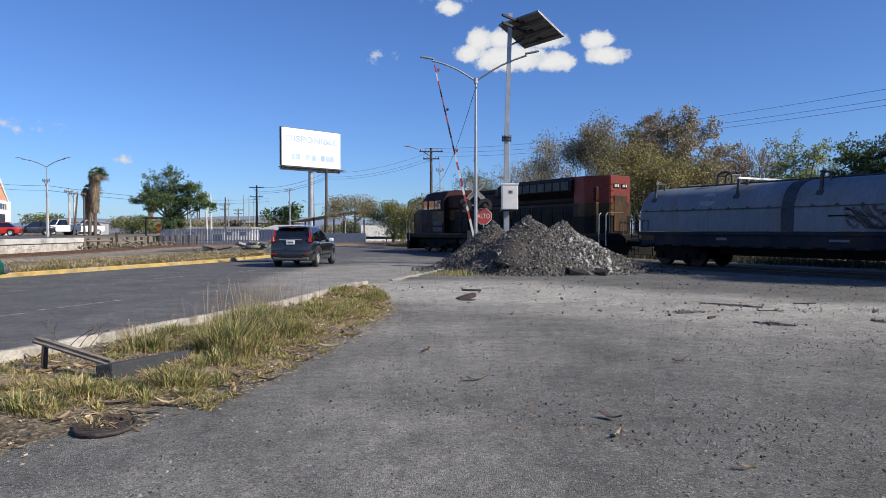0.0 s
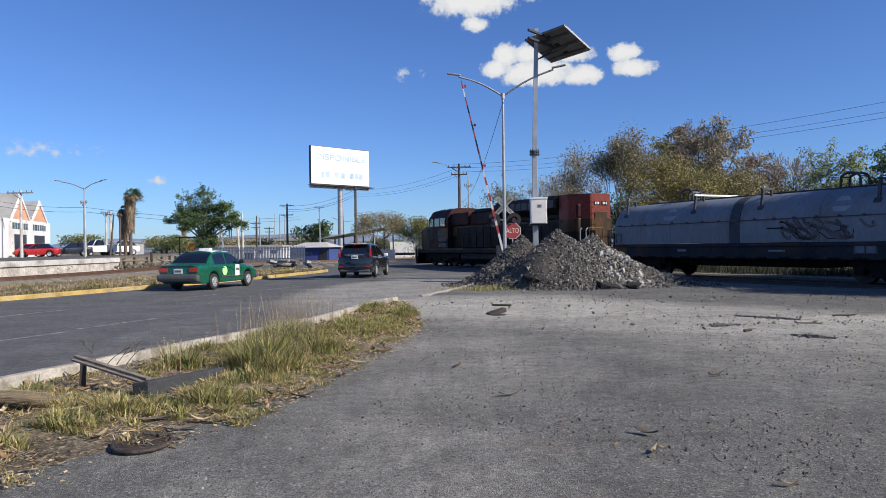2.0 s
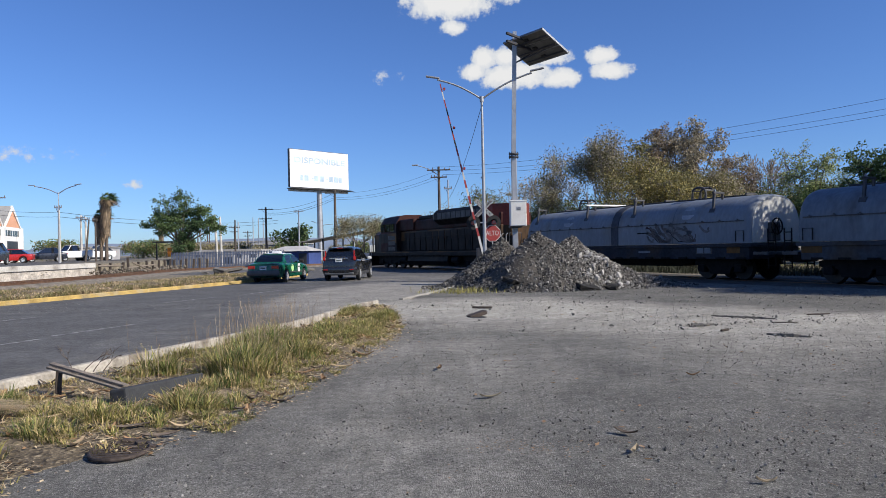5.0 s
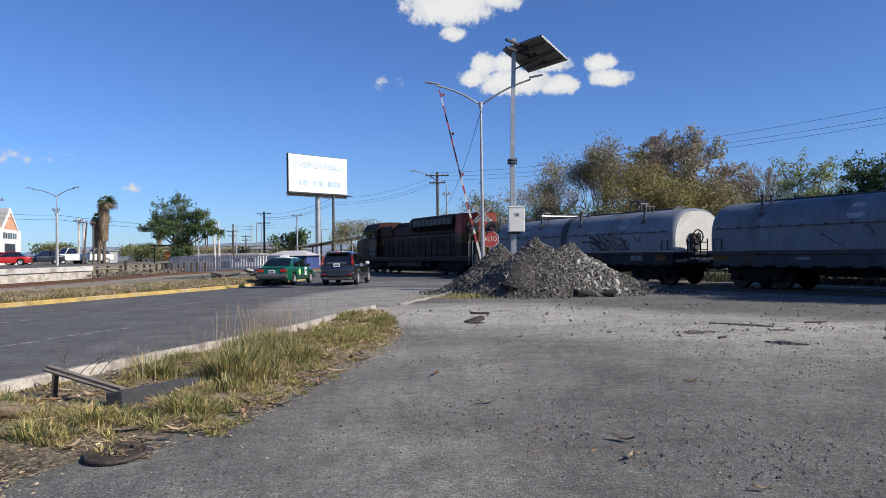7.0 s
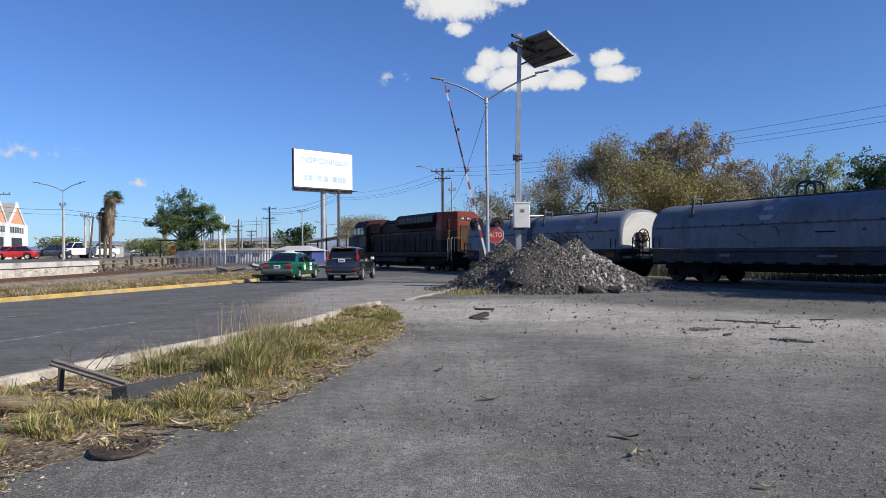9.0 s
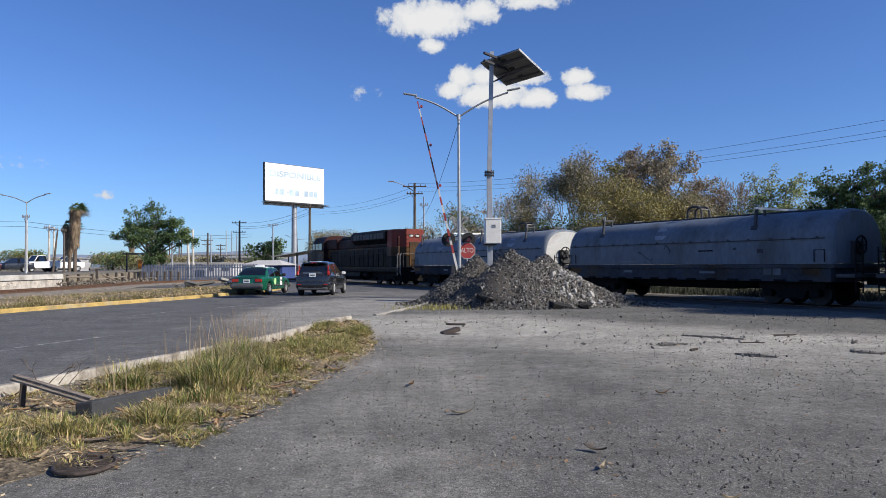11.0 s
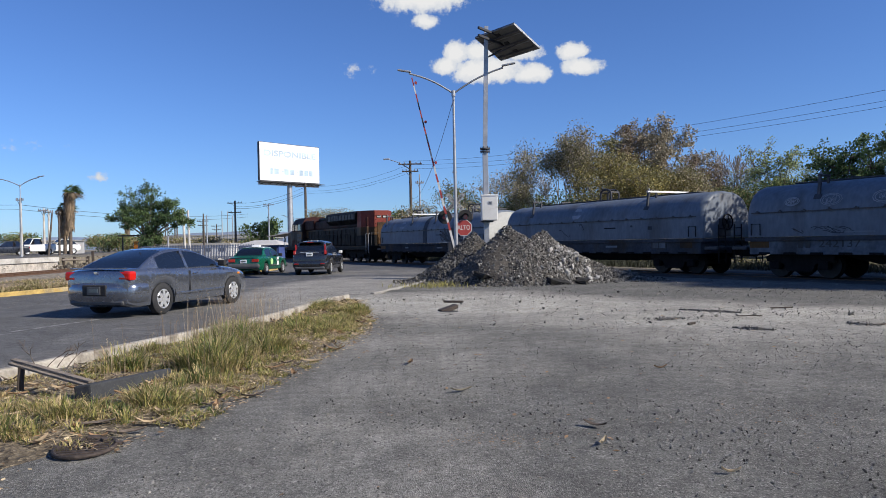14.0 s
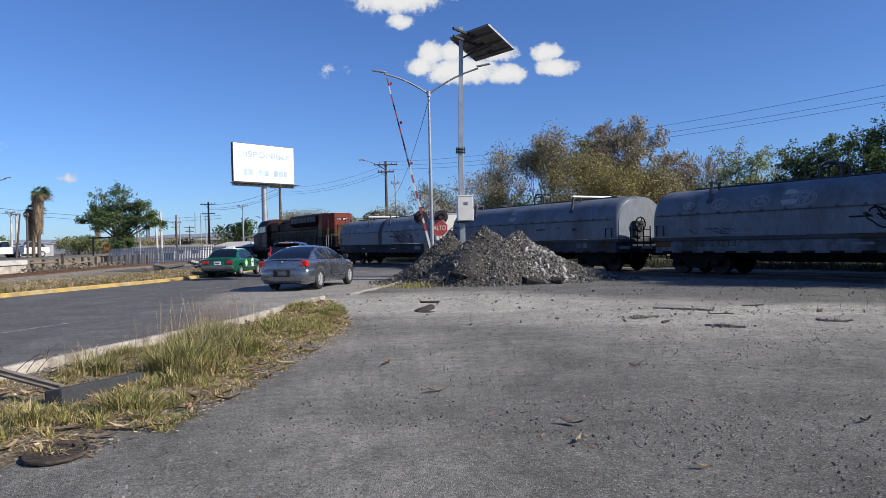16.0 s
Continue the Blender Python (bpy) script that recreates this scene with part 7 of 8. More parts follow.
def blades(name, spots, material, label, seed, hlo, hhi, width=0.006, curl=0.35):
    """Grass blades, each bent once, from (x, y, z, height factor)."""
    r = np.random.default_rng(seed)
    S = np.array(spots)
    n = len(S)
    a = r.uniform(0, 6.283, n)
    h = r.uniform(hlo, hhi, n) * S[:, 3]
    side = np.stack([np.cos(a), np.sin(a), np.zeros(n)], 1) * (width * r.uniform(0.6, 1.5, n))[:, None]
    b = r.uniform(0, 6.283, n)
    lean = np.stack([np.cos(b), np.sin(b), np.zeros(n)], 1) * (h * r.uniform(0.1, curl * 2, n))[:, None]
    P = S[:, :3]
    up = np.array([0, 0, 1.0])
    mid = P + lean * 0.35 + up * (h * 0.6)[:, None]
    tip = P + lean + up * (h * 0.95)[:, None]
    V = np.stack([P - side, P + side, mid + side * 0.7, mid - side * 0.7, tip], 1).reshape(-1, 3)
    Fs = []
    for i in range(n):
        k = 5 * i
        Fs += [(k, k + 1, k + 2, k + 3), (k + 3, k + 2, k + 4)]
    return tagged(raw(name, V.tolist(), Fs, material), label, "grass", kind="stuff")


def verge_point(rng, y=None):
    i = rng.uniform(0.30, 0.999)
    a = KERB[int(i * (len(KERB) - 1))]
    b = VERGE_EDGE[int(i * (len(VERGE_EDGE) - 1))]
    t = rng.random()
    p = a.lerp(b, t)
    return p.x + 0.08, p.y + rng.uniform(-0.25, 0.25), t


def verge_z(t):
    return 0.004 + 0.036 * math.sin(t * 3.1) * t - 0.008


def tufts(name, spots, material, label, seed, width=0.0045):
    """Grass in tufts: blades that rise from a common foot, part outwards and droop. Spots: (x, y, z, foot radius, height, blades, droop)."""
    r = np.random.default_rng(seed)
    S = np.repeat(np.array([q[:5] + (q[6],) for q in spots]), [int(q[5]) for q in spots], 0)
    n = len(S)
    a = r.uniform(0, 6.283, n)
    out = np.stack([np.cos(a), np.sin(a), np.zeros(n)], 1)
    across = np.stack([-np.sin(a), np.cos(a), np.zeros(n)], 1)
    foot = S[:, :3] + out * (S[:, 3] * np.sqrt(r.uniform(0, 1, n)))[:, None]
    h = S[:, 4] * r.uniform(0.35, 1.05, n)
    lean = h * (0.12 + S[:, 5] * r.uniform(0.1, 1.3, n))
    b = a + r.normal(0, 0.5, n)
    way = np.stack([np.cos(b), np.sin(b), np.zeros(n)], 1)
    w = width * r.uniform(0.6, 1.5, n)
    def at(t):
        drop = np.minimum(lean / np.maximum(h, 1e-4), 1.4) * 0.45
        p = foot + way * (lean * t ** 1.7)[:, None]
        p[:, 2] += h * (t - drop * t ** 2.2)
        return p
    p0, p1, p2, p3 = (at(t) for t in (0.0, 0.4, 0.75, 1.0))
    side = across * w[:, None]
    V = np.stack([p0 - side, p0 + side, p1 + side, p1 - side, p2 + side * 0.7, p2 - side * 0.7, p3], 1).reshape(-1, 3)
    Fs = []
    for i in range(n):
        k = 7 * i
        Fs += [(k, k + 1, k + 2, k + 3), (k + 3, k + 2, k + 4, k + 5), (k + 5, k + 4, k + 6)]
    return tagged(raw(name, V.tolist(), Fs, material), label, "grass", kind="stuff")


def build_grass():
    rng = random.Random(11)
    green, dry, olive = [], [], []
    # clumps: x, y, half widths, weight
    clumps = [(-2.95, 10.6, 0.45, 1.5, 1.0), (-3.70, 8.6, 0.32, 0.35, 0.8), (-2.62, 8.6, 0.42, 0.8, 1.0), (-2.2, 9.6, 0.30, 0.8, 0.7), (-2.45, 16.4, 0.22, 0.7, 0.6), (-2.45, 6.65, 0.35, 0.35, 0.6), (-3.0, 6.2, 0.5, 0.4, 0.35), (-4.45, 6.95, 0.25, 0.35, 0.45), (-3.5, 5.5, 0.5, 0.5, 0.3), (-1.7, 12.8, 0.35, 1.2, 0.4), (-2.5, 7.6, 0.3, 0.35, 0.35), (-1.5, 15.0, 0.25, 0.8, 0.5), (-2.3, 12.6, 0.35, 0.9, 0.55), (-3.9, 10.0, 0.15, 0.3, 0.6)]
    count = 0
    while count < 2300:
        x, y, t = verge_point(rng)
        c = noise.noise(Vector((x * 1.3, y * 1.3, 7)))
        f = noise.noise(Vector((x * 3.6, y * 3.6, 9)))
        bare = math.exp(-(((x + 3.95) / 0.55) ** 2 + ((y - 7.6) / 0.9) ** 2)) + 0.9 * math.exp(-(((x + 2.6) / 0.55) ** 2 + ((y - 14.4) / 1.6) ** 2)) + 0.6 * math.exp(-(((x + 2.0) / 0.4) ** 2 + ((y - 17.2) / 0.8) ** 2)) + 1.6 * math.exp(-(((x + 2.6) / 0.38) ** 2 + ((y - 5.25) / 0.38) ** 2))
        lush = max(w * math.exp(-(((x - a) / rx) ** 2 + ((y - b) / ry) ** 2)) for a, b, rx, ry, w in clumps)
        dens = 0.05 + 0.55 * max(c + 0.5 * f - 0.05, 0) - 0.5 * bare
        if rng.random() > max(dens, 0.025) + lush * 0.9:
            continue
        count += 1
        big = 0.5 + 0.9 * rng.random() ** 2
        h = (0.065 + 0.08 * max(c, 0) + 0.38 * lush) * big
        q = (x, y, verge_z(t), 0.03 + 0.07 * big, h, 10 + int(22 * big), 0.75 - 0.30 * lush)
        dryness = 0.62 - 0.42 * lush - 0.3 * f + rng.uniform(-0.2, 0.2)
        k = q[5]
        if dryness < 0.34:
            green.append(q)
            olive.append(q[:5] + (k // 3, 0.7))
            dry.append(q[:5] + (k // 3, 0.6))
        elif dryness < 0.62:
            olive.append(q)
            green.append(q[:5] + (k // 3, 0.7))
            dry.append(q[:5] + (k // 2, 0.8))
        else:
            dry.append(q)
            olive.append(q[:5] + (k // 4, 0.9))
    tufts("green_grass", green, M["grass_green"], "green weeds growing in tufts on the verge", 1, 0.0040)
    tufts("olive_grass", olive, M["grass_olive"], "yellowing weeds growing in tufts on the verge", 2, 0.0042)
    tufts("dry_grass", dry, M["grass_dry"], "dry straw-coloured grass tufts on the verge", 3, 0.0036)
    # short dry stubble between the tufts
    stubble = []
    while len(stubble) < 9000:
        x, y, t = verge_point(rng)
        if noise.noise(Vector((x * 2.1, y * 2.1, 13))) > rng.uniform(-0.35, 0.25):
            stubble.append((x, y, verge_z(t), 1.0))
    blades("grass_stubble", stubble, M["grass_olive"], "short trodden grass stubble on the verge", 6, 0.02, 0.09, 0.0032, 0.9)
    # tall seeding stems
    for key, label, seed, n in (("stalk", "tall brown seeding grass stems by the kerb", 4, 330), ("straw", "tall pale seeding grass stems by the kerb", 14, 80)):
        rr = random.Random(seed)
        V, Fs, heads = [], [], []
        for k in range(n):
            u = rr.random()
            x, y, hh = (rr.gauss(-3.0, 0.30), rr.gauss(11.0, 1.3), 1.0) if u < 0.72 else (rr.gauss(-2.65, 0.3), rr.gauss(8.8, 0.6), 0.75) if u < 0.92 else (rr.gauss(-3.7, 0.2), rr.gauss(8.6, 0.3), 0.5)
            h, a = (0.28 + 0.52 * rr.random() ** 1.5) * hh, rr.uniform(0, 6.28)
            lean = Vector((math.cos(a), math.sin(a), 0)) * h * rr.uniform(0.02, 0.22)
            p, m, q = Vector((x, y, 0.02)), Vector((x, y, 0.02 + h * 0.6)) + lean * 0.4, Vector((x, y, 0.02 + h)) + lean
            w, n0 = Vector((0.0018, 0.0006, 0)), len(V)
            V += [tuple(v) for v in (p - w, p + w, m + w * 0.8, m - w * 0.8, q + w * 0.5, q - w * 0.5)]
            Fs += [(n0, n0 + 1, n0 + 2, n0 + 3), (n0 + 3, n0 + 2, n0 + 4, n0 + 5)]
            heads += [m.lerp(q, 0.72), m.lerp(q, 0.86), q]
        tagged(raw("tall_grass", V, Fs, M[key]), label, "grass", kind="stuff")
        V, Fs = leaf_cloud(np.random.default_rng(seed), heads, 3, (0.012, 0.012, 0.03), 0.006)
        tagged(raw("seed_heads", V, Fs, M[key]), "seed heads on the tall grass", "grass", kind="stuff")
    # fallen leaves and straw, thickest along the yard's edge
    pts = []
    for k in range(9000):
        x, y, t = verge_point(rng)
        if k % 3 == 0:
            x += (1.02 - t) * 0.5 * rng.random() + rng.uniform(0, 0.25)
            t = 1.0
        pts.append(Vector((x, y, max(verge_z(t), 0.0) + 0.022)))
    V, Fs = leaf_cloud(np.random.default_rng(4), pts, 1, (0.05, 0.05, 0.006), 0.026, 0.3)
    tagged(raw("leaf_litter", V, Fs, M["litter"]), "brown fallen leaves littering the verge", "leaf litter", kind="stuff")
    V, Fs = leaf_cloud(np.random.default_rng(5), pts[:4200], 1, (0.08, 0.08, 0.006), 0.030, 0.3)
    tagged(raw("pale_litter", V, Fs, M["straw"]), "pale dry leaves and husks on the verge", "leaf litter", kind="stuff")
    spill = []
    for k in range(2600):
        i = rng.uniform(0.42, 0.97)
        p = VERGE_EDGE[int(i * (len(VERGE_EDGE) - 1))]
        spill.append(Vector((p.x + rng.gauss(-0.05, 0.16), p.y + rng.uniform(-0.3, 0.3), 0.016)))
    for key, grp, seed in (("husk", spill[:1100], 24), ("bark", spill[1100:1800], 25), ("straw", spill[1800:], 26)):
        V, Fs = leaf_cloud(np.random.default_rng(seed), grp, 1, (0.03, 0.03, 0.004), 0.022, 0.25)
        tagged(raw("edge_litter", V, Fs, M[key]), "dry plant litter along the yard's edge", "leaf litter", kind="stuff")
    # large curled husks, some pale, some rust brown
    for key, label, seed, n in (("husk", "large pale curled husks lying on the verge", 15, 230), ("bark", "dark brown curled leaves lying on the verge", 16, 190), ("litter", "rust-brown curled leaves lying on the verge", 17, 170)):
        rr = random.Random(seed)
        V, Fs = [], []
        for k in range(n):
            x, y, t = verge_point(rr)
            L, a, lift = rr.uniform(0.05, 0.15), rr.uniform(0, 6.28), rr.uniform(0.01, 0.05)
            d, c = Vector((math.cos(a), math.sin(a), 0)), Vector((-math.sin(a), math.cos(a), 0))
            base, n0 = Vector((x, y, max(verge_z(t), 0) + 0.02)), len(V)
            for i in range(5):
                u = i / 4
                p = base + d * (u - 0.5) * L * 2 + Vector((0, 0, lift * (2 * u - 1) ** 2))
                w = c * (0.18 * L + 0.01) * math.sin(math.pi * (0.1 + 0.8 * u))
                V += [tuple(p - w + Vector((0, 0, 0.012))), tuple(p), tuple(p + w + Vector((0, 0, 0.015)))]
            for i in range(4):
                for m in (0, 1):
                    q = n0 + 3 * i + m
                    Fs.append((q, q + 1, q + 4, q + 3))
        tagged(raw("curled_husks", V, Fs, M[key]), label, "leaf litter", kind="stuff")
    # straw blades lying over the verge's edge
    flat = [(x, y, 0.012 + max(verge_z(t), 0), 1.0) for x, y, t in (verge_point(rng) for _ in range(15000))]
    rr = np.random.default_rng(6)
    V, Fs = [], []
    for x, y, z, _ in flat:
        a, L, w = rr.uniform(0, 6.28), rr.uniform(0.05, 0.24), rr.uniform(0.002, 0.006)
        dx, dy = math.cos(a) * L / 2, math.sin(a) * L / 2
        n = len(V)
        z2 = z + rr.uniform(-0.01, 0.04)
        V += [(x - dx - dy / L * w * 2, y - dy + dx / L * w * 2, z + 0.012), (x - dx + dy / L * w * 2, y - dy - dx / L * w * 2, z + 0.012), (x + dx, y + dy, z2 + 0.01)]
        Fs.append((n, n + 1, n + 2))
    tagged(raw("lying_straw", V, Fs, M["straw"]), "dry straw lying on the verge", "straw", kind="stuff")
    # median weeds
    g, d = [], []
    for k in range(15000):
        p = MEDIAN[rng.randrange(12, len(MEDIAN) - 14)]
        w = rng.random() ** 1.3 * 5.2
        x, y = p.x - 0.12 - w, p.y + 0.25 * w + rng.uniform(-0.3, 0.3)
        c = noise.noise(Vector((x * 0.7, y * 0.7, 4)))
        if rng.random() > 0.7 + c:
            continue
        q = (x, y, 0.12, 0.10, 0.14 + 0.22 * max(c, 0) + 0.08 * rng.random(), 11, 0.8)
        (g if rng.random() < 0.55 + 0.3 * c else d).append(q)
    tufts("median_grass", g, M["median_weed"], "olive weeds on the median strip", 7, 0.009)
    tufts("median_dry_grass", d, M["husk"], "dry brownish grass on the median strip", 8, 0.008)
    # weeds at the heap's foot and beyond the railway
    h = [(rng.gauss(0.3, 0.7), rng.gauss(23.6, 0.5), 0.0, 1.0) for _ in range(420)]
    blades("heap_weeds", h, M["grass_olive"], "weeds at the foot of the rubble heap", 9, 0.06, 0.24, 0.008)
    far = []
    for k in range(9000):
        s, o = rng.uniform(-30, 40), rng.uniform(6.5, 18)
        p = TRACK_P + TRACK_U * s + TRACK_N * o
        far.append((p.x, p.y, -0.03, 1.0))
    # weeds added behind the track, the shade seen under the train in their colour
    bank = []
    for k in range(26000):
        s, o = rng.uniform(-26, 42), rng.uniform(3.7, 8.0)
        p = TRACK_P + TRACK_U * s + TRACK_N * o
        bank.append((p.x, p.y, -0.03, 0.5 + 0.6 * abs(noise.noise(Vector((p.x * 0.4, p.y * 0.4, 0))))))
    blades("weed_bank", bank, M["weed_shaded"], "weeds along the railway, coloured dark as if in shade", 12, 0.2, 0.75, 0.016)
    blades("far_weeds", far, M["grass_olive"], "olive weeds beyond the railway", 10, 0.04, 0.14, 0.02)


build_grass()


# ---- yard litter ----
# broken edges: x, y, length, turn in degrees, crumbs
RUTS = [(5.3, 11.1, 0.66, -44, 40), (4.5, 12.7, 0.6, 26, 90), (5.75, 13.9, 1.25, -40, 120), (7.25, 11.3, 0.5, -48, 60)]


def build_yard():
    rng = random.Random(21)
    spots = []
    for k in range(52000):
        d = 2.2 + 20 * rng.random() ** 1.5
        x = rng.uniform(-0.72, 0.9) * d
        y = d
        if x < -1.0 - 0.1 * max(0, 6 - y) - (0.8 if y < 6 else 0) and y < 18.5:
            continue
        s = 0.006 + 0.022 * rng.random() ** 3.6
        spots.append((x, y, s * 0.2, s))
    for k in range(1500):
        x, y = rng.uniform(-1.5, 16), rng.uniform(12, 24.5)
        s = 0.014 + 0.07 * rng.random() ** 4
        spots.append((x, y, s * 0.2, s))
    tagged(scatter_stones("loose_gravel", spots, M["pebble"]), "small loose stones scattered over the yard", "gravel", kind="stuff")
    V, Fs = leaf_cloud(np.random.default_rng(8), [Vector((rng.uniform(-1.0, 6.5), rng.uniform(3, 16), 0.012)) for _ in range(230)], 1, (0.05, 0.05, 0.003), 0.03, 0.25)
    tagged(raw("scattered_leaves", V, Fs, M["litter"]), "a few dry leaves scattered over the yard", "leaf litter", kind="stuff")
    crumbs = [Vector((rng.gauss(cx, rx), rng.gauss(cy, ry), 0.008)) for cx, cy, rx, ry, n in ((0.5, 5.15, 0.22, 0.14, 210), (0.12, 4.55, 0.16, 0.12, 170), (2.9, 5.6, 0.35, 0.25, 120), (4.6, 8.4, 0.6, 0.3, 90)) for _ in range(n)]
    V, Fs = leaf_cloud(np.random.default_rng(18), crumbs, 1, (0.04, 0.04, 0.002), 0.011, 0.2)
    tagged(raw("leaf_crumbs", V, Fs, M["litter"]), "brown crumbs of rotted leaves trodden into the gravel", "leaf litter", kind="stuff")
    # single dry leaves that stand out
    for x, y, s, a, key in ((0.34, 6.9, 0.11, 15, "leaf_tan"), (1.33, 5.48, 0.10, -40, "bark"), (1.27, 5.0, 0.08, 60, "straw"), (2.67, 7.85, 0.08, 10, "litter"), (-1.72, 6.9, 0.12, 30, "bark"), (-0.2, 8.6, 0.1, 80, "litter"), (3.6, 5.2, 0.07, 20, "bark"), (1.9, 4.3, 0.06, -10, "straw")):
        bm = bmesh.new()
        n = 7
        rings = []
        for i in range(n):
            t = i / (n - 1)
            w = math.sin(math.pi * (0.08 + 0.86 * t)) * s * 0.32
            z = 0.012 + 0.028 * (2 * t - 1) ** 2
            rings.append([Vector((-s + 2 * s * t, -w, z + 0.015)), Vector((-s + 2 * s * t, 0, z)), Vector((-s + 2 * s * t, w, z + 0.012))])
        loft(bm, rings, closed=False, caps=False)
        o = part("dry_leaf", bm, M[key])
        o.matrix_world = pose(x, y, 0.004, 0, 0, a)
        tagged(o, "curled dry leaf lying on the gravel", "leaf", "dry leaves")
    # sticks and broken wood
    for x, y, L, a, r in ((4.6, 11.85, 0.22, 40, 0.022), (6.1, 12.9, 0.45, -3, 0.010), (7.4, 11.2, 0.4, 10, 0.014), (0.7, 17.2, 0.5, -20, 0.03), (7.4, 14.2, 0.5, 8, 0.014)):
        bm = bmesh.new()
        pts = [Vector((-L / 2 + L * t, 0.05 * noise.noise(Vector((t * 4, x, y))), r * 0.8)) for t in [k / 6 for k in range(7)]]
        pipe(bm, pts, r, 7)
        o = part("stick", bm, M["wood_dark"])
        o.matrix_world = pose(x, y, 0, 0, 0, a)
        tagged(o, "dark broken stick lying on the yard", "stick", "sticks")
    # broken edges of the paving: a jagged lip of crumbled asphalt beside a shallow dark rut
    for x, y, L, a, n in RUTS:
        rr = random.Random(int(x * 100))
        e = anchor("broken_edge", "crumbled dark edge of broken asphalt in the yard", "broken asphalt", x, y, 0.0, a, group="broken edges")
        bm = bmesh.new()
        rings = []
        for k in range(13):
            t = k / 12
            w = 0.10 * math.sin(math.pi * (0.04 + 0.92 * t)) * rr.uniform(0.6, 1.3)
            hgt = 0.022 * math.sin(math.pi * (0.06 + 0.88 * t)) * rr.uniform(0.6, 1.3) + 0.012
            rings.append([Vector((L * (t - 0.5), -w, -0.02)), Vector((L * (t - 0.5), -w * 0.6, hgt)), Vector((L * (t - 0.5), w * 0.2, hgt * 0.9)), Vector((L * (t - 0.5), w * 1.4, -0.02))])
        loft(bm, rings)
        bmesh.ops.recalc_face_normals(bm, faces=bm.faces)
        part("lip", bm, M["stone"], e)
        spots = [(rr.gauss(0, L * 0.32), rr.gauss(0.02, 0.12), 0.012, 0.015 + 0.05 * rr.random() ** 2.5) for _ in range(n)]
        scatter_stones("crumbs", spots, M["pebble"], e)
    # broken drain stub in the driveway
    e = anchor("drain_stub", "dark broken metal stub over a hole in the paving", "drain", 0.5, 15.1, 0, 25)
    bm = bmesh.new()
    box(bm, (0, 0, 0.05), (0.42, 0.2, 0.09), rot=(0, -14, 0), bevel=0.02)
    part("plate", bm, M["iron"], e)
    bm = bmesh.new()
    tube(bm, (-0.05, -0.15, 0.004), (-0.05, -0.15, 0.012), 0.22, 0.2, 14)
    part("rim", bm, M["black"], e)
    # rusty drain cover at the verge's edge
    e = anchor("drain_cover", "rusty round iron drain cover, broken, among straw", "drain cover", -2.55, 5.22, 0.0, 12)
    bm = bmesh.new()
    ring = [Vector((0.21 * math.cos(6.28319 * k / 28), 0.25 * math.sin(6.28319 * k / 28), 0.022)) for k in range(29)]
    pipe(bm, ring, 0.016, 8)
    part("rim", bm, M["iron"], e)
    for k in range(7):
        bm = bmesh.new()
        box(bm, (0, -0.195 + k * 0.065, 0.016), (1.75 * math.sqrt(max(0.01, 0.24 ** 2 - (-0.195 + k * 0.065) ** 2)), 0.035, 0.018), bevel=0.005)
        part("bar", bm, M["iron"], e)
    for x, y, s in ((0.15, 0.2, 0.13), (-0.1, 0.24, 0.1), (0.28, 0.05, 0.1), (0.02, 0.3, 0.14), (-0.26, 0.02, 0.09)):
        bm = bmesh.new()
        box(bm, (x * 0.8, y * 0.8, 0.03), (s * 0.8, s * 0.35, s * 0.22), rot=(12, 8, x * 300), bevel=0.006)
        part("fragment", bm, M["iron"], e)
    # leaning planks
    e = anchor("broken_planks", "two weathered planks nailed to a short stake", "planks", 0, 0)
    for dz, dy in ((0.0, 0.0), (0.045, 0.07)):
        bm = bmesh.new()
        p, q = Vector((-4.42, 7.50 + dy * 0.7, 0.30 + dz * 0.7)), Vector((-3.33, 6.93 + dy * 0.7, 0.15 + dz * 0.7))
        m = (q - p).to_track_quat("X", "Z").to_matrix().to_4x4()
        box(bm, (p + q) / 2, ((q - p).length, 0.062, 0.022), rot=m, bevel=0.004)
        part("plank", bm, M["wood_grey"], e)
    bm = bmesh.new()
    box(bm, (-4.26, 7.40, 0.13), (0.06, 0.05, 0.30), rot=(3, 4, 20), bevel=0.006)
    part("stake", bm, M["wood_dark"], e)
    e = anchor("plastic_sheet", "dark ribbed plastic panel half buried in the weeds", "plastic panel", -3.17, 7.42, 0.0, 74)
    bm = bmesh.new()
    box(bm, (0, 0, 0.06), (1.25, 0.20, 0.17), rot=(-8, 3, 0), bevel=0.02)
    part("sheet", bm, M["plastic_dark"], e)
    for k in range(3):
        bm = bmesh.new()
        box(bm, (0, -0.075, 0.03 + k * 0.055), (1.2, 0.02, 0.014), rot=(-8, 3, 0), bevel=0.004)
        part("rib", bm, M["plastic_dark"], e)
    # a fallen straw broom head at the verge
    V, Fs = [], []
    r = np.random.default_rng(14)
    for k in range(260):
        x, y = -4.55 + r.normal(0, 0.05), 6.45 + r.normal(0, 0.09)
        a, L = 0.35 + r.normal(0, 0.10), r.uniform(0.5, 0.8)
        z = 0.10 + r.uniform(0, 0.07)
        n = len(V)
        V += [(x, y - 0.004, z), (x, y + 0.004, z), (x + math.cos(a) * L, y - math.sin(a) * L * 0.3, z - 0.02 + r.uniform(-0.02, 0.03))]
        Fs.append((n, n + 1, n + 2))
    tagged(raw("straw_bundle", V, Fs, M["straw"]), "bundle of yellow straw lying by the kerb", "straw bundle")
    # bare twigs by the kerb
    e = anchor("twig_sprout", "small bare dark twigs sprouting at the kerb", "twigs", -4.62, 8.35, 0.1)
    rr = random.Random(4)
    segs, tips = [], []
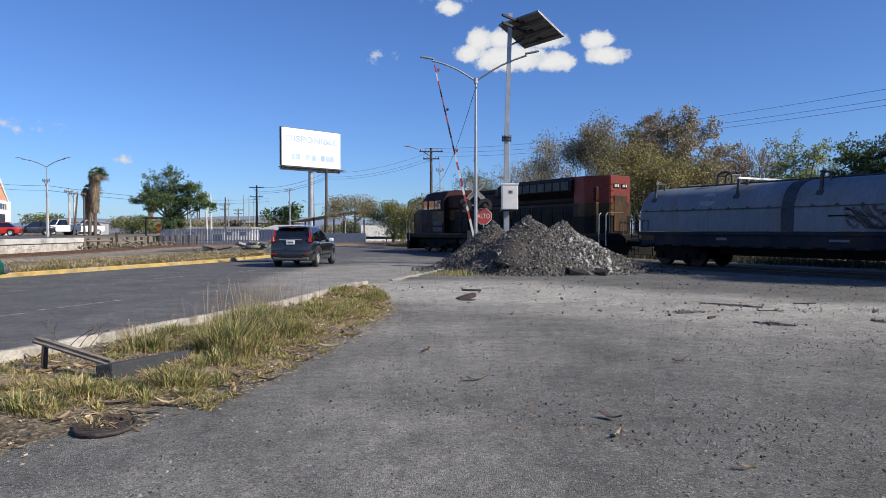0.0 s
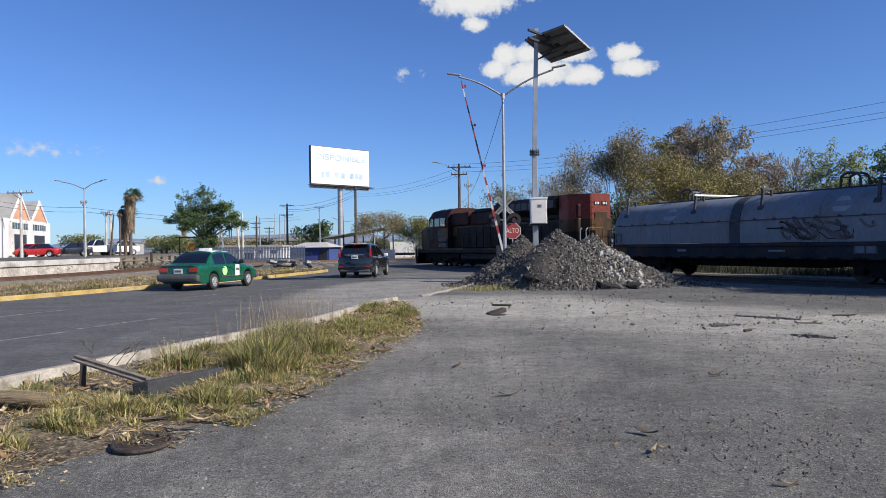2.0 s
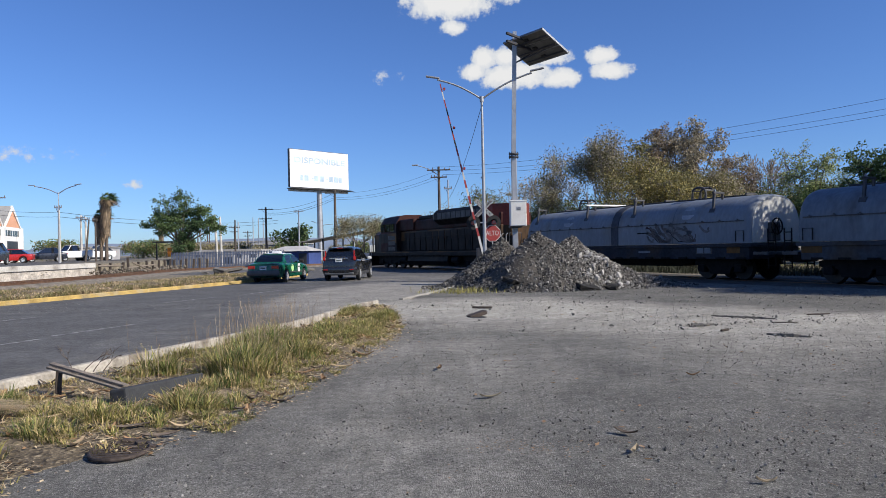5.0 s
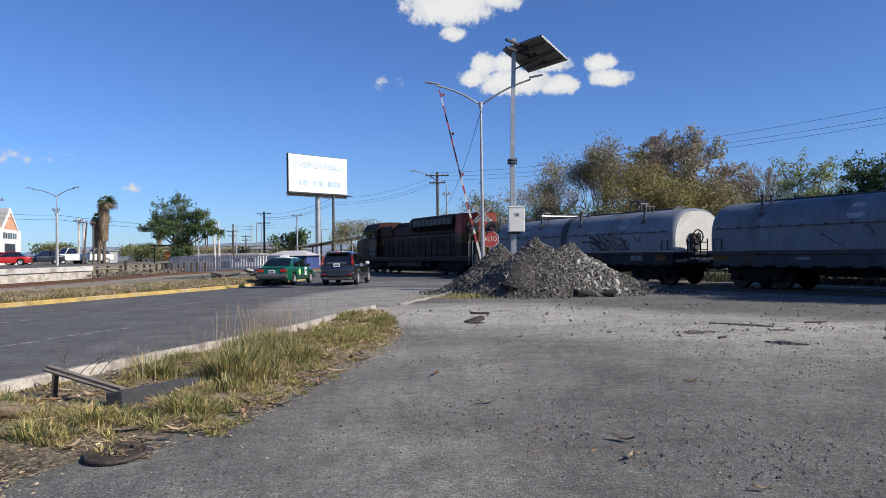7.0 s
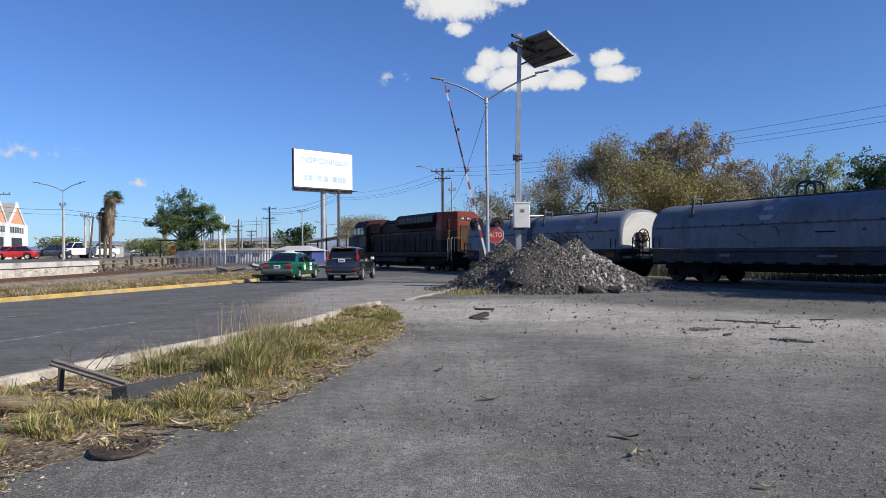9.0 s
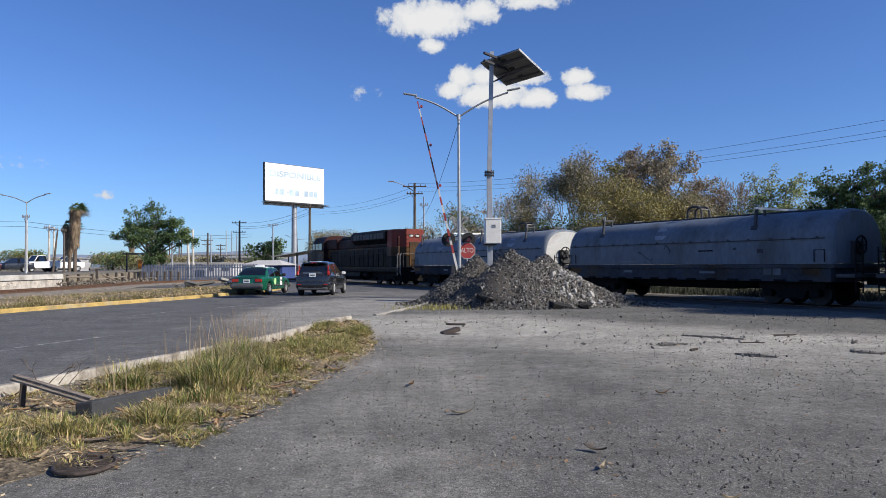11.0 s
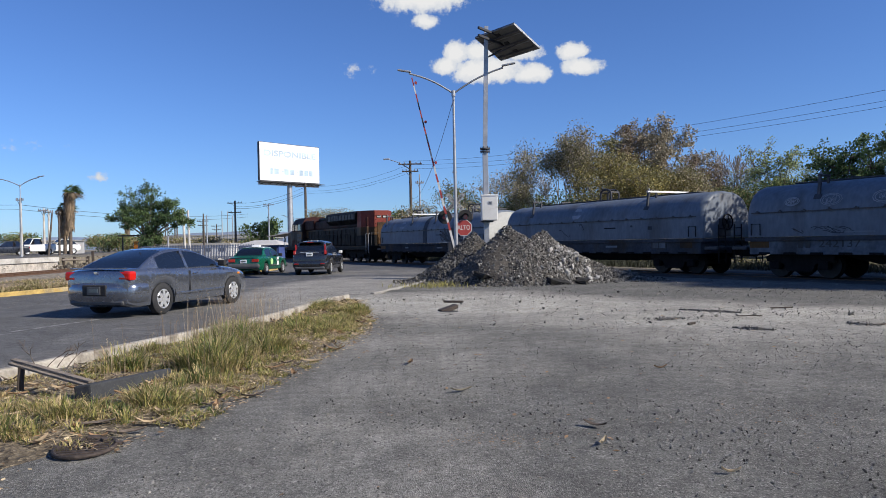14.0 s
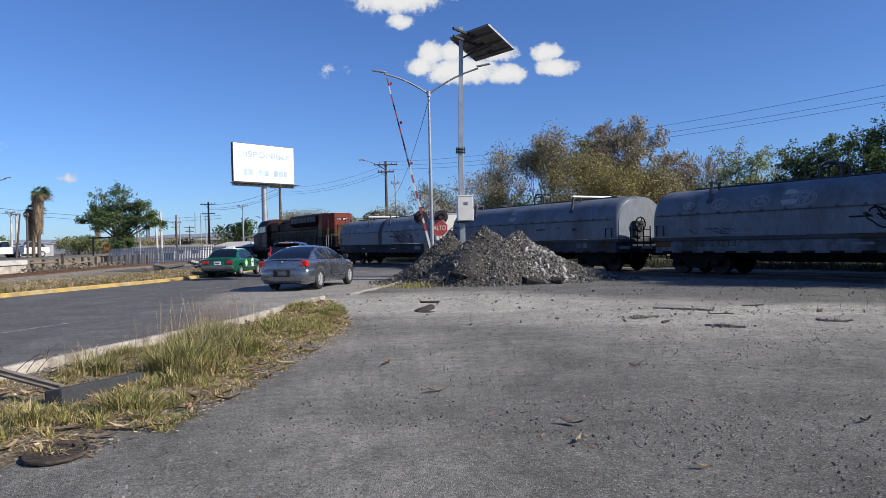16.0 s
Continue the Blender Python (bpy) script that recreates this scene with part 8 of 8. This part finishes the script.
    for k in range(4):
        grow(rr, segs, Vector((k * 0.12, 0, 0)), Vector((rr.uniform(-0.8, 0.8), 0, 0.7)).normalized(), 0.17, 0.007, 2, 0.7, 0.7, tips)
        V, Fs = tubes_mesh([(a, b, max(r0, 0.003), max(r1, 0.002)) for a, b, r0, r1 in segs], 4)
        raw("stem", V, Fs, M["bark"], e)
        segs = []


build_yard()


# ---- terrace, wall and buildings across the road ----
def build_far_side():
    bm = bmesh.new()
    prism(bm, [(-200, -60), (-26.5, -60), (-24.9, 20), (-24.9, 47), (-25.6, 62), (-31, 70), (-33, 110), (-60, 400), (-200, 400)], -0.2, 0.93)
    tagged(part("terrace", bm, M["soil"], kind="structure"), "raised street level behind the retaining wall", "ground")
    bm = bmesh.new()
    prism(bm, [(-36 - 0.31 * (y - 60) + o, y) for y, o in ((34, 3.2), (200, 3.2), (200, -7), (34, -7))], 0.90, 0.936)
    tagged(part("street", bm, M["road"], kind="structure"), "grey asphalt street on the terrace", "road")
    bm = bmesh.new()
    sweep(bm, smooth_path([(-27.5, -30), (-24.6, 20), (-24.35, 36), (-24.5, 47)], 2.0), [(-0.15, -0.1), (-0.15, 0.70), (0.15, 0.70), (0.15, -0.1)])
    tagged(part("wall_retaining", bm, M["rubble_wall"], kind="structure"), "rough stone retaining wall", "wall")
    bm = bmesh.new()
    sweep(bm, smooth_path([(-27.5, -30), (-24.6, 20), (-24.35, 36), (-24.5, 47)], 2.0), [(-0.30, 0.70), (-0.30, 1.02), (0.22, 1.02), (0.24, 0.72)])
    tagged(part("wall_cap", bm, M["concrete"], kind="structure"), "chipped pale concrete beam on the wall", "wall")
    # masonry stones along the wall's face
    rng = random.Random(31)
    e = bpy.data.objects["wall_retaining"]
    meshes = [stone_mesh(90 + k, 0.2) for k in range(5)]
    for me in meshes:
        me.materials.append(M["rubble_wall"])
    for k in range(230):
        y = rng.uniform(22, 47)
        x = -24.6 + (0.25 if y > 28 else 0.12) * 1.0 + (0.12 if 30 < y < 42 else 0)
        o = new("stone", meshes[k % 5])
        o.parent = e
        s = rng.uniform(0.22, 0.42)
        o.matrix_local = Matrix.Translation((x - 0.04, y, rng.uniform(0.05, 0.62))) @ Euler((rng.uniform(-0.3, 0.3), rng.uniform(-0.3, 0.3), 1.57 + rng.uniform(-0.3, 0.3))).to_matrix().to_4x4() @ Matrix.Diagonal((s * 1.3, s * 0.5, s * 0.8, 1))
    # rubble slope where the wall has fallen
    spots = [(rng.uniform(-25.4, -23.6), rng.uniform(46, 62), rng.uniform(0.0, 0.5), rng.uniform(0.08, 0.3)) for _ in range(700)]
    tagged(scatter_stones("fallen_stones", spots, M["ballast"]), "pale stones fallen along the track", "stones", kind="stuff")
    # sleepers set upright as a fence
    xs = [(-24.5, 48.0, 0.95, 0), (-24.5, 49.4, 1.0, 3), (-24.5, 51.2, 1.0, 8), (-24.5, 52.3, 1.35, -2), (-24.5, 53.6, 1.0, 10), (-24.4, 55.2, 1.05, 0), (-24.3, 56.2, 1.0, -4), (-24.3, 57.2, 1.05, 3), (-24.2, 58.2, 1.0, 0), (-24.1, 59.0, 1.1, 4), (-24.0, 59.8, 1.05, -3), (-23.8, 60.6, 1.0, 2), (-23.6, 61.4, 1.1, 0), (-23.3, 62.2, 1.05, 5), (-23.0, 63.0, 1.1, 0), (-22.6, 63.8, 1.0, 2)]
    for x, y, h, ln in xs:
        bm = bmesh.new()
        box(bm, (0, 0, h / 2 - 0.05), (0.17, 0.16, h + 0.1), bevel=0.02)
        o = part("sleeper_post", bm, M["wood_dark"])
        o.matrix_world = pose(x, y, 0, 0, ln, 10)
        tagged(o, "dark old railway sleeper standing as a fence post", "post", "sleeper posts")
    for p, q in (((-24.4, 47.6, 0.8), (-24.4, 51.5, 0.75)), ((-24.3, 52.5, 0.95), (-24.0, 55.0, 0.25)), ((-24.3, 51.8, 0.55), (-24.2, 56.5, 0.7))):
        bm = bmesh.new()
        tube(bm, p, q, 0.07, 0.06, 8)
        tagged(part("fence_rail", bm, M["wood_grey"]), "weathered rail leaning on the sleeper posts", "rail", "fence rails")
    # broken slabs at the end of the median
    for k in range(26):
        x, y = rng.uniform(-16.5, -10.2), rng.uniform(45.0, 51.0)
        bm = bmesh.new()
        sx, sy = rng.uniform(0.4, 1.4), rng.uniform(0.3, 0.8)
        box(bm, (0, 0, 0), (sx, sy, rng.uniform(0.12, 0.25)), bevel=0.03)
        for v in bm.verts:
            v.co += Vector((noise.noise(v.co * 3 + Vector((k, 0, 0))), noise.noise(v.co * 3 + Vector((0, k, 0))), 0)) * 0.15
        o = part("broken_slab", bm, M["stone"] if k % 6 else M["chunk"])
        o.matrix_world = pose(x, y, 0.22 + 0.5 * rng.random() * math.exp(-((x + 13.2) / 2) ** 2), rng.uniform(-13, 13), rng.uniform(-13, 13), rng.uniform(0, 180))
        tagged(o, "broken grey slab dumped at the median's end", "slab", "broken slabs")
    # gabled white building
    P0, D = Vector((-49.7, 72.0, 0.9)), Vector((-0.30, 0.954, 0))
    back = Vector((-0.954, -0.30, 0))
    e = anchor("gabled_building", "white building with two salmon gables and grey roofs", "building")
    def wall_poly(name, pts, key, th=0.3, parent=e, off=0.0):
        bm = bmesh.new()
        loft(bm, [[P0 + D * k + Vector((0, 0, z)) + back * (o - off) for k, z in pts] for o in (0, th)])
        bmesh.ops.recalc_face_normals(bm, faces=bm.faces)
        return part(name, bm, M[key], parent)
    wall_poly("wall", [(-4, 0), (17, 0), (17, 4.3), (13, 4.3), (-4, 4.3)], "white_wall")
    for k0, pk in ((2.0, 7.0), (9.2, 6.6)):
        wall_poly("gable", [(k0, 4.3), (k0 + 6.8, 4.3), (k0 + 3.4, pk)], "orange_wall")
        wall_poly("gable_trim", [(k0 - 0.3, 4.0), (k0 + 3.4, pk + 0.35), (k0 + 7.1, 4.0), (k0 + 6.7, 4.0), (k0 + 3.4, pk - 0.25), (k0 + 0.1, 4.0)], "white_wall", 0.2, off=0.1)
        for s in (-1, 1):
            bm = bmesh.new()
            a, b = P0 + D * (k0 + 3.4) + Vector((0, 0, pk + 0.2)), P0 + D * (k0 + 3.4 + s * 3.7) + Vector((0, 0, 4.2))
            loft(bm, [[a, b, b + back * 18, a + back * 18], [v + Vector((0, 0, 0.12)) for v in (a, b, b + back * 18, a + back * 18)]])
            bmesh.ops.recalc_face_normals(bm, faces=bm.faces)
            part("roof", bm, M["roof_grey"], e)
        for j in range(6):
            wall_poly("window", [(k0 + 0.6 + j * 0.95, 3.2), (k0 + 1.3 + j * 0.95, 3.2), (k0 + 1.3 + j * 0.95, 3.9), (k0 + 0.6 + j * 0.95, 3.9)], "glass", 0.06, off=0.03)
        wall_poly("shopfront", [(k0 + 1.2, 0.1), (k0 + 5.4, 0.1), (k0 + 5.4, 2.6), (k0 + 1.2, 2.6)], "dark_opening", 0.06, off=0.03)
        wall_poly("pier", [(k0 + 6.4, 0), (k0 + 7.0, 0), (k0 + 7.0, 4.2), (k0 + 6.4, 4.2)], "white_wall", 0.4, off=0.25)
    bm = bmesh.new()
    box(bm, P0 + D * 6.5 + back * 9.2 + Vector((0, 0, 2.1)), (18.0, 21.0, 4.2), rot=(0, 0, 17.5))
    part("block", bm, M["white_wall"], e)
    # lower white sheds along the street
    for x, y, w, h in ((-49.0, 96, 4, 1.7),):
        s = anchor("street_shed", "low grey shed beside the street", "shed", x, y, 0.9, 17)
        bm = bmesh.new()
        box(bm, (0, 0, h / 2), (w, 8, h), bevel=0.03)
        part("wall", bm, M["far_grey"], s)
        bm = bmesh.new()
        box(bm, (0, 0, h + 0.08), (w + 0.3, 8.3, 0.16))
        part("roof", bm, M["roof_grey"], s)
        bm = bmesh.new()
        box(bm, (w / 2 * 0.2, -4.0, h * 0.4), (w * 0.4, 0.06, h * 0.6))
        part("door", bm, M["dark_opening"], s)
    # blue palisade fence beyond the road
    f = anchor("blue_fence", "long blue-grey palisade fence", "fence")
    a, b = Vector((-30.0, 74.0, 0)), Vector((-17.5, 72.0, 0))
    n = 74
    me = None
    for k in range(n):
        p = a.lerp(b, k / (n - 1))
        if me is None:
            bm = bmesh.new()
            loft(bm, [[Vector((x, y, z)) for x, z in ((-0.055, 0), (0.055, 0), (0.055, 1.62), (0, 1.74), (-0.055, 1.62))] for y in (-0.012, 0.012)])
            bmesh.ops.recalc_face_normals(bm, faces=bm.faces)
            me = bpy.data.meshes.new("slat")
            bm.to_mesh(me)
            bm.free()
            me.materials.append(M["blue_fence"])
        o = new("slat", me)
        o.parent = f
        o.location = p
    for z in (0.45, 1.35):
        bm = bmesh.new()
        tube(bm, a + Vector((0, 0.04, z)), b + Vector((0, 0.04, z)), 0.04, 0.04, 6)
        part("rail", bm, M["blue_fence"], f)
    # blue house with pale hipped roof
    h = anchor("blue_house", "low dark blue building with a pale hipped roof", "building", -17.6, 78, 0, -8)
    h.scale = (1, 1, 0.82)
    bm = bmesh.new()
    box(bm, (0, 0, 0.95), (4.6, 4.2, 1.9), bevel=0.02)
    part("wall", bm, M["blue_wall"], h)
    bm = bmesh.new()
    loft(bm, [[Vector((x * 2.6, y * 2.5, 1.9)) for x, y in ((-1, -1), (1, -1), (1, 1), (-1, 1))], [Vector((x * 1.2, y * 0.2, 2.6)) for x, y in ((-1, -1), (1, -1), (1, 1), (-1, 1))]])
    part("roof", bm, M["far_grey"], h)
    for k in range(6):
        bm = bmesh.new()
        box(bm, (-1.9 + k * 0.42, -2.115, 1.1), (0.3, 0.02, 0.36))
        part("letter_bar", bm, M["blue_fence"], h)
    bm = bmesh.new()
    box(bm, (1.6, -2.12, 0.85), (0.9, 0.06, 1.5))
    part("door", bm, M["dark_opening"], h)
    # long white and blue wall beside it
    bm = bmesh.new()
    box(bm, (-11.6, 80.0, 0.55), (5.5, 0.3, 1.3), rot=(0, 0, -6), bevel=0.02)
    tagged(part("low_wall", bm, M["blue_fence"], kind="structure"), "low pale blue boundary wall", "wall")
    # canopy on posts
    c = anchor("canopy", "open shed with a sloping grey sheet roof on posts", "canopy", -14.7, 90, 0, -6)
    bm = bmesh.new()
    loft(bm, [[Vector((-4.5, -3, z0)), Vector((4.5, -3, z1)), Vector((4.5, 3, z1)), Vector((-4.5, 3, z0))] for z0, z1 in ((2.6, 3.9), (2.7, 4.0))])
    part("roof", bm, M["roof_grey"], c)
    for x in (-4, -1.3, 1.3, 4):
        for y in (-2.6, 2.6):
            bm = bmesh.new()
            box(bm, (x, y, 1.32 + (x + 4.5) * 0.07), (0.16, 0.16, 2.64 + (x + 4.5) * 0.14))
            part("post", bm, M["dark_steel"], c)
    # white wall with gate, guard rail before it
    for x, w, hh in ((-8.6, 5.4, 2.2), (-3.0, 4.6, 2.0), (2.0, 5, 2.0)):
        bm = bmesh.new()
        box(bm, (x, 96, hh / 2), (w, 0.4, hh), bevel=0.02)
        tagged(part("white_wall", bm, M["white_wall"], kind="structure"), "white rendered boundary wall beyond the road", "wall")
    g = anchor("guard_rail", "dark steel guard rail along the far edge of the road", "guard rail")
    bm = bmesh.new()
    sweep(bm, smooth_path([(-14, 88), (-7, 86), (0, 82), (6, 76)], 1.0), [(-0.04, 0.45), (0.02, 0.52), (-0.04, 0.6), (0.02, 0.68), (-0.04, 0.76), (0.03, 0.76), (0.06, 0.6), (0.03, 0.45)])
    part("rail", bm, M["dark_steel"], g)
    for x, y in ((-14, 88), (-10.5, 87.2), (-7, 86), (-3.5, 84.2), (0, 82), (3, 79.4), (6, 76)):
        bm = bmesh.new()
        box(bm, (x, y + 0.12, 0.35), (0.12, 0.14, 0.8))
        part("post", bm, M["dark_steel"], g)
    # pale block far off behind the palms
    for x, y, w, d, hh, key, lab in ((-4.5, 150, 8, 8, 5.6, "white_wall", "far white block behind palms"), (-70, 230, 40, 14, 5.0, "far_grey", "far grey row of apartment blocks"), (-58, 170, 12, 10, 3.6, "far_grey", "far pale flat-roofed warehouse"), (-36, 110, 9, 6, 1.8, "roof_grey", "low brown shed behind the trees"), (-44, 160, 22, 10, 3.2, "blue_fence", "far blue-grey warehouse roof"), (-29, 100, 4, 5, 1.7, "white_wall", "small white hut by the track")):
        b = anchor("far_building", lab, "building", x, y, 0.0)
        bm = bmesh.new()
        box(bm, (0, 0, hh / 2), (w, d, hh), bevel=0.03)
        part("wall", bm, M[key], b)
        bm = bmesh.new()
        box(bm, (0, 0, hh + 0.15), (w + 0.4, d + 0.4, 0.3))
        part("roof", bm, M["roof_grey"], b)
        n = max(2, int(w / 3))
        for k in range(n):
            bm = bmesh.new()
            box(bm, (-w / 2 + (k + 0.5) * w / n, -d / 2 - 0.02, hh * 0.62), (w / n * 0.45, 0.08, hh * 0.25))
            part("window", bm, M["dark_opening"], b)
    # signal shelter by the tree: dark frame with an orange panel
    s = anchor("signal_shelter", "dark open frame shelter with an orange panel", "shelter", -32.2, 78, 0.9)
    for x in (-1.1, 1.1):
        bm = bmesh.new()
        box(bm, (x, 0, 1.0), (0.12, 0.12, 2.0))
        part("post", bm, M["dark_steel"], s)
    bm = bmesh.new()
    box(bm, (0, 0, 2.0), (2.6, 1.4, 0.15))
    part("roof", bm, M["dark_steel"], s)
    bm = bmesh.new()
    box(bm, (0.4, -0.05, 0.85), (0.5, 0.06, 1.0))
    part("panel", bm, M["orange"], s)
    # hills, the haze of distance painted as their blue-grey colour
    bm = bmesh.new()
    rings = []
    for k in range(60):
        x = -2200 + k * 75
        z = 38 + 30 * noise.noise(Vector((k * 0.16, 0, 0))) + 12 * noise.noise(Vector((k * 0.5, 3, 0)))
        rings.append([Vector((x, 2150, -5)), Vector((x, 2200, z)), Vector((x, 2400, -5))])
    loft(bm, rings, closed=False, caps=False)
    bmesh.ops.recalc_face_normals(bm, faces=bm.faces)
    tagged(part("backdrop", bm, M["hill"], kind="structure"), "low hills on the horizon, coloured blue for distance haze", "hills")


build_far_side()


# ---- parked and passing cars on the terrace ----
def far_car(name, label, paint, x, y, yaw, z=0.936, tall=0.0, bed=False):
    e = anchor(name, label, "car" if not bed else "pickup", x, y, z, yaw)
    st = [(-0.9, 0.74, 0.85 + tall, 0.92 + tall), (-0.6, 0.85, 0.9 + tall, 0.96 + tall), (1.2, 0.86, 0.88 + tall, 0.95 + tall), (2.6, 0.86, 0.84 + tall, 0.92 + tall), (3.3, 0.8, 0.72 + tall, 0.8 + tall), (3.45, 0.7, 0.5 + tall, 0.6 + tall)]
    part("body", car_shell(st, 2.6, 0.24 + tall * 0.6, 0.86, 0.4), paint, e, smooth=True)
    y0, y1, y2, y3 = (0.75, 0.9, 1.75, 2.3) if bed else (-0.5, 0.2, 1.35, 2.1)
    zb, zr = 0.92 + tall, 1.42 + tall * 1.6
    bm = bmesh.new()
    loft(bm, [[Vector((sx * 0.78, yy, zb)) for sx, yy in ((-1, y0), (1, y0), (1, y3), (-1, y3))], [Vector((sx * 0.62, yy, zr)) for sx, yy in ((-1, y1), (1, y1), (1, y2), (-1, y2))]])
    bmesh.ops.recalc_face_normals(bm, faces=bm.faces)
    part("glasshouse", bm, M["car_glass"], e)
    bm = bmesh.new()
    box(bm, (0, (y1 + y2) / 2, zr + 0.01), (1.26, y2 - y1 + 0.1, 0.06), bevel=0.02)
    part("roof", bm, paint, e)
    for s in (-1, 1):
        for yy in (0, 2.6):
            wheel_unit(e, s * 0.76, yy, 0.31 + tall * 0.2, 0.2, M["alloy"], 5, s)
        bm = bmesh.new()
        box(bm, (s * 0.6, 3.44, 0.62 + tall), (0.3, 0.06, 0.14), bevel=0.02)
        part("headlamp", bm, M["lamp_glass"], e)
        bm = bmesh.new()
        box(bm, (s * 0.66, -0.9, 0.78 + tall), (0.2, 0.05, 0.14), bevel=0.02)
        part("tail_lamp", bm, M["tail_red"], e)
        bm = bmesh.new()
        loft(bm, [[Vector((s * 0.785, y3 - 0.08, zb)), Vector((s * 0.785, y3, zb)), Vector((s * 0.63, y2 + 0.04, zr)), Vector((s * 0.63, y2 - 0.06, zr))], [Vector((s * 0.76, y3 - 0.08, zb)), Vector((s * 0.76, y3, zb)), Vector((s * 0.60, y2 + 0.04, zr)), Vector((s * 0.60, y2 - 0.06, zr))]])
        part("pillar", bm, paint, e)
    bm = bmesh.new()
    box(bm, (0, 3.46, 0.45 + tall * 0.8), (1.5, 0.12, 0.2), bevel=0.04)
    part("bumper", bm, M["bumper"], e)
    bm = bmesh.new()
    box(bm, (0, 3.46, 0.66 + tall * 0.9), (0.8, 0.06, 0.14), bevel=0.02)
    part("grille", bm, M["black"], e)
    return e


far_car("parked_car", "red saloon parked on the terrace street", M["car_red"], -46.2, 74.5, 112)
far_car("parked_car", "dark red hatchback parked beside the red saloon", M["car_red"], -49.0, 77.0, 112)
far_car("parked_car", "dark blue saloon parked on the terrace street", M["car_dark"], -45.4, 79.5, 125, tall=0.1)
far_car("parked_truck", "white pickup truck with a rack parked under the palms", M["car_white"], -45.0, 84.0, 150, tall=0.3, bed=True)
far_car("parked_car", "white van-like car parked under the palms", M["car_white"], -44.0, 88.0, 140, tall=0.25)
PICKUP = far_car("pickup_truck", "white pickup truck driving along the terrace street", M["car_white"], -38, 60, 162, tall=0.3, bed=True)
DARK_CAR = far_car("dark_car", "black sport utility car driving along the terrace street", M["car_dark"], -38, 60, 162, tall=0.2)


def street_drive(thing, rows):
    """Along the terrace street towards the yard: (seconds, how far ahead)."""
    walk(thing, [(t, pose(-38 - 0.31 * (y - 60), y, 0.936, 0, 0, 180 + 17.2)) for t, y in rows])


# ---- movements ----
def motions():
    heading = math.degrees(math.atan2(-TRACK_U.x, TRACK_U.y))
    for thing, s0 in TRAIN:
        rows = []
        for t, d in TRAIN_ROLL:
            p = TRACK_P + TRACK_U * (s0 + d)
            rows.append((t, pose(p.x, p.y, RAIL_TOP, 0, 0, heading)))
        walk(thing, rows)
    for w, parent, c, r in WHEELSETS:
        walk(w, [(t, pose(c.x, c.y, c.z, -math.degrees(ride(TRAIN_ROLL, t) / r), 0, 0)) for t in np.arange(0, 16.01, 0.25)])
    for thing, half, rows in VEHICLES:
        keys, run = [], [(rows[0][0], 0.0)]
        for n, (t, x, y, turn) in enumerate(rows):
            a = radians(turn)
            right = Vector((math.cos(a), -math.sin(a), 0))
            q = Vector((x, y, 0)) - right * half
            keys.append((t, pose(q.x, q.y, 0.0, 0, 0, -turn)))
            if n:
                run.append((t, run[-1][1] + math.hypot(x - rows[n - 1][1], y - rows[n - 1][2])))
        walk(thing, keys)
        for w, parent, c, r in CAR_WHEELS:
            if parent is not thing:
                continue
            last, out = 0.0, [(0.0, 0.0)]
            for t in np.arange(1, 481) / 30:
                d = ride(run, float(t))
                if abs(d - last) / r > radians(40) or t > 15.99:
                    out.append((float(t), d))
                    last = d
            walk(w, [(t, pose(c.x, c.y, c.z, -math.degrees(d / r), 0, 0)) for t, d in out])
    street_drive(PICKUP, [(0, 190), (8, 138), (11, 110), (12.5, 86), (13, 76), (13.5, 66), (14.5, 48), (15.2, 40), (16, 37)])
    street_drive(DARK_CAR, [(0, 173), (2, 131), (3.5, 92), (4.2, 74), (5, 55), (6, 42), (7, 38), (8, 37.5), (16, 37.5)])


RAIL_TOP = 0.03
# half track, then seconds and the ground point under the rear right tyre, with the heading in degrees east of ahead
VEHICLES = [(SUV, 0.83, [(0, -5.28, 29.0, 5), (0.5, -5.11, 31.17, 5), (1, -4.99, 32.7, 5), (1.5, -4.9, 33.81, 5), (2, -4.84, 34.54, 5), (2.5, -4.80, 35.1, 5), (3, -4.78, 35.38, 5), (3.5, -4.77, 35.45, 5), (8, -4.77, 35.45, 5), (16, -4.77, 35.45, 5)]),
            (TAXI, 0.76, [(0, -12.7, 15.8, 12.5), (0.5, -11.78, 18.76, 12.5), (1, -10.98, 21.29, 12), (1.5, -10.28, 23.52, 11.5), (2, -9.70, 25.6, 11), (2.5, -9.36, 27.83, 10), (3, -9.11, 29.77, 9.5), (3.5, -8.9, 31.41, 8.5), (4, -8.72, 32.8, 9), (5, -8.43, 35.0, 8), (6, -8.28, 36.2, 8), (7, -8.25, 36.4, 8), (8, -8.25, 36.4, 8), (16, -8.25, 36.4, 8)]),
            (SEDAN, 0.83, [(0, -46.0, -88.0, 18), (6, -29.4, -45.0, 18), (11, -15.2, -8.1, 18), (12, -11.9, 0.5, 18), (12.5, -10.25, 4.8, 18), (13, -8.6, 9.05, 18), (13.5, -7.15, 12.81, 18), (14, -5.96, 15.88, 18), (14.5, -4.96, 18.48, 18), (15, -4.1, 20.7, 18), (15.5, -3.37, 22.59, 17.5), (16, -2.8, 24.04, 17)])]
motions()
